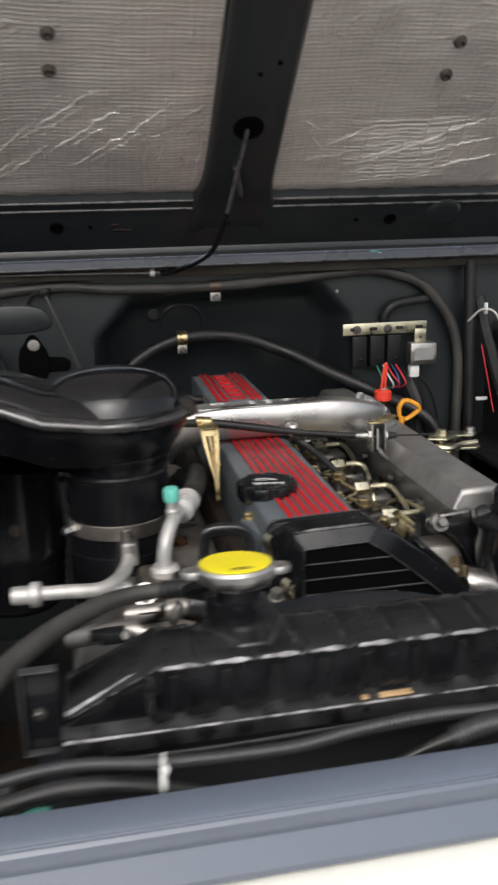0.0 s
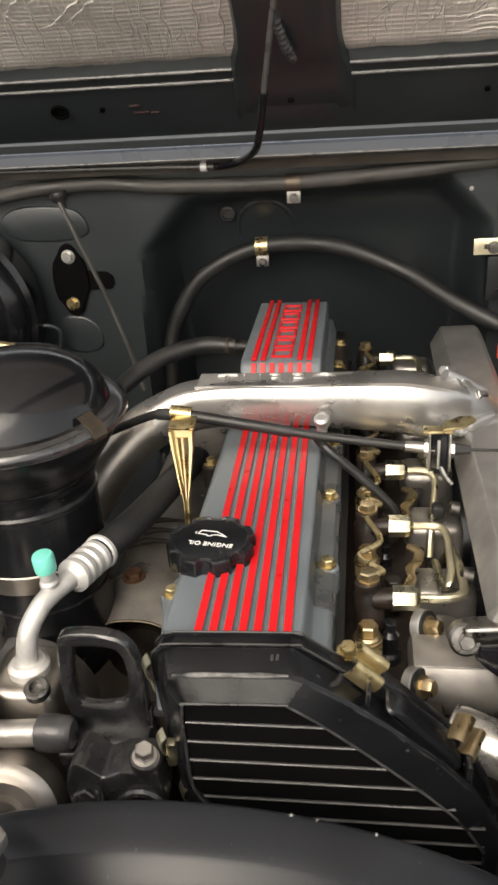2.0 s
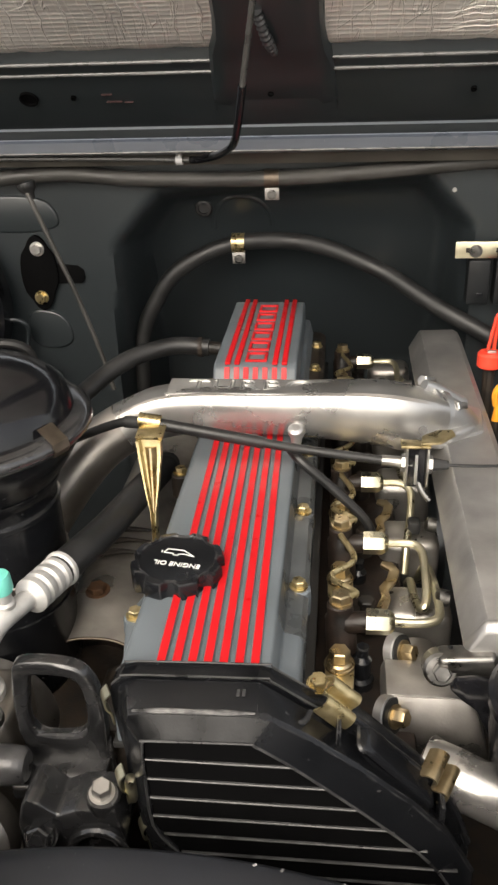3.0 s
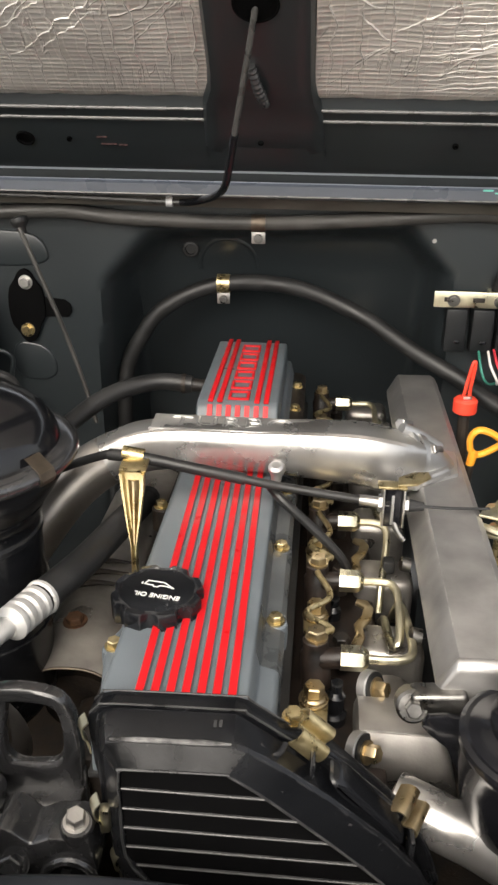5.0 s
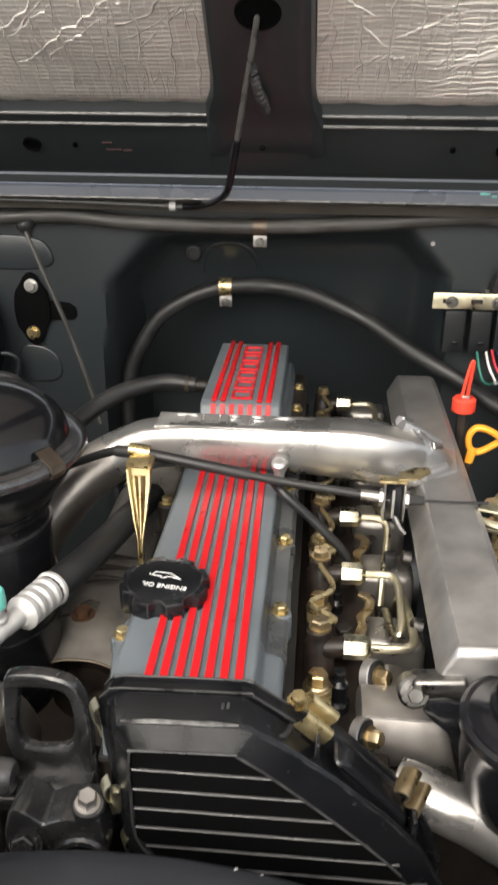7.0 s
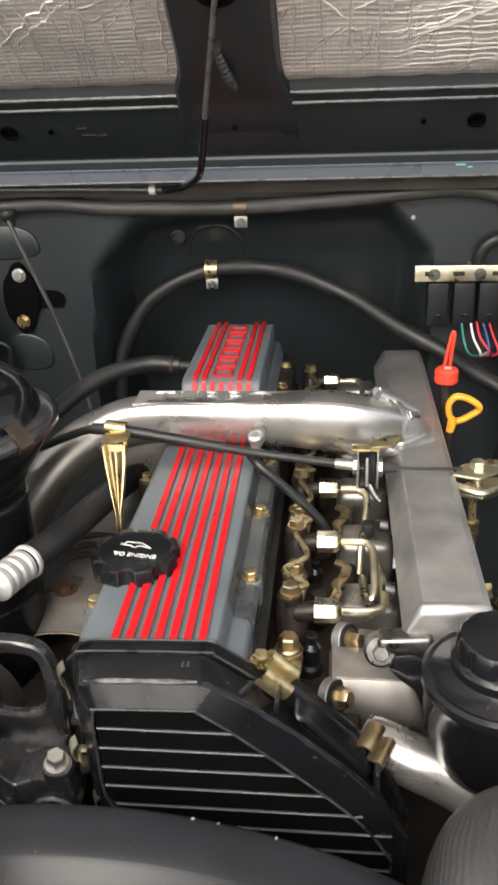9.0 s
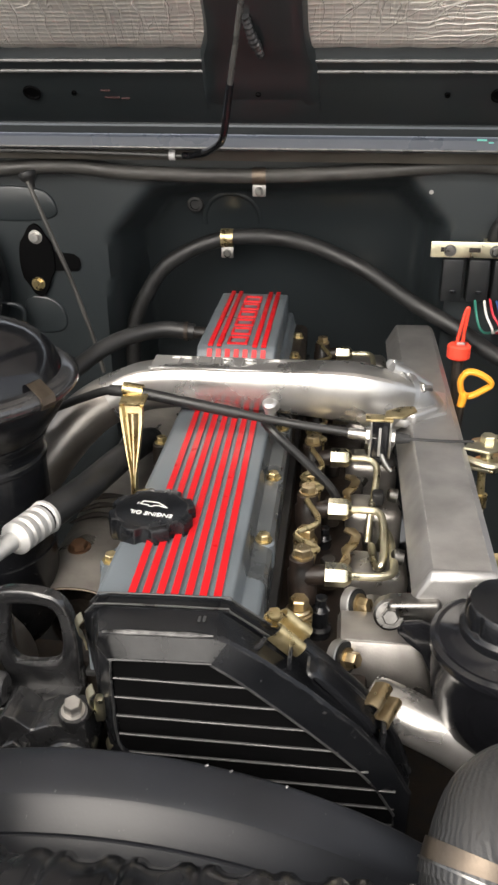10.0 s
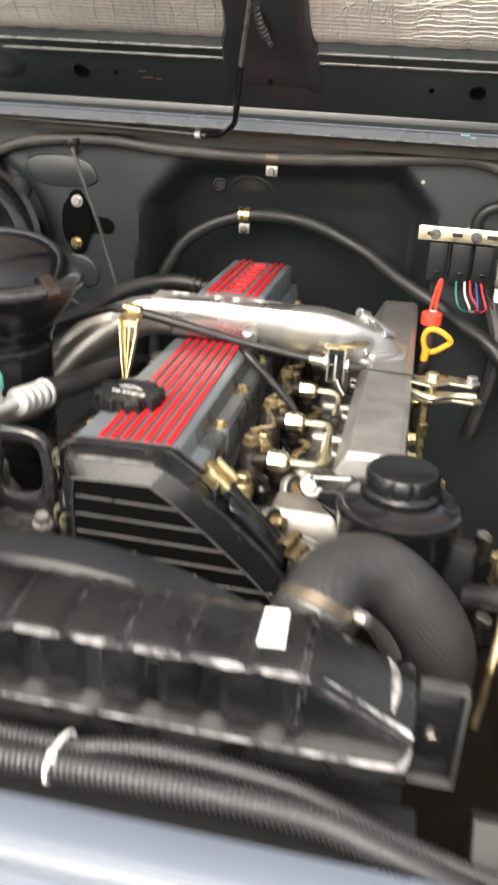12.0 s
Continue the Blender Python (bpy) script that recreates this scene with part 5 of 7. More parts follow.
def throttle_cable():
    t = thing("accelerator_cable", (0.03, 0.286, 1.08), "black accelerator cable lying across the crossover pipe", "cable")
    pts = [(-0.24, 0.33, 1.02), (-0.17, 0.30, 1.055), (-0.124, 0.287, 1.077), (-0.07, 0.285, 1.098), (-0.036, 0.284, 1.096), (0.016, 0.284, 1.087), (0.057, 0.285, 1.079), (0.099, 0.285, 1.072), (0.165, 0.285, 1.0635)]
    part("sheath", tube(pts, 0.0042, 16), RUBBER, t, "", 60)
    part("sleeve", tube(pts[3:7], 0.0056, 20), RUBBER, t, "thicker black sleeve", 60)
    part("adjuster", merged(tube([(0.163, 0.285, 1.0635), (0.190, 0.284, 1.062)], 0.0052, 12, 2), hexagon(0.0085, 0.006, along((0.180, 0.284, 1.0625), (1, 0, -0.05))), hexagon(0.0085, 0.005, along((0.203, 0.284, 1.061), (1, 0, -0.05)))), ZINC, t, "threaded silver adjuster")
    part("end_boot", tube([(0.206, 0.284, 1.061), (0.222, 0.285, 1.060)], [0.0065, 0.004], 10, 2), RUBBER, t)
    part("wire", tube([(0.22, 0.285, 1.060), (0.25, 0.29, 1.057), (0.285, 0.30, 1.053)], 0.0014, 6), RUBBER, t)
    b = thing("cable_bracket", (0.195, 0.285, 1.06), "plated forked bracket holding the cable adjuster", "bracket")
    part("block", box((0.1935, 0.286, 1.060), (0.0165, 0.014, 0.040), 0.0015), GLOSS, b, "black block")
    for x in (0.1845, 0.2030):
        part("side_plate", box((x, 0.2845, 1.061), (0.0022, 0.020, 0.038), 0.0008), ZINC, b)
    part("slot", box((0.1932, 0.2786, 1.058), (0.0026, 0.002, 0.030), 0.0006), CAST, b, "pale slotted strip")
    part("top_strip", box((0.192, 0.283, 1.0815), (0.026, 0.014, 0.0026), 0.0008), GOLD, b)
    part("top_plate", prism([(0.196, 0.276), (0.214, 0.280), (0.228, 0.296), (0.226, 0.306), (0.212, 0.304), (0.198, 0.292)], "z", 1.0830, 1.0855, 0.0006), GOLD, b, "gold plated fan-shaped plate")
    part("tail", tube([(0.195, 0.282, 1.045), (0.200, 0.276, 1.036), (0.206, 0.272, 1.030)], [0.003, 0.0028, 0.0025], 8), STEEL, b)
    h = thing("return_hose", (0.12, 0.29, 1.03), "thin black hose dropping between the injectors", "hose")
    part("tube", tube([(0.080, 0.305, 1.062), (0.091, 0.292, 1.056), (0.120, 0.289, 1.030), (0.150, 0.288, 0.998), (0.162, 0.286, 0.97)], 0.0046, 10), RUBBER, h)


throttle_cable()


def cable_stay():
    t = thing("cable_stay", (-0.040, 0.26, 1.02), "tapered gold zinc-plated stay holding the cable", "bracket")
    # a folded, tapering strip with raised edges
    rows = []
    for y, z, cx, w in ((0.266, 1.093, -0.043, 0.0112), (0.262, 1.078, -0.042, 0.0100), (0.250, 1.050, -0.040, 0.0056), (0.2435, 1.034, -0.0388, 0.0026), (0.240, 1.020, -0.0384, 0.0022), (0.238, 1.005, -0.038, 0.0024)):
        e = min(0.005, w * 0.45)
        rows.append([(cx - w, y - 0.010, z), (cx - w, y, z), (cx + w, y, z), (cx + w, y - 0.010, z), (cx + w - e * 0.5, y - 0.010, z), (cx + w - e * 0.6, y - 0.0015, z), (cx - w + e * 0.6, y - 0.0015, z), (cx - w + e * 0.5, y - 0.010, z)])
    part("strip", loft(rows), GOLD, t, "", 30)
    # a browner strip laid over the recessed face stands for its shade
    channel_shade = [(y - 0.0022, z, cx, w * 0.52) for y, z, cx, w in ((0.264, 1.085, -0.0425, 0.0100), (0.262, 1.078, -0.042, 0.0096), (0.250, 1.050, -0.040, 0.0056), (0.242, 1.032, -0.0388, 0.0030))]
    part("channel_shade", loft([[(cx - w, y, z), (cx + w, y, z), (cx + w * 0.2, y - 0.003, z), (cx - w * 0.2, y - 0.003, z)] for y, z, cx, w in channel_shade]), TARNISHED, t, "darker strip standing for shade in the channel", 20)
    part("head", box((-0.043, 0.270, 1.0955), (0.025, 0.020, 0.003), 0.001, Matrix.Rotation(radians(10), 4, "X")), GOLD, t)
    m = along((-0.047, 0.286, 1.098), (1, 0, -0.12))
    part("clip", lathe([(0.0062, -0.010), (0.0074, -0.010), (0.0074, 0.010), (0.0062, 0.010)], m, 16, False), GOLD, t)


cable_stay()
single("breather_hose", tube([(-0.030, 0.537, 1.074), (-0.075, 0.535, 1.076), (-0.125, 0.505, 1.068), (-0.165, 0.45, 1.048), (-0.195, 0.38, 1.03), (-0.20, 0.31, 1.02)], 0.0105, 12), RUBBER, "black breather hose from the valve cover", "hose")
cl = thing("wire_clamp", (-0.04, 0.537, 1.074), "dark wire hose clamp on the breather hose", "clamp")
clamp_band(cl, (-0.040, 0.537, 1.0745), (1, 0, 0), 0.0108, 0.005, IRON)

# ---- intake manifold box ----


def intake_manifold():
    t = thing("intake_manifold", (0.243, 0.39, 1.0), "brushed aluminium intake manifold box beside the engine", "intake manifold")
    sec = [(0.232, 0.972), (0.2165, 1.0125), (0.2150, 1.0215), (0.2270, 1.0435), (0.2295, 1.0455), (0.273, 1.0465), (0.279, 1.043), (0.281, 1.030), (0.283, 0.972)]

    def cut_at(y, k, top, out=0.0):
        return [(0.247 + (x - 0.247) * k + (out if x > 0.247 else -out), y, z + (top + out if z > 1.0 else 0)) for x, z in sec]
    part("plenum", loft([cut_at(*row) for row in ((0.082, 0.95, -0.012), (0.083, 0.975, -0.007), (0.086, 0.992, -0.002), (0.091, 1.0, 0.0), (0.35, 1.0, 0.0), (0.655, 0.99, 0.0), (0.686, 0.97, -0.002), (0.694, 0.90, -0.008))]), BOX_CAST, t, "", 26)
    part("front_edge", loft([cut_at(*row, 0.0006) for row in ((0.0816, 0.968, -0.0085), (0.0822, 0.978, -0.0060), (0.0840, 0.988, -0.0032), (0.0865, 0.996, -0.0010), (0.0890, 1.0, -0.0002), (0.0900, 0.999, -0.0008))]), BOX_CAST, t, "bright rounded front edge", 50)
    # front lug with its bolt, and a dark bracket under it
    part("lug", merged(lathe([(0.0125, -0.010), (0.0125, 0.004), (0.0105, 0.0060)], along((0.1985, 0.080, 1.008), (0, -0.9, 0.4)), 28), prism([(0.196, 0.998), (0.220, 0.996), (0.240, 1.006), (0.236, 1.024), (0.212, 1.0215), (0.196, 1.0205)], "y", 0.074, 0.092, 0.004, 3)), STEEL, t, "rounded cast lug")
    bolt(t, (0.1985, 0.0745, 1.0105), (0, -0.9, 0.4), 0.0064, 0.007, STEEL, False)
    part("stay", prism([(0.204, 1.001), (0.208, 1.010), (0.222, 1.012), (0.245, 1.006), (0.300, 0.995), (0.300, 0.90), (0.258, 0.90), (0.236, 0.955), (0.224, 0.982), (0.212, 0.992)], "y", 0.0655, 0.0715, 0.002), GLOSS, t, "black painted support plate")
    for k in range(5):
        y = 0.19 + 0.108 * k
        part("stud", lathe([(0.007, 0), (0.007, 0.008), (0.004, 0.01)], along((0.214, y - 0.02, 1.0), (-1, 0, 0.2)), 12), STEEL, t)
    for k, z in ((0.15, 1.015), (0.24, 1.0), (0.33, 1.012)):
        bolt(t, (0.283, k, z), (1, 0, 0.1), 0.007, 0.007, GOLD)
    return t


intake_manifold()


def thermostat_housing():
    t = thing("water_outlet", (0.19, 0.05, 0.95), "rough cast aluminium water outlet housing with bolts", "engine housing")
    sec = [(0.130, 0.900), (0.130, 0.967), (0.124, 0.9745), (0.106, 0.9775), (0.0860, 0.9775), (0.0825, 0.9760), (0.0780, 0.968), (0.0745, 0.952), (0.0750, 0.936), (0.0810, 0.916), (0.095, 0.900)]
    bm = loft([[(x + lean * (0.9825 - z), 0.092 + (y - 0.092) * k, 0.94 + (z - 0.94) * k) for y, z in sec] for x, k, lean in ((0.1600, 0.90, 0.0), (0.1625, 1.0, 0.0), (0.190, 1.0, 0.05), (0.218, 1.0, 0.18), (0.2225, 0.97, 0.22), (0.2250, 0.90, 0.24))])
    part("housing", bm, ROUGH_CAST, t, "", 34)
    # thin bright bead that paints the highlight along the housing's top edge
    part("rib", tube([(0.166, 0.0836, 0.9772), (0.195, 0.0832, 0.9774), (0.220, 0.0838, 0.9768)], 0.0008, 8), ZINC, t, "bright line standing for the edge highlight")
    part("neck", tube([(0.186, 0.110, 0.935), (0.190, 0.135, 0.938), (0.192, 0.17, 0.94)], 0.020, 18), ROUGH_CAST, t)
    for at, r in (((0.1665, 0.0735, 0.9660), 0.0145), ((0.176, 0.136, 0.973), 0.0140)):
        way = Vector((0.80, -0.50, 0.30))
        fl = part("flange", lathe([(r, -0.008), (r, -0.001), (r * 0.9, 0.0)], along(at, way), 28), CAST, t, "bright machined flange ring")
        part("gasket", lathe([(r * 0.93, 0.0), (r * 0.93, 0.0015), (r * 0.8, 0.002)], along(at, way), 28), DIM, fl)
        bolt(fl, Vector(at) + way.normalized() * 0.002, way, 0.0068, 0.009, TARNISHED)
    p = thing("outlet_pipe", (0.23, 0.0, 0.9), "shiny metal outlet pipe below the reservoir", "pipe")
    part("tube", tube([(0.188, 0.041, 0.955), (0.200, 0.036, 0.9545), (0.223, 0.027, 0.9500), (0.247, 0.021, 0.942), (0.275, 0.015, 0.925), (0.30, 0.008, 0.895)], 0.0195, 28), POLISHED, p)
    part("collar", tube([(0.186, 0.043, 0.951), (0.193, 0.039, 0.950)], 0.0235, 24, 2), IRON, p)
    for k, (x, y) in enumerate(((0.1435, 0.122), (0.143, 0.258))):
        z = 0.946 - 0.016 * k
        c = thing("sensor", (x, y, z), "black sensor plug on the cylinder head", "sensor", "sensors on the head")
        part("body", lathe([(0.011, 0), (0.011, 0.012), (0.008, 0.014), (0.008, 0.030), (0.005, 0.034), (0.005, 0.042)], along((x, y, z), (0.05, 0, 1)), 16), PLASTIC, c)
        part("collar", lathe([(0.0135, -0.040), (0.0135, -0.003), (0.0115, 0.001)], along((x, y, z)), 20), RUSTY_IRON, c, "brown cast base")
    part("rusty_plug", lathe([(0.014, 0), (0.013, 0.007), (0.008, 0.009)], along((0.148, 0.035, 0.968), (0.2, -0.5, 0.8)), 18), RUST, t, "rusty core plug")


thermostat_housing()

# ---- injectors and fuel lines ----


def injector():
    """An injector at the origin of its row; its pipe nut lies 29 mm to its side."""
    t = thing("injector", (0.128, 0.134, 0.985), "dark injector with gold zinc fittings and clamp", "injector", "injectors along the head")
    part("holder", lathe([(0.0125, -0.035), (0.0125, 0.004), (0.0105, 0.007), (0.0105, 0.016), (0.008, 0.018)], along((0.128, 0.139, 0.998), (-0.05, 0.08, 1)), 18), RUSTY_IRON, t)
    part("side_port", tube([(0.128, 0.136, 0.998), (0.138, 0.1345, 1.001), (0.150, 0.134, 1.003)], 0.0085, 14, 2), RUSTY_IRON, t)
    part("leak_nut", merged(hexagon(0.0078, 0.008, along((0.128, 0.140, 1.0165), (-0.03, 0.05, 1))), lathe([(0.0092, 0), (0.0092, 0.003)], along((0.128, 0.140, 1.0145)), 16)), TARNISHED, t, "gold hexagon nut")
    part("pipe_nut", merged(hexagon(0.0102, 0.019, along((0.1475, 0.134, 1.003), (1, 0, 0), 0)), lathe([(0.0088, 0), (0.006, 0.003)], along((0.1665, 0.134, 1.003), (1, 0, 0)), 12)), PALE_GOLD, t, "pale plated pipe nut")
    clamp_poly = [(0.1205, 0.066), (0.128, 0.062), (0.1355, 0.067), (0.1385, 0.090), (0.1390, 0.108), (0.1350, 0.124), (0.1210, 0.126), (0.1165, 0.112), (0.1170, 0.094)]
    part("clamp", prism(clamp_poly, "z", 0.974, 0.9805, 0.0015), GOLD, t, "gold clamp tongue")
    part("clamp_bolt", merged(hexagon(0.0082, 0.009, along((0.1275, 0.108, 0.9875))), lathe([(0.0118, 0), (0.0118, 0.002), (0.0105, 0.0025), (0.0105, 0.0045), (0.009, 0.006)], along((0.1275, 0.108, 0.981)), 20)), TARNISHED, t, "gold clamp bolt")
    return t


first_injector = injector()
for k in range(1, 6):
    copy_thing(first_injector, Matrix.Translation(Vector((0.128, 0.134 + 0.108 * k, 0.985))))

for k in range(6):
    y = 0.134 + 0.108 * k
    if k % 2 == 0:
        pts = [(0.165, y, 1.003), (0.188, y, 1.003), (0.199, y + 0.003, 1.003), (0.2050, y + 0.012, 1.002), (0.2062, y + 0.032, 0.999), (0.206, y + 0.075, 0.990), (0.204, y + 0.115, 0.975), (0.20, y + 0.14, 0.94)]
    else:
        pts = [(0.165, y, 1.003), (0.184, y, 1.0035), (0.194, y - 0.003, 1.0035), (0.1985, y - 0.014, 1.002), (0.1990, y - 0.040, 0.998), (0.1985, y - 0.060, 0.993), (0.1960, y - 0.070, 0.989), (0.1922, y - 0.066, 0.985), (0.1905, y - 0.045, 0.980), (0.190, y - 0.01, 0.970), (0.190, y + 0.02, 0.945)]
    if k == 2:
        pts = [(0.165, y, 1.003), (0.184, y, 1.003), (0.193, y - 0.004, 1.001), (0.1965, y - 0.014, 0.996), (0.194, y - 0.040, 0.986), (0.190, y - 0.065, 0.974), (0.188, y - 0.08, 0.95)]
    single("fuel_line", tube(pts, 0.0037, 10, 6), PALE_GOLD, "pale zinc-plated steel injector fuel line", "fuel line", "injector fuel lines")
    if k < 5:
        single("leak_off_line", tube([(0.126, y + 0.010, 1.017), (0.140, y + 0.022, 1.013), (0.120, y + 0.046, 1.011), (0.139, y + 0.072, 1.010), (0.127, y + 0.100, 1.016)], 0.0028, 8, 5), GOLD, "thin tarnished leak-off line between injectors", "fuel line", "leak-off lines")
for k in range(1, 3):
    d = 0.108 * (k - 1)
    plate = [(0.158, 0.178), (0.166, 0.174), (0.1705, 0.188), (0.1690, 0.201), (0.1765, 0.214), (0.1800, 0.230), (0.1745, 0.242), (0.1650, 0.244), (0.1630, 0.237), (0.1705, 0.231), (0.1685, 0.219), (0.1610, 0.206), (0.1625, 0.193)]
    single("line_bracket", prism([(x, y + d) for x, y in plate], "z", 0.980, 0.983, 0.0008), TARNISHED, "notched tarnished bracket between the fuel lines", "bracket", "line brackets")
for y in (0.30, 0.52):
    single("grommet_clamp", box((0.197, y, 0.985), (0.012, 0.014, 0.014), 0.003), RUBBER, "black rubber block gripping the fuel lines", "clamp", "line clamps")

# ---- exhaust side: heat shield, bracket, compressor, pipes ----


def heat_shield():
    t = thing("heat_shield", (-0.09, 0.25, 0.90), "dull steel exhaust heat shield with a rusty bolt", "heat shield")

    def sheet(u, v):
        """A boxy arch with a raised field behind a crease, widening towards its open front."""
        y = 0.153 + 0.429 * v
        a = math.pi * (0.02 + 0.96 * u)
        c, s = math.cos(a), math.sin(a)
        k = max(0.0, 1 - v / 0.10)
        w = 0.043 + 0.006 * k
        x = -0.0835 - w * math.copysign(abs(c) ** (0.55 + 0.25 * k), c)
        z = 0.893 + (0.0615 - 0.006 * k * k) * abs(s) ** (0.42 + 0.30 * k)
        d = math.hypot((x + 0.088) / 0.030, (y - 0.222) / 0.040)
        z += 0.0045 * max(0.0, 1 - d * d) ** 0.5 if d < 1 and z > 0.94 else 0.0
        return Vector((x, y + 0.010 * s * k, z))

    part("sheet", thick(grid(sheet, 44, 56), 0.0015), SHIELD, t, "", 50)
    part("front_lip", tube([sheet(k / 24, 0.0) for k in range(25)], 0.0013, 8, 2), CLAMP_STEEL, t, "rolled front lip")
    for k in range(3):
        y = 0.278 + 0.020 * k
        part("louvre", tube([(-0.120, y - 0.010, 0.9530), (-0.096, y + 0.002, 0.9575), (-0.062, y + 0.004, 0.9560)], [0.0010, 0.0034, 0.0012], 8), IRON, t, "dark pressed louvre")
    bolt(t, (-0.093, 0.216, 0.9578), (-0.05, -0.05, 1), 0.0085, 0.006, RUST)
    part("tab", prism([(-0.134, 0.175), (-0.129, 0.205), (-0.122, 0.228), (-0.118, 0.222), (-0.128, 0.176)], "z", 0.958, 0.960), SHIELD, t, "bent bright tab")
    m = thing("exhaust_manifold", (-0.1, 0.35, 0.85), "dark iron exhaust manifold under the shield", "exhaust manifold")
    part("log", tube([(-0.09, 0.20, 0.875), (-0.09, 0.3, 0.88), (-0.09, 0.62, 0.88)], 0.036, 16), IRON, m)


heat_shield()


def hook_bracket():
    """The cast bracket with a D-shaped window, and the compressor mount below it."""
    t = thing("cast_bracket", (-0.07, 0.03, 0.95), "black painted cast bracket with a D-shaped window", "bracket")
    outer = rounded([(-0.090, 0.962), (-0.0885, 1.046), (-0.081, 1.0590), (-0.043, 1.0575), (-0.0315, 1.046), (-0.0265, 1.022), (-0.0265, 0.990), (-0.0285, 0.958)])
    inner = rounded([(-0.083, 0.991), (-0.0760, 1.0420), (-0.073, 1.0450), (-0.048, 1.0450), (-0.0405, 1.038), (-0.0390, 1.020), (-0.0400, 1.001), (-0.048, 0.9915)])

    def between(k, y):
        return [(x + (a - x) * k - 0.003, y, z + (b - z) * k - 0.004) for (x, z), (a, b) in zip(outer, inner)]
    rings = [between(0.0, 0.0250), between(0.0, 0.0200), between(0.05, 0.0172), between(0.18, 0.0160), between(0.72, 0.0166), between(0.92, 0.0180), between(1.0, 0.0205), between(1.0, 0.0250)]
    part("window_frame", loft(rings + rings[:1], False, False), CAST_PAINT, t, "", 40)
    # lighter grey bead that paints the lit edge below the window
    part("lower_lip", tube([(-0.082, 0.0188, 0.9868), (-0.068, 0.0184, 0.9866), (-0.050, 0.0186, 0.9876), (-0.0415, 0.0192, 0.9960)], [0.0012, 0.0024, 0.0024, 0.0012], 8, 4), ARM_PAINT, t, "grey lip, its highlight put into the colour")
    part("web", prism([(-0.089, 0.984), (-0.028, 0.984), (-0.028, 0.93), (-0.095, 0.92)], "y", 0.018, 0.026, 0.003), CAST_PAINT, t)
    part("foot", prism([(-0.080, 0.905), (-0.078, 0.965), (-0.074, 0.982), (-0.070, 0.987), (-0.062, 0.985), (-0.051, 0.974), (-0.038, 0.981), (-0.012, 0.983), (-0.008, 0.955), (-0.02, 0.90)], "y", -0.036, -0.004, 0.0022, 2), CAST_PAINT, t)
    part("ledge", prism([(-0.006, 0.950), (-0.006, 0.962), (0.004, 0.968), (0.034, 0.970), (0.034, 0.950)], "x", -0.094, -0.030, 0.0018), CAST_PAINT, t, "worn cast ledge")
    part("boss", lathe([(0.0108, 0), (0.0108, 0.010), (0.0096, 0.012)], along((-0.022, -0.026, 0.978), (0.1, -0.25, 1)), 24), CAST_PAINT, t)
    part("nut", merged(hexagon(0.0066, 0.009, along((-0.0215, -0.028, 0.990), (0.1, -0.25, 1), 15)), lathe([(0.0084, 0), (0.0084, 0.002)], along((-0.0217, -0.0275, 0.988), (0.1, -0.25, 1)), 24)), ROUGH_CAST, t, "large steel nut")
    bolt(t, (-0.063, -0.037, 0.958), (0, -1, 0.5), 0.0085, 0.008, CAST_PAINT)
    part("pipe_clip", box((-0.004, -0.022, 0.988), (0.007, 0.008, 0.020), 0.002), PALE_GOLD, t, "pale zinc clip")
    part("arch", tube([(-0.046, -0.036, 0.940), (-0.040, -0.038, 0.957), (-0.027, -0.0385, 0.966), (-0.014, -0.038, 0.961), (-0.007, -0.036, 0.942)], 0.0032, 8), CAST_PAINT, t)


hook_bracket()


def compressor():
    t = thing("ac_compressor", (-0.14, 0.0, 0.92), "grey cast air conditioning compressor with hose fittings", "compressor")
    part("body", lathe([(0.05, -0.09), (0.062, -0.085), (0.064, 0.02), (0.058, 0.03), (0.058, 0.10), (0.05, 0.105)], along((-0.165, 0.02, 0.905), (0, 1, 0)), 32), ROUGH_CAST, t)
    part("pulley", merged(lathe([(0.02, 0), (0.056, 0.0), (0.060, 0.004), (0.060, 0.010), (0.054, 0.012), (0.060, 0.014), (0.060, 0.026)], along((-0.165, -0.095, 0.905), (0, 1, 0)), 36)), STEEL, t, "metal clutch pulley")
    part("port_block", box((-0.128, 0.045, 0.972), (0.055, 0.06, 0.05), 0.009, None, 3), DULL_PIPE, t, "stained aluminium port block")
    part("lower_arm", tube([(-0.17, 0.004, 0.972), (-0.137, 0.0, 0.974), (-0.104, 0.0, 0.977)], 0.0100, 20), ROUGH_CAST, t, "stained metal arm")
    part("collar", lathe([(0.010, 0), (0.0132, 0.002), (0.0138, 0.012), (0.0125, 0.024), (0.010, 0.027)], along((-0.109, 0.0, 0.977), (1, 0, 0)), 24), ARM_PAINT, t, "dark painted collar")
    part("front_cover", lathe([(0.004, -0.006), (0.016, -0.005), (0.018, 0.0), (0.026, 0.0005), (0.0275, -0.002), (0.034, 0.0), (0.0385, 0.005), (0.0385, 0.030), (0.034, 0.036)], along((-0.122, -0.050, 0.945), (-0.1, 1, -0.45)), 40), DULL_PIPE, t, "dull cast front cover")
    part("socket_bolt", lathe([(0.0095, 0.0), (0.0095, 0.006), (0.0080, 0.0075), (0.0052, 0.0075), (0.0050, 0.0030), (0.001, 0.0028)], along((-0.112, 0.020, 0.996), (0, -0.3, 1)), 24), STEEL, t, "steel socket bolt")
    bolt(t, (-0.150, 0.010, 0.99), (-0.2, -0.8, 0.6), 0.009, 0.008, ZINC)
    part("gauge_port", lathe([(0.008, 0), (0.008, 0.006), (0.006, 0.008), (0.006, 0.02), (0.004, 0.021)], along((-0.165, 0.005, 1.000), (-0.9, -0.4, 0.2)), 14), CAST, t)


compressor()


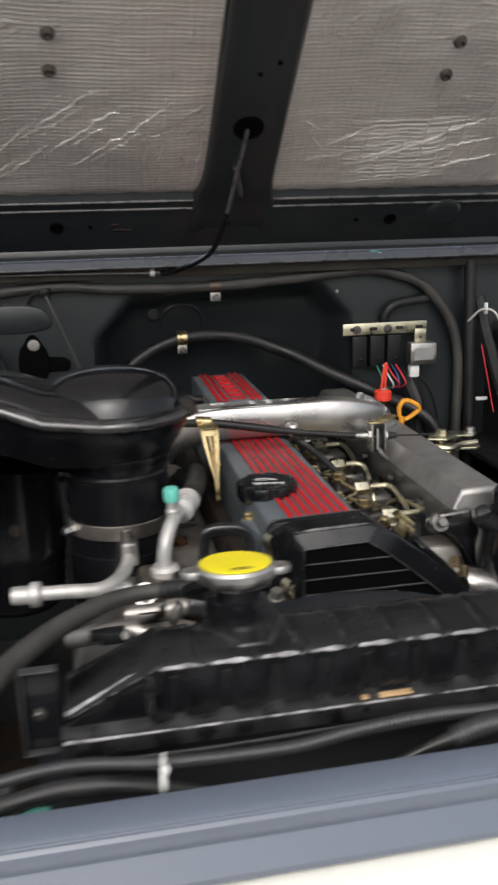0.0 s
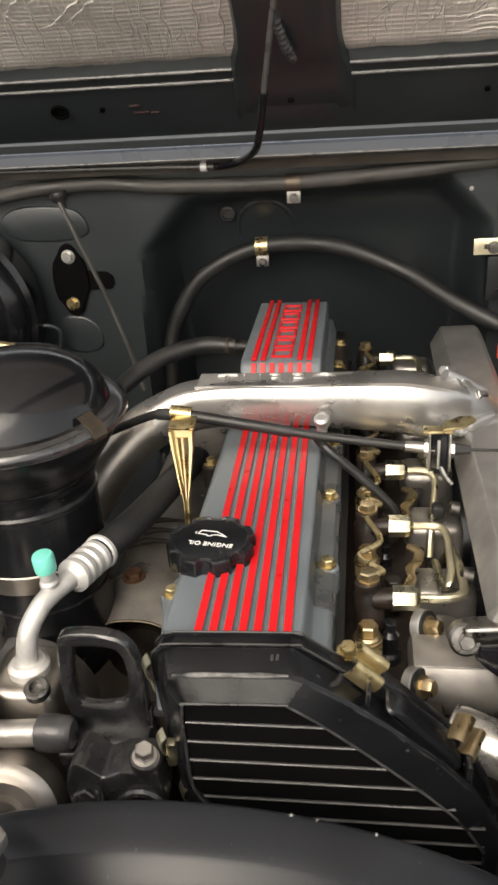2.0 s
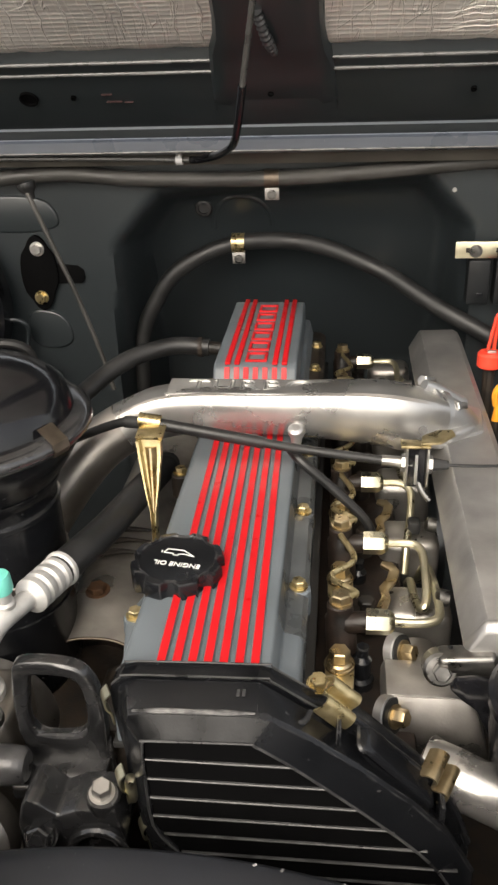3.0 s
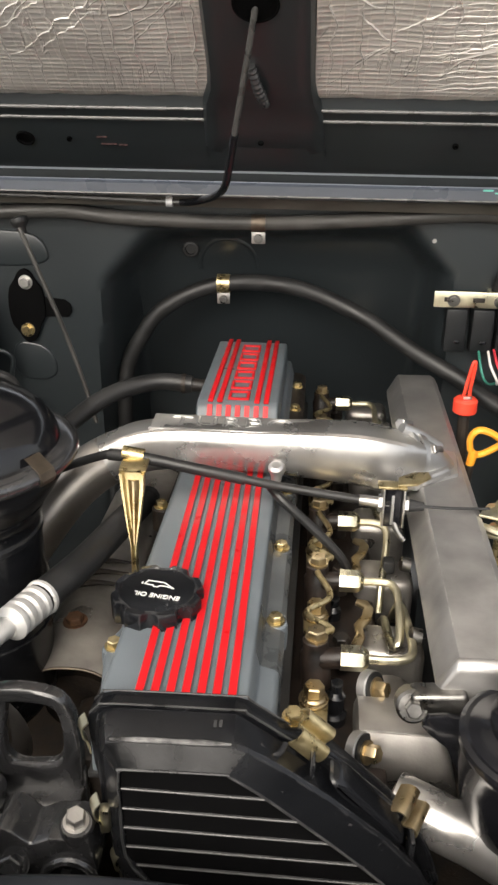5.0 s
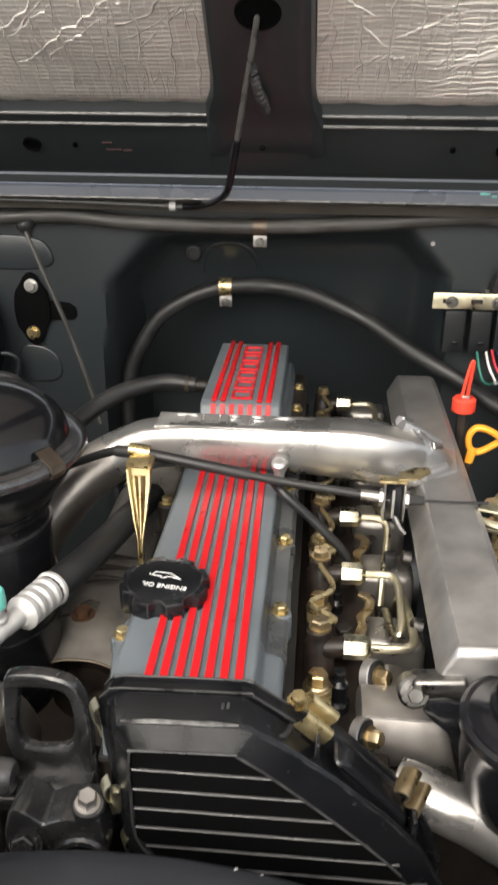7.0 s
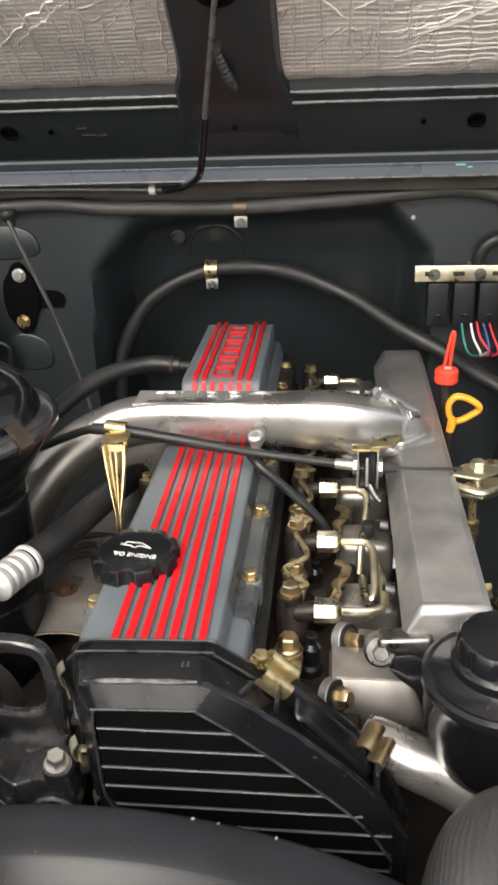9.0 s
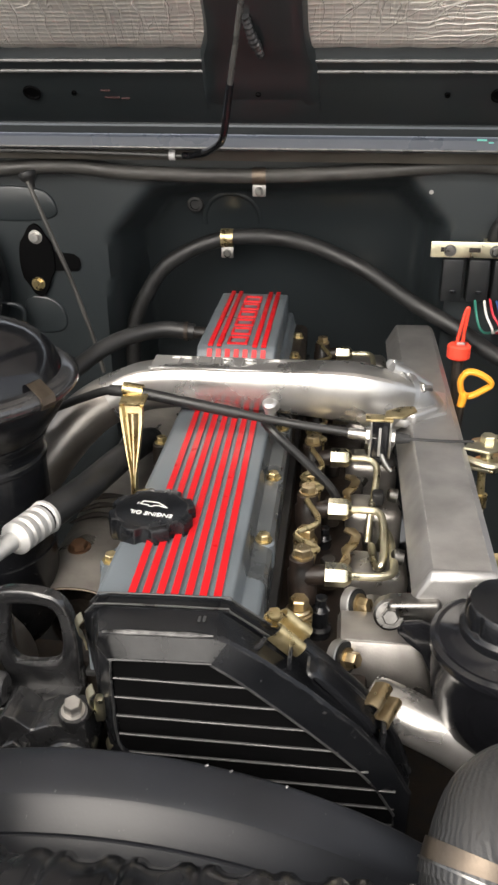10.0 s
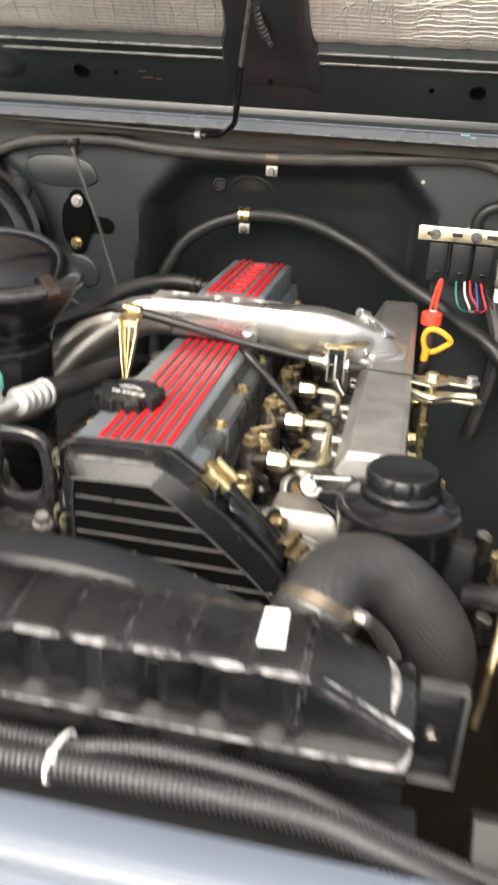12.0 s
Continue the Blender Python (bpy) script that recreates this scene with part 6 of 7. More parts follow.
def suction_pipe():
    t = thing("suction_pipe", (-0.129, 0.042, 1.0), "bare aluminium suction pipe with a teal service cap", "pipe")
    part("tube", tube([(-0.126, 0.042, 0.985), (-0.126, 0.042, 1.010), (-0.123, 0.047, 1.030), (-0.115, 0.062, 1.044), (-0.106, 0.080, 1.047), (-0.100, 0.097, 1.046)], 0.0078, 16), ALU_TUBE, t)
    part("base_nut", lathe([(0.0140, 0), (0.0158, 0.003), (0.0158, 0.013), (0.0125, 0.0165)], along((-0.126, 0.042, 0.990)), 24), ALU_TUBE, t)
    part("valve_stem", lathe([(0.0075, 0), (0.0075, 0.008), (0.0060, 0.010), (0.006, 0.02)], along((-0.1115, 0.074, 1.048), (-0.05, -0.05, 1)), 16), ALU_TUBE, t)
    part("service_cap", lathe([(0.0080, 0), (0.0084, 0.002), (0.0084, 0.0125), (0.0074, 0.0145), (0.003, 0.0148)], along((-0.1121, 0.0733, 1.0665), (-0.05, -0.05, 1)), 20), TEAL, t, "teal plastic cap")
    way = Vector((0.30, 1.0, -0.06)).normalized()
    c = Vector((-0.1015, 0.092, 1.0465))
    prof = []
    for k in range(4):
        z = 0.0098 * k
        prof += [(0.0122, z), (0.0142, z + 0.002), (0.0142, z + 0.006), (0.0122, z + 0.008)]
    part("crimp_sleeve", lathe([(0.009, -0.003)] + prof + [(0.0150, 0.040), (0.0152, 0.043), (0.013, 0.044)], along(c, way), 24), ALU_TUBE, t, "ribbed crimp sleeve")
    e = c + way * 0.046
    part("hose", tube([e - way * 0.01, e + way * 0.02, (-0.072, 0.20, 1.038), (-0.061, 0.27, 1.030), (-0.058, 0.34, 1.012), (-0.065, 0.42, 0.98), (-0.09, 0.50, 0.93)], 0.0135, 16), RUBBER, t, "black rubber hose")
    d = thing("discharge_pipe", (-0.2, 0.0, 1.0), "bare aluminium discharge pipe with a threaded fitting", "pipe")
    part("tube", tube([(-0.258, -0.010, 1.012), (-0.225, -0.012, 1.012), (-0.195, -0.010, 1.010), (-0.178, 0.010, 1.008), (-0.168, 0.035, 1.008), (-0.163, 0.055, 1.012)], 0.0072, 14), ALU_TUBE, d)
    part("fitting", merged(lathe([(0.010, 0), (0.0125, 0.002), (0.0125, 0.010), (0.009, 0.012), (0.0095, 0.02), (0.0088, 0.028)], along((-0.250, -0.0115, 1.012), (-1, 0.08, 0)), 20)), ALU_TUBE, d)
    part("block", box((-0.161, 0.063, 1.016), (0.018, 0.02, 0.028), 0.004), ROUGH_CAST, d)
    part("stub", lathe([(0.006, 0), (0.006, 0.012), (0.0035, 0.014)], along((-0.163, 0.062, 1.030)), 12), ROUGH_CAST, d)


suction_pipe()


def air_cleaner():
    c = Vector((-0.166, 0.180, 0.0))
    t = thing("air_cleaner", (-0.168, 0.18, 0.90), "black painted canister air cleaner with a domed lid", "air cleaner")
    m = Matrix.Translation(c)
    part("canister", lathe([(0.050, 0.93), (0.056, 0.94), (0.058, 0.965), (0.0605, 0.968), (0.0605, 1.072), (0.0622, 1.074), (0.0622, 1.078), (0.0605, 1.080), (0.0605, 1.088), (0.063, 1.092), (0.066, 1.100)], m, 48), PLASTIC, t)
    part("band", lathe([(0.0615, 1.007), (0.0628, 1.008), (0.0628, 1.024), (0.0615, 1.025)], m, 48, False), DULL_PIPE, t, "grimy steel clamp band")
    bolt(t, (-0.221, 0.150, 1.016), (-0.8, -0.6, 0), 0.006, 0.012, ZINC)
    part("bowl", lathe([(0.03, 0.885), (0.05, 0.892), (0.060, 0.91), (0.062, 0.985)], m, 40), PLASTIC, t)
    # lid and inlet snorkel are one pressing: round at one end, a tapering duct at the other
    def outline(r, z):
        ring = [(c.x + r * math.cos(radians(a)), c.y + r * math.sin(radians(a)), z) for a in range(-100, 101, 8)]
        w = r * 0.60
        duct = [(-0.24, 0.97, 0.010), (-0.28, 0.86, 0.024), (-0.33, 0.74, 0.034), (-0.38, 0.68, 0.026), (-0.44, 0.64, 0.002), (-0.52, 0.60, -0.04)]
        back = [(x, c.y - 0.012 + w * k / 0.60, z + dz) for x, k, dz in duct]
        front = [(x, c.y - 0.012 - w * k / 0.60, z + dz) for x, k, dz in reversed(duct)]
        return ring + back + front
    lid = part("lid", loft([outline(r, z) for r, z in ((0.060, 1.093), (0.068, 1.104), (0.078, 1.118), (0.0860, 1.132), (0.0890, 1.144))]), PLASTIC, t, "", 40)
    part("seam_flange", loft([outline(r, z) for r, z in ((0.0890, 1.1400), (0.0940, 1.1415), (0.0972, 1.1450), (0.0968, 1.1500), (0.0930, 1.1535), (0.086, 1.1555))]), SEAM, lid, "rolled seam edge", 50)
    part("dome", loft([outline(r, z) for r, z in ((0.0880, 1.152), (0.0830, 1.1545), (0.0800, 1.1580), (0.0740, 1.1640), (0.0640, 1.1680), (0.040, 1.1700), (0.012, 1.1705))]), GLOSS, lid, "pressed duct top", 50)
    part("dome", lathe([(0.0835, 1.1540), (0.0822, 1.1580), (0.0790, 1.1670), (0.0735, 1.1755), (0.0650, 1.1830), (0.0540, 1.1887), (0.0410, 1.1928), (0.0270, 1.1952), (0.0130, 1.1964), (0.0010, 1.1967)], m, 64), GLOSS, lid, "shallow dome", 50)
    for a in (-25,):
        ca, sa = math.cos(radians(a)), math.sin(radians(a))
        way = Vector((ca, sa, 0))
        side = Vector((-sa, ca, 0))
        pts = [c + way * r + Vector((0, 0, z)) for r, z in ((0.0962, 1.1425), (0.0985, 1.147), (0.0968, 1.1530), (0.0900, 1.1575), (0.0835, 1.1620))]
        rings = [[p - side * 0.0075 - way * 0.0008, p + side * 0.0075 - way * 0.0008, p + side * 0.0075 + way * 0.0008, p - side * 0.0075 + way * 0.0008] for p in pts]
        part("latch", loft(rings), CLAMP_STEEL, lid, "dull steel spring latch")


air_cleaner()


def washer_bottle():
    t = thing("dark_reservoir", (-0.305, 0.31, 0.90), "black round canister with a stepped ribbed lid", "canister")
    m = Matrix.Translation((-0.305, 0.31, 0))
    part("body", lathe([(0.055, 0.86), (0.064, 0.87), (0.066, 0.93), (0.0675, 0.934), (0.0675, 0.945), (0.066, 0.949), (0.066, 1.070), (0.069, 1.076)], m, 40), PLASTIC, t)
    part("lid", lathe([(0.072, 1.074), (0.0775, 1.078), (0.0775, 1.088), (0.072, 1.093), (0.066, 1.094), (0.060, 1.100), (0.035, 1.106), (0.01, 1.107)], m, 40), GLOSS, t)
    bolt(t, (-0.295, 0.243, 0.985), (0, -1, 0.1), 0.006, 0.004, IRON)


washer_bottle()

# ---- dipsticks, lever, reservoir on the other side ----


def dipsticks():
    t = thing("oil_dipstick", (0.30, 0.46, 0.95), "orange plastic ring handle of a dipstick", "dipstick")
    c = Vector((0.303, 0.45, 1.050))
    ring = [(-0.012, -0.006), (-0.014, 0.008), (-0.008, 0.019), (0.004, 0.018), (0.017, 0.010), (0.020, 0.003), (0.012, -0.004), (0.002, -0.011), (-0.006, -0.012), (-0.012, -0.006)]
    part("handle", tube([(c.x + u, c.y - 0.004 * v / 0.02, c.z + v) for u, v in ring], 0.0036, 10, 4, 1.3), ORANGE, t)
    part("stem", tube([(c.x - 0.008, c.y, c.z - 0.008), (c.x - 0.011, c.y, c.z - 0.026)], [0.0055, 0.0045], 10, 2), ORANGE, t)
    part("tube", tube([(c.x - 0.011, c.y, c.z - 0.024), (c.x - 0.012, c.y, c.z - 0.06), (c.x - 0.01, c.y + 0.01, c.z - 0.14)], 0.005, 10), IRON, t)
    r = thing("transmission_dipstick", (0.298, 0.549, 0.95), "red-orange capped dipstick with a plastic loop", "dipstick")
    d = Vector((0.298, 0.549, 1.048))
    part("cap", lathe([(0.0125, 0), (0.0145, 0.002), (0.0145, 0.016), (0.012, 0.0185), (0.004, 0.019)], Matrix.Translation(d), 18), RED_PLASTIC, r, "", 30)
    part("loop", tube([(d.x - 0.0035, d.y, d.z + 0.018), (d.x - 0.0012, d.y, d.z + 0.034), (d.x + 0.0035, d.y + 0.002, d.z + 0.060), (d.x + 0.0068, d.y + 0.002, d.z + 0.061), (d.x + 0.0042, d.y, d.z + 0.034), (d.x + 0.0035, d.y, d.z + 0.018)], 0.0022, 8), RED_PLASTIC, r)
    part("stop", box((d.x + 0.001, d.y - 0.004, d.z + 0.020), (0.010, 0.004, 0.004), 0.0008), ZINC, r)
    part("tube", tube([(d.x, d.y, d.z + 0.002), (d.x + 0.002, d.y, d.z - 0.06), (d.x + 0.01, d.y + 0.02, d.z - 0.15)], 0.007, 10), IRON, r)


dipsticks()


def throttle_lever():
    t = thing("throttle_lever", (0.315, 0.32, 1.02), "yellow zinc-plated throttle lever and rod", "lever")
    plate = [(0.276, 0.300), (0.288, 0.322), (0.318, 0.335), (0.345, 0.326), (0.356, 0.312), (0.346, 0.302), (0.322, 0.306), (0.300, 0.290)]
    part("upper_plate", prism(plate, "z", 1.044, 1.047, 0.001), PALE_GOLD, t)
    part("lower_plate", prism([(x + 0.004, y - 0.006) for x, y in plate], "z", 1.026, 1.030, 0.001), PALE_GOLD, t)
    part("rolled_rim", tube([(0.280, 0.296, 1.036), (0.302, 0.284, 1.035), (0.326, 0.298, 1.035), (0.352, 0.302, 1.036)], 0.004, 8), PALE_GOLD, t)
    part("pivot", merged(hexagon(0.008, 0.007, along((0.302, 0.315, 1.047))), lathe([(0.006, 0), (0.006, 0.03)], along((0.302, 0.315, 1.018)), 12)), PALE_GOLD, t)
    part("rod", tube([(0.296, 0.300, 1.035), (0.297, 0.295, 1.00), (0.299, 0.29, 0.95), (0.30, 0.28, 0.90)], 0.004, 8), GOLD, t)
    part("joint", lathe([(0.006, 0), (0.006, 0.014)], along((0.298, 0.293, 0.985)), 12), GOLD, t)
    bolt(t, (0.346, 0.312, 1.047), (0, 0, 1), 0.007, 0.007, ZINC)
    p = thing("injection_pump", (0.32, 0.2, 0.85), "dark injection pump with plated fittings below the manifold", "pump")
    part("body", box((0.32, 0.18, 0.86), (0.07, 0.20, 0.12), 0.012), IRON, p)
    part("bracket", tube([(0.284, 0.14, 1.0), (0.305, 0.135, 1.002), (0.312, 0.13, 0.985), (0.314, 0.128, 0.95)], 0.003, 8), ZINC, p)
    for k in range(4):
        y = 0.10 + 0.05 * k
        part("union", merged(hexagon(0.009, 0.014, along((0.325, y, 0.92))), lathe([(0.006, 0), (0.006, 0.02)], along((0.325, y, 0.93)), 10)), GOLD, p)


throttle_lever()


def steering_reservoir():
    c = Vector((0.279, 0.038, -0.006))
    t = thing("steering_reservoir", (c.x, c.y, 0.90), "black power steering reservoir with a ribbed cap", "reservoir")
    m = Matrix.Translation(c)
    part("body", lathe([(0.006, 0.936), (0.024, 0.939), (0.037, 0.949), (0.0455, 0.962), (0.0490, 0.978), (0.0515, 1.000), (0.0522, 1.018), (0.0538, 1.0215), (0.0550, 1.0255), (0.0542, 1.0295), (0.0510, 1.0315), (0.048, 1.0305), (0.042, 1.0325), (0.037, 1.035), (0.033, 1.038)], m, 56), GLOSS, t)
    n = 96
    def ring(r, z, lobe):
        return [(c.x + (r - lobe * max(0.0, math.cos(10 * a)) ** 4) * math.cos(a), c.y + (r - lobe * max(0.0, math.cos(10 * a)) ** 4) * math.sin(a), z - 0.006) for a in (2 * math.pi * i / n for i in range(n))]
    part("cap", loft([ring(0.0345, 1.036, 0), ring(0.0350, 1.044, 0), ring(0.0335, 1.046, 0), ring(0.0325, 1.047, 0.0018), ring(0.0318, 1.059, 0.0018), ring(0.0295, 1.062, 0.001), ring(0.024, 1.0625, 0), ring(0.004, 1.063, 0)]), PLASTIC, t, "ribbed black cap", 35)
    part("bracket", box((0.335, 0.045, 0.965), (0.03, 0.02, 0.05), 0.003), DIM, t)
    s = thing("hose_fittings", (0.36, 0.02, 0.95), "plated hose fittings and clips beside the reservoir", "fittings")
    for k, (x, y, z) in enumerate(((0.352, 0.035, 1.0), (0.366, 0.03, 0.985), (0.356, -0.02, 0.955), (0.372, -0.03, 0.94))):
        part("union", merged(hexagon(0.0065, 0.008, along((x, y, z), (0.1, -0.3, 1))), lathe([(0.0045, 0), (0.0045, 0.03)], along((x, y, z - 0.02), (0.1, -0.3, 1)), 10)), (STEEL, TARNISHED)[k % 2], s)
    part("pipe", tube([(0.368, 0.03, 0.99), (0.372, -0.02, 0.965), (0.366, -0.05, 0.93), (0.36, -0.06, 0.88)], 0.0038, 10), TARNISHED, s)
    part("hose", tube([(0.345, 0.0, 0.965), (0.375, -0.02, 0.975), (0.40, -0.05, 0.95), (0.41, -0.08, 0.88)], 0.011, 12), RUBBER, s, "black hose")


steering_reservoir()

# ---- radiator, shroud and upper hose ----
TANK_Y0, TANK_Y1, TANK_Z = -0.240, -0.128, 1.053


def radiator():
    t = thing("radiator", (0.04, -0.2, 0.7), "black radiator with a ribbed plastic top tank", "radiator")
    # tank: one moulding, fluted along its length, dropping at both ends
    def flute(x, phase, edge=0.80, slope=0.30):
        """1 on a rounded rib, 0 in the hollow between two."""
        if x < -0.163 or x > 0.236:
            return 0.0
        k = abs(((x + phase) / 0.0365 + 0.5) % 1.0 - 0.5) * 2
        k = max(0.0, min(1.0, (edge - k) / slope))
        return k * k * (3 - 2 * k)

    def section(x):
        e = max(0.0, (-0.162 - x) / 0.060, (x - 0.238) / 0.060)
        d = 0.028 * e
        f, u = 0.0050 * flute(x, 0.1253), 0.0026 * flute(x, 0.1435, 0.97, 0.20)
        return [(x, -0.246, 0.990), (x, -0.246, 1.008), (x, -0.2462 - f * 0.3, 1.016), (x, -0.2460 - f, 1.021), (x, -0.2450 - f - 0.003 * e, 1.0445 - d), (x, -0.2498 - 0.002 * e, 1.0492 - d + u * 0.4), (x, -0.2502 - 0.002 * e, 1.0525 - d + u * 0.7), (x, -0.2470, 1.0548 - d + u), (x, -0.236, 1.0566 - d + u), (x, -0.207, 1.0578 - d + u), (x, -0.193 + f * 0.4, 1.0545 - d + u), (x, -0.183 + f * 0.8, 1.0450 - d + u), (x, -0.177 + f * 0.6, 1.020), (x, -0.177, 0.990)]
    xs = [-0.222, -0.2195, -0.212, -0.205, -0.190, -0.175, -0.166] + [-0.164 + 0.0020 * k for k in range(202)] + [0.243, 0.256, 0.270, 0.283, 0.292, 0.2965, 0.298]
    part("tank", loft([section(x) for x in xs]), TANK, t, "", 40)
    x = -0.1405
    while x < 0.225:
        part("scuffed_edge", tube([(x - 0.0145, -0.2492, 1.0535), (x - 0.010, -0.2495, 1.0540), (x - 0.004, -0.2497, 1.0542), (x + 0.004, -0.2496, 1.0541), (x + 0.0100, -0.2496, 1.0540), (x + 0.0140, -0.2490, 1.0534)], [0.0008, 0.0018, 0.0015, 0.0024, 0.0018, 0.0008], 8, 4), SCUFF, t, "white scuffed edge")
        x += 0.0365
    # the foot flange, scalloped up into each hollow; its lit look is in the colour
    def foot(x):
        c = 1 - flute(x, 0.1253)
        return [(x, -0.256, 0.996), (x, -0.2575, 1.0062), (x, -0.2560, 1.0100), (x, -0.2525, 1.0116), (x, -0.2475 - 0.0035 * (1 - c), 1.0122 + 0.0030 * c), (x, -0.2440, 1.0124 + 0.0034 * c), (x, -0.2440, 0.996)]
    part("foot_flange", loft([foot(x) for x in [-0.226, -0.200, -0.180] + [-0.164 + 0.0020 * k for k in range(202)] + [0.260, 0.280, 0.296]]), RUBBED_LIT_PLASTIC, t, "foot flange, greyed for the light on its top", 40)
    # the boss that carries the filler neck
    boss = [(-0.122, -0.240), (-0.110, -0.152), (-0.058, -0.152), (-0.052, -0.240)]
    part("neck_boss", loft([[(-0.085 + (px + 0.085) * k, -0.19 + (py + 0.19) * k, z) for px, py in boss] for k, z in ((1.0, 1.045), (0.97, 1.0585), (0.62, 1.0630), (0.52, 1.0640))]), TANK, t, "", 30)
    part("scuffed_edge", tube([(-0.224, -0.2562, 1.0092), (-0.15, -0.2566, 1.0092), (0.0, -0.2564, 1.0094), (0.16, -0.2566, 1.0092), (0.280, -0.2562, 1.0092), (0.294, -0.2555, 1.0120), (0.298, -0.2500, 1.0200)], [0.0016, 0.0009, 0.0011, 0.0009, 0.0016, 0.0018, 0.0012], 8, 12), SCUFF, t, "scuffed lower edge")
    for s in (-1, 1):
        x0, x1 = (-0.162, -0.221) if s < 0 else (0.238, 0.297)
        part("scuffed_edge", tube([(x0, -0.2425, 1.0530), (x0 + (x1 - x0) * 0.5, -0.2450, 1.0390), (x1, -0.2470, 1.0250)], [0.0022, 0.0026, 0.0030], 10, 6), SCUFF, t, "scuffed sloping edge")
    for foot_at, head_at in (((-0.096, -0.236), (-0.124, -0.206)), ((-0.074, -0.242), (-0.054, -0.202))):
        part("brace", tube([(*foot_at, 1.0590), ((foot_at[0] + head_at[0]) / 2, (foot_at[1] + head_at[1]) / 2, 1.0606), (*head_at, 1.0595)], [0.0022, 0.0030, 0.0022], 8, 4), RUBBED_LIT_PLASTIC, t, "slanting moulded brace")
    part("scuffed_edge", tube([(0.281, -0.192, 1.0335), (0.285, -0.206, 1.0350), (0.2865, -0.220, 1.0345), (0.285, -0.240, 1.0330)], [0.0010, 0.0030, 0.0034, 0.0012], 10, 6), SCUFF, t, "white scuffed end edge")
    part("core", box((0.038, -0.205, 0.765), (0.52, 0.05, 0.46), 0.002), DIM, t)
    part("front_seal", box((0.038, -0.262, 0.960), (0.54, 0.050, 0.012), 0.003), DIM, t, "dark sealing strip")
    part("stain", box((0.020, -0.2525, 1.0120), (0.026, 0.006, 0.0022), 0.0008), TAN, t, "tan sealant dab on the flange")
    part("stain", box((-0.004, -0.2525, 1.0120), (0.006, 0.005, 0.0022), 0.0008), TAN, t, "tan sealant dab on the flange")
    # filler neck
    m = Matrix.Translation((-0.085, -0.172, 0)) 
    part("filler_neck", lathe([(0.024, 1.040), (0.022, 1.060), (0.0180, 1.064), (0.0180, 1.078), (0.027, 1.081), (0.027, 1.084), (0.020, 1.085)], m, 28), TANK, t)
    part("neck_column", box((-0.0855, -0.2150, 1.0580), (0.026, 0.052, 0.014), 0.004, Matrix.Rotation(radians(9), 4, "X"), 3), GLOSS, t, "glossy column in front of the neck")
    part("overflow_spigot", tube([(-0.085, -0.158, 1.072), (-0.10, -0.13, 1.060), (-0.12, -0.11, 1.045)], 0.006, 10), PLASTIC, t)
    for s, x in ((-1, -0.238), (1, 0.3095)):
        fr = part("side_bracket", box((x, -0.247, 1.0335), (0.025, 0.002, 0.064), 0.0005), GLOSS, t, "dark folded side bracket")
        part("top_fold", box((x, -0.2505, 1.0655), (0.025, 0.009, 0.0016), 0.0006), WORN, fr)
        part("side_fold", box((x + 0.0125 * s, -0.2505, 1.0335), (0.0016, 0.009, 0.064), 0.0006), WORN, fr)
        part("foot_fold", box((x, -0.2505, 1.0018), (0.025, 0.009, 0.0016), 0.0006), WORN, fr)
        bolt(fr, (x - 0.002, -0.248, 1.030), (0, -1, 0), 0.0036, 0.003, STEEL)
    part("label", prism([(0.2045, -0.2000), (0.2190, -0.1985), (0.2215, -0.2345), (0.2055, -0.2360)], "z", 1.0604, 1.0611), PAPER, t, "small blank white paper label")
    return t


radiator()


def radiator_cap():
    t = thing("pressure_cap", (-0.085, -0.172, 1.084), "metal pressure cap with a bright yellow round label", "cap")
    m = Matrix.Translation((-0.0855, -0.172, 1.084)) @ pose(0, 0, 0, -6, 0, 0) @ Matrix.Diagonal((0.94, 0.94, 0.94, 1))
    m2 = m @ pose(0, 0, 0, 0, 0, -6)
    part("shell", lathe([(0.0315, -0.002), (0.0335, 0.0), (0.0345, 0.004), (0.0345, 0.0085), (0.0325, 0.0112), (0.025, 0.0118), (0.005, 0.0122)], m, 48), ZINC, t)
    part("label_disc", lathe([(0.0305, 0.0115), (0.0305, 0.0124), (0.02, 0.0133), (0.004, 0.0138)], m, 48), YELLOW, t, "yellow round label")
    ear = [(0.030, -0.010), (0.040, -0.010), (0.0465, -0.005), (0.0465, 0.005), (0.040, 0.010), (0.030, 0.010)]
    for s in (1, -1):
        bm = prism([(u * s, v) for u, v in ear], "z", 0.001, 0.008, 0.0015)
        bm.transform(m2)
        part("ear", bm, ZINC, t)
    mark = merged(box((0.002, -0.0205, 0.0133), (0.012, 0.0012, 0.0006)), box((0.002, -0.0235, 0.0131), (0.010, 0.0010, 0.0006)), box((-0.006, -0.022, 0.0132), (0.002, 0.003, 0.0006)), box((0.010, -0.022, 0.0132), (0.002, 0.003, 0.0006)))
    mark.transform(m)
    part("print", mark, BLACK_PRINT, t, "small black printed bars")


radiator_cap()


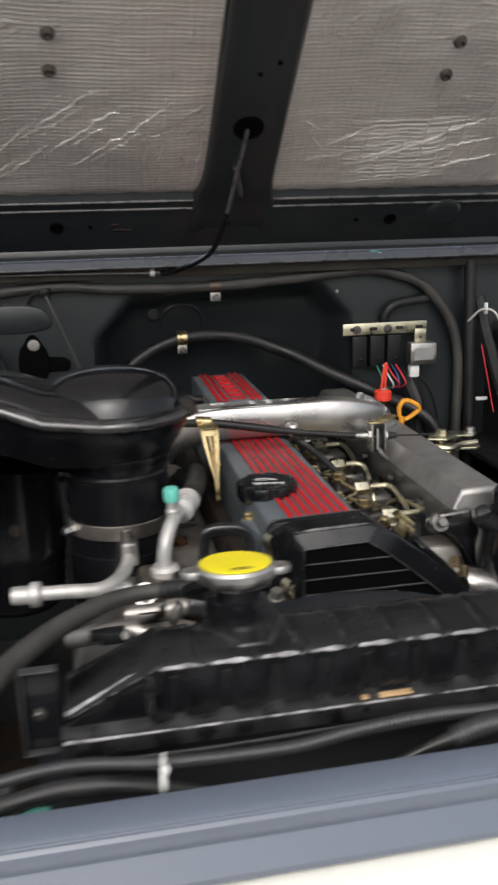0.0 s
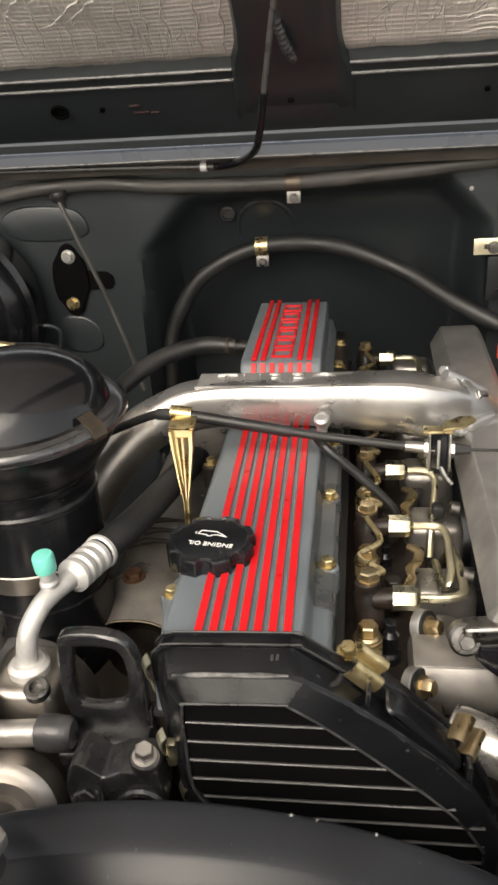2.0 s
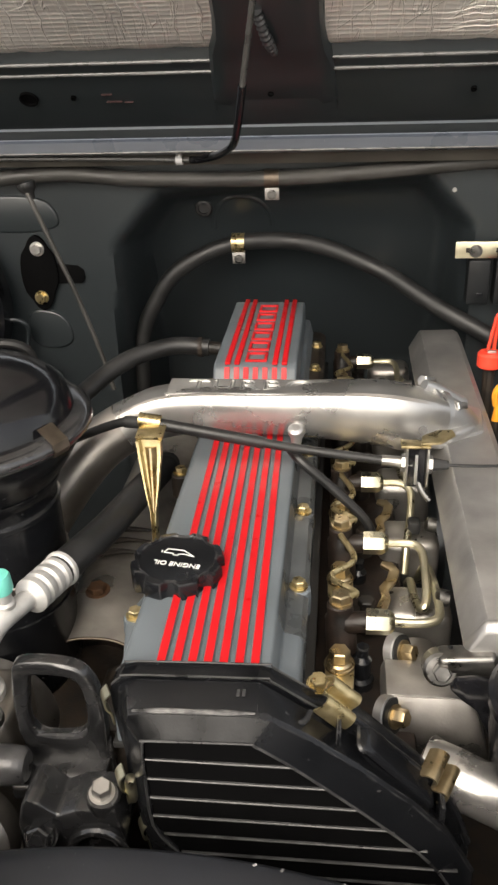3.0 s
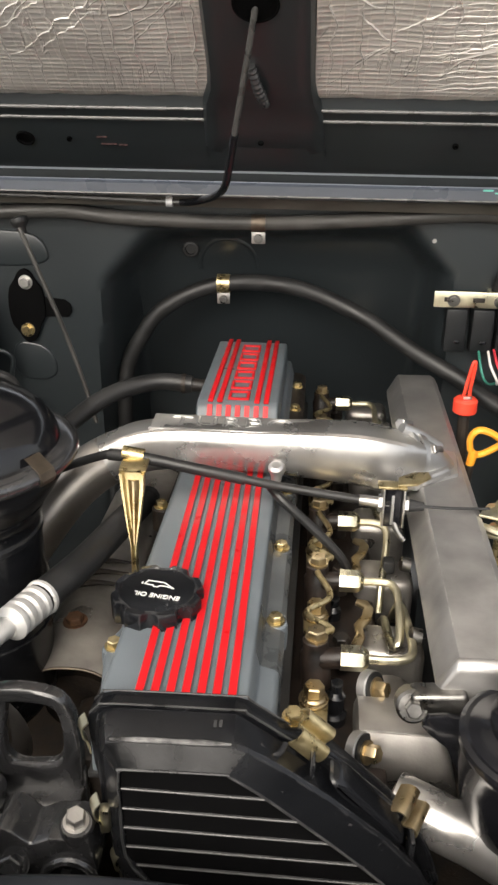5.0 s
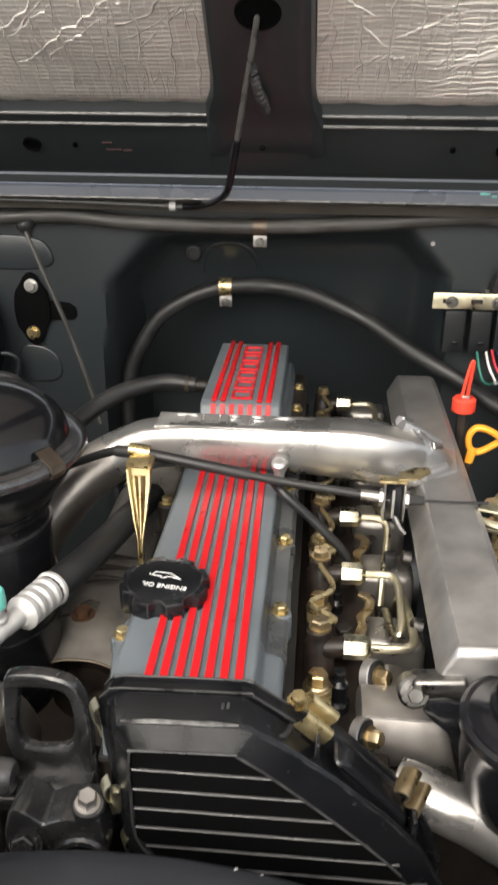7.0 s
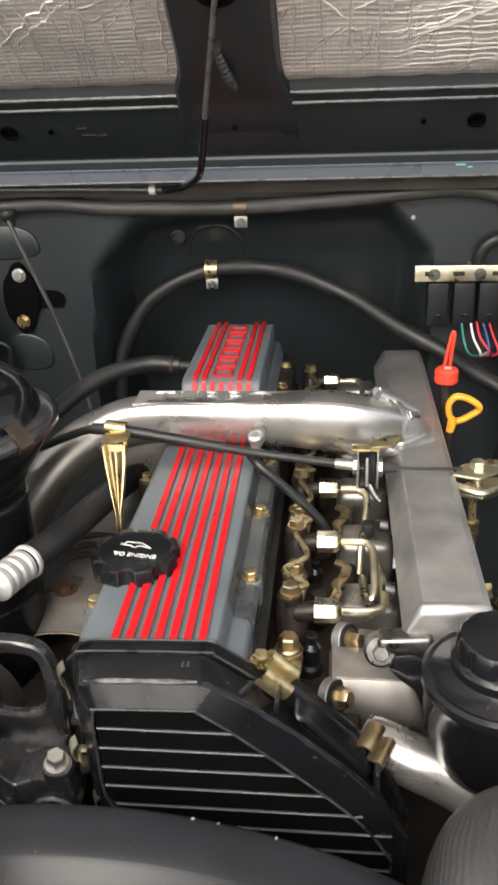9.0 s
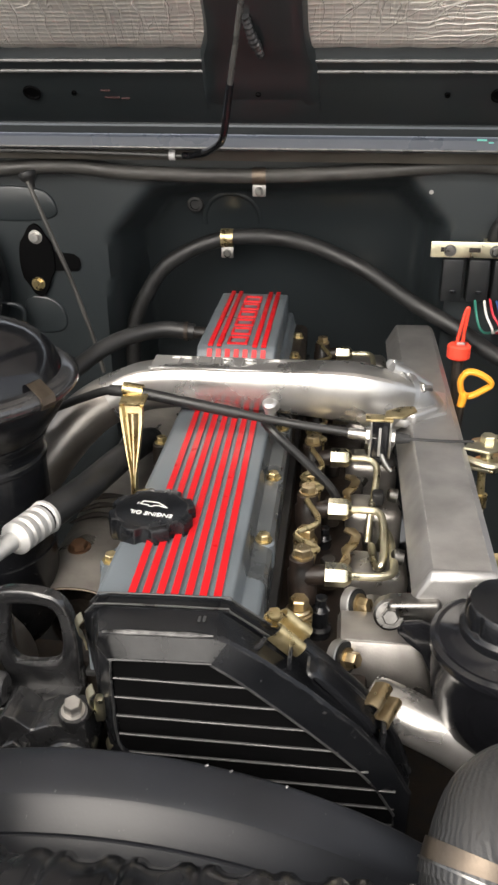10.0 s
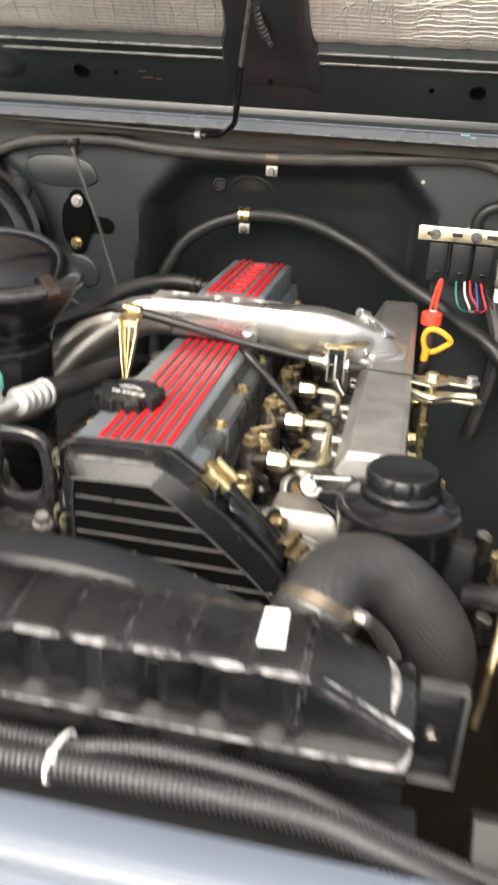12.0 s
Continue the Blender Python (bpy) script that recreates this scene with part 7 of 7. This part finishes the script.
def fan_shroud():
    t = thing("fan_shroud", (0.02, -0.1, 0.95), "black rubber-edged fan shroud behind the radiator", "fan shroud")
    prof = [(-0.182, -0.044), (-0.180, -0.0325), (-0.170, -0.0220), (-0.158, -0.0117), (-0.148, -0.0031), (-0.1364, 0.0069), (-0.1350, 0.0071), (-0.1345, 0.0084), (-0.1275, 0.0142), (-0.1205, 0.0200), (-0.1190, 0.0218), (-0.1165, 0.0230), (-0.110, 0.0244), (-0.103, 0.0252), (-0.096, 0.0257), (-0.091, 0.0256), (-0.087, 0.0246), (-0.084, 0.0222), (-0.082, 0.0180), (-0.081, 0.0060), (-0.081, -0.07)]

    def crest(x):
        d = abs(x - 0.02)
        return 0.993 - 1.42 * d * d if d < 0.15 else 0.993 - 1.42 * 0.0225 - 0.426 * (d - 0.15) - 2.5 * (d - 0.15) ** 2
    xs = [-0.26 + 0.0125 * k for k in range(46)]
    bm = bmesh.new()
    rows = [[bm.verts.new((x, y, crest(x) + z)) for y, z in prof] for x in xs]
    for a, b in zip(rows, rows[1:]):
        for i in range(len(prof) - 1):
            bm.faces.new((a[i], a[i + 1], b[i + 1], b[i]))
    part("hood_lip", bm, SHROUD, t, "", 15)
    for x in (0.082, 0.097, 0.131):
        part("chip", box((x, -0.0870, crest(x) + 0.0246), (0.0026, 0.0014, 0.0007), 0.0002, Matrix.Rotation(x * 9, 4, "Z")), SCUFF, t, "white chip in the edge")
    part("fan_hub", lathe([(0.03, 0), (0.07, 0.01), (0.07, 0.03), (0.02, 0.04)], along((0.03, -0.09, 0.80), (0, 1, 0)), 24), ROUGH_CAST, t)


fan_shroud()


def upper_hose():
    t = thing("radiator_hose", (0.25, -0.12, 1.0), "thick grey-black upper radiator hose with a clamp", "radiator hose")
    pts = [(0.226, -0.180, 1.012), (0.230, -0.160, 1.034), (0.243, -0.130, 1.046), (0.268, -0.112, 1.042), (0.298, -0.108, 1.018), (0.317, -0.106, 0.985), (0.320, -0.092, 0.94), (0.31, -0.07, 0.86)]
    part("hose", tube(pts, 0.0265, 28, 6), HOSE_CLOTH, t, "", 60)
    way = Vector((0.1, 0.55, 0.8))
    part("outlet", lathe([(0.026, -0.03), (0.026, 0.0), (0.0285, 0.002), (0.0285, 0.007), (0.026, 0.008)], along((0.226, -0.182, 1.016), way), 32), PLASTIC, t)
    clamp_band(t, (0.2317, -0.1570, 1.0345), (0.28, 0.69, 0.60), 0.0278, 0.0100, CLAMP_STEEL)
    part("band_edge", lathe([(0.0280, -0.0062), (0.0297, -0.0062), (0.0297, -0.0050), (0.0280, -0.0050)], along((0.2317, -0.1570, 1.0345), (0.28, 0.69, 0.60)), 40, False), STEEL, t, "bright edge of the band")
    part("end_bead", tube([(0.2285, -0.1655, 1.0285), (0.2300, -0.1605, 1.0325)], 0.0285, 28, 2), HOSE_CLOTH, t, "swollen hose end")
    part("clamp_screw", merged(hexagon(0.005, 0.008, along((0.2595, -0.168, 1.043), (0.7, -0.6, 0.2))), box((0.2555, -0.162, 1.039), (0.012, 0.010, 0.010), 0.002)), ZINC, t)


upper_hose()


def looms():
    t = thing("corrugated_loom", (0.03, -0.3, 1.0), "black corrugated wiring conduit along the radiator", "conduit", "corrugated conduits")
    part("conduit", tube([(-0.45, -0.290, 0.972), (-0.30, -0.288, 1.002), (-0.225, -0.290, 1.015), (-0.154, -0.289, 1.0065), (-0.071, -0.289, 1.0045), (-0.020, -0.289, 1.0110), (0.033, -0.288, 1.0135), (0.085, -0.288, 1.0115), (0.118, -0.288, 1.0120), (0.140, -0.288, 1.0170), (0.173, -0.287, 1.0190), (0.235, -0.289, 1.0145), (0.297, -0.293, 0.996), (0.36, -0.296, 0.983), (0.52, -0.30, 0.968)], [0.0040, 0.0042, 0.0044, 0.0048, 0.0052, 0.0053], 14, 10, 1.0, (0.0031, 0.0008)), CONDUIT, t, "", 180)
    u = thing("corrugated_loom", (0.03, -0.31, 0.99), "thick black corrugated wiring conduit along the radiator", "conduit", "corrugated conduits")
    part("conduit", tube([(0.043, -0.306, 1.0065), (0.07, -0.306, 1.013), (0.134, -0.306, 1.016), (0.20, -0.306, 1.017), (0.255, -0.306, 1.013), (0.30, -0.308, 1.000), (0.36, -0.311, 0.985), (0.52, -0.315, 0.968)], 0.0072, 16, 10, 1.0, (0.0034, 0.0012)), CONDUIT, u, "", 180)
    part("taped_cable", tube([(-0.45, -0.300, 0.96), (-0.27, -0.302, 1.000), (-0.21, -0.306, 1.010), (-0.156, -0.306, 0.999), (-0.10, -0.306, 0.980), (-0.03, -0.306, 0.980), (0.010, -0.306, 0.996), (0.030, -0.306, 1.003), (0.047, -0.306, 1.0075)], [0.0062, 0.0062, 0.0058, 0.0045, 0.0034, 0.0034, 0.0040, 0.0062], 12, 8), RUBBER, u, "taped cable leaving the conduit")
    w = thing("thin_cable", (-0.05, -0.279, 1.01), "thin black cable beside the corrugated conduit", "cable")
    part("sheath", tube([(-0.45, -0.280, 0.978), (-0.30, -0.279, 1.001), (-0.20, -0.279, 1.006), (-0.12, -0.279, 1.0060), (-0.05, -0.279, 1.0075), (0.0, -0.280, 1.009), (0.05, -0.282, 1.006), (0.12, -0.280, 0.994)], 0.0016, 10, 6), RUBBER, w)
    for x in (-0.159, 0.113):
        dz = -0.008 if x < 0 else 0.0
        loop = [(x + 0.0015 * math.cos(a), -0.2985 + 0.0170 * math.cos(a), 1.0142 + dz + 0.0096 * math.sin(a) - 0.0012 * math.cos(a)) for a in (2 * math.pi * i / 20 for i in range(21))]
        strap = part("cable_tie", tube(loop, 0.0015, 8, 2, 0.7), WHITE, t, "white cable tie")
        part("head", box((x, -0.3080, 1.0232 + dz), (0.0050, 0.0060, 0.0045), 0.0012), WHITE, strap)
    h = thing("overflow_hose", (-0.2, -0.1, 1.03), "black overflow hose curving to the radiator filler", "hose")
    part("tube", tube([(-0.36, -0.30, 0.96), (-0.30, -0.235, 1.01), (-0.273, -0.191, 1.030), (-0.232, -0.134, 1.035), (-0.184, -0.092, 1.036), (-0.131, -0.082, 1.036), (-0.10, -0.105, 1.040), (-0.092, -0.135, 1.048)], [0.0104, 0.0102, 0.0100, 0.0092, 0.0078, 0.0066, 0.0062, 0.0062], 14), OLD_RUBBER, h)
    part("end_sleeve", tube([(-0.140, -0.0815, 1.036), (-0.118, -0.086, 1.037), (-0.100, -0.105, 1.040)], 0.0082, 14, 6, 1.0, (0.006, 0.0007)), RUBBER, h, "ribbed rubber end sleeve")
    g = thing("green_connector", (-0.245, -0.30, 0.985), "small green connector beside the conduit", "connector")
    part("body", tube([(-0.258, -0.300, 0.980), (-0.245, -0.298, 0.986), (-0.235, -0.297, 0.985)], 0.006, 10), TEAL, g)
    p = thing("cast_elbow", (-0.14, -0.08, 0.98), "bright cast elbow with dark clips behind the radiator", "pipe")
    part("elbow", tube([(-0.225, -0.060, 0.985), (-0.190, -0.078, 0.998), (-0.160, -0.088, 1.000), (-0.132, -0.098, 0.990), (-0.115, -0.108, 0.965)], [0.008, 0.010, 0.011, 0.010, 0.008], 16), ROUGH_CAST, p)
    part("clip", merged(box((-0.152, -0.098, 1.018), (0.020, 0.006, 0.010), 0.002), box((-0.140, -0.094, 1.024), (0.006, 0.012, 0.016), 0.002)), STEEL, p, "dark stained clip")
    part("clip", box((-0.128, -0.092, 1.016), (0.008, 0.010, 0.022), 0.002, Matrix.Rotation(radians(25), 4, "Y")), ZINC, p)
    part("plug", merged(box((-0.185, -0.100, 1.006), (0.022, 0.014, 0.012), 0.002), box((-0.200, -0.100, 1.008), (0.010, 0.009, 0.008), 0.001)), RELAY, p, "black plug")
    part("screw", hexagon(0.0045, 0.006, along((-0.172, -0.104, 1.008), (-0.4, -0.8, 0.2))), ZINC, p)

looms()
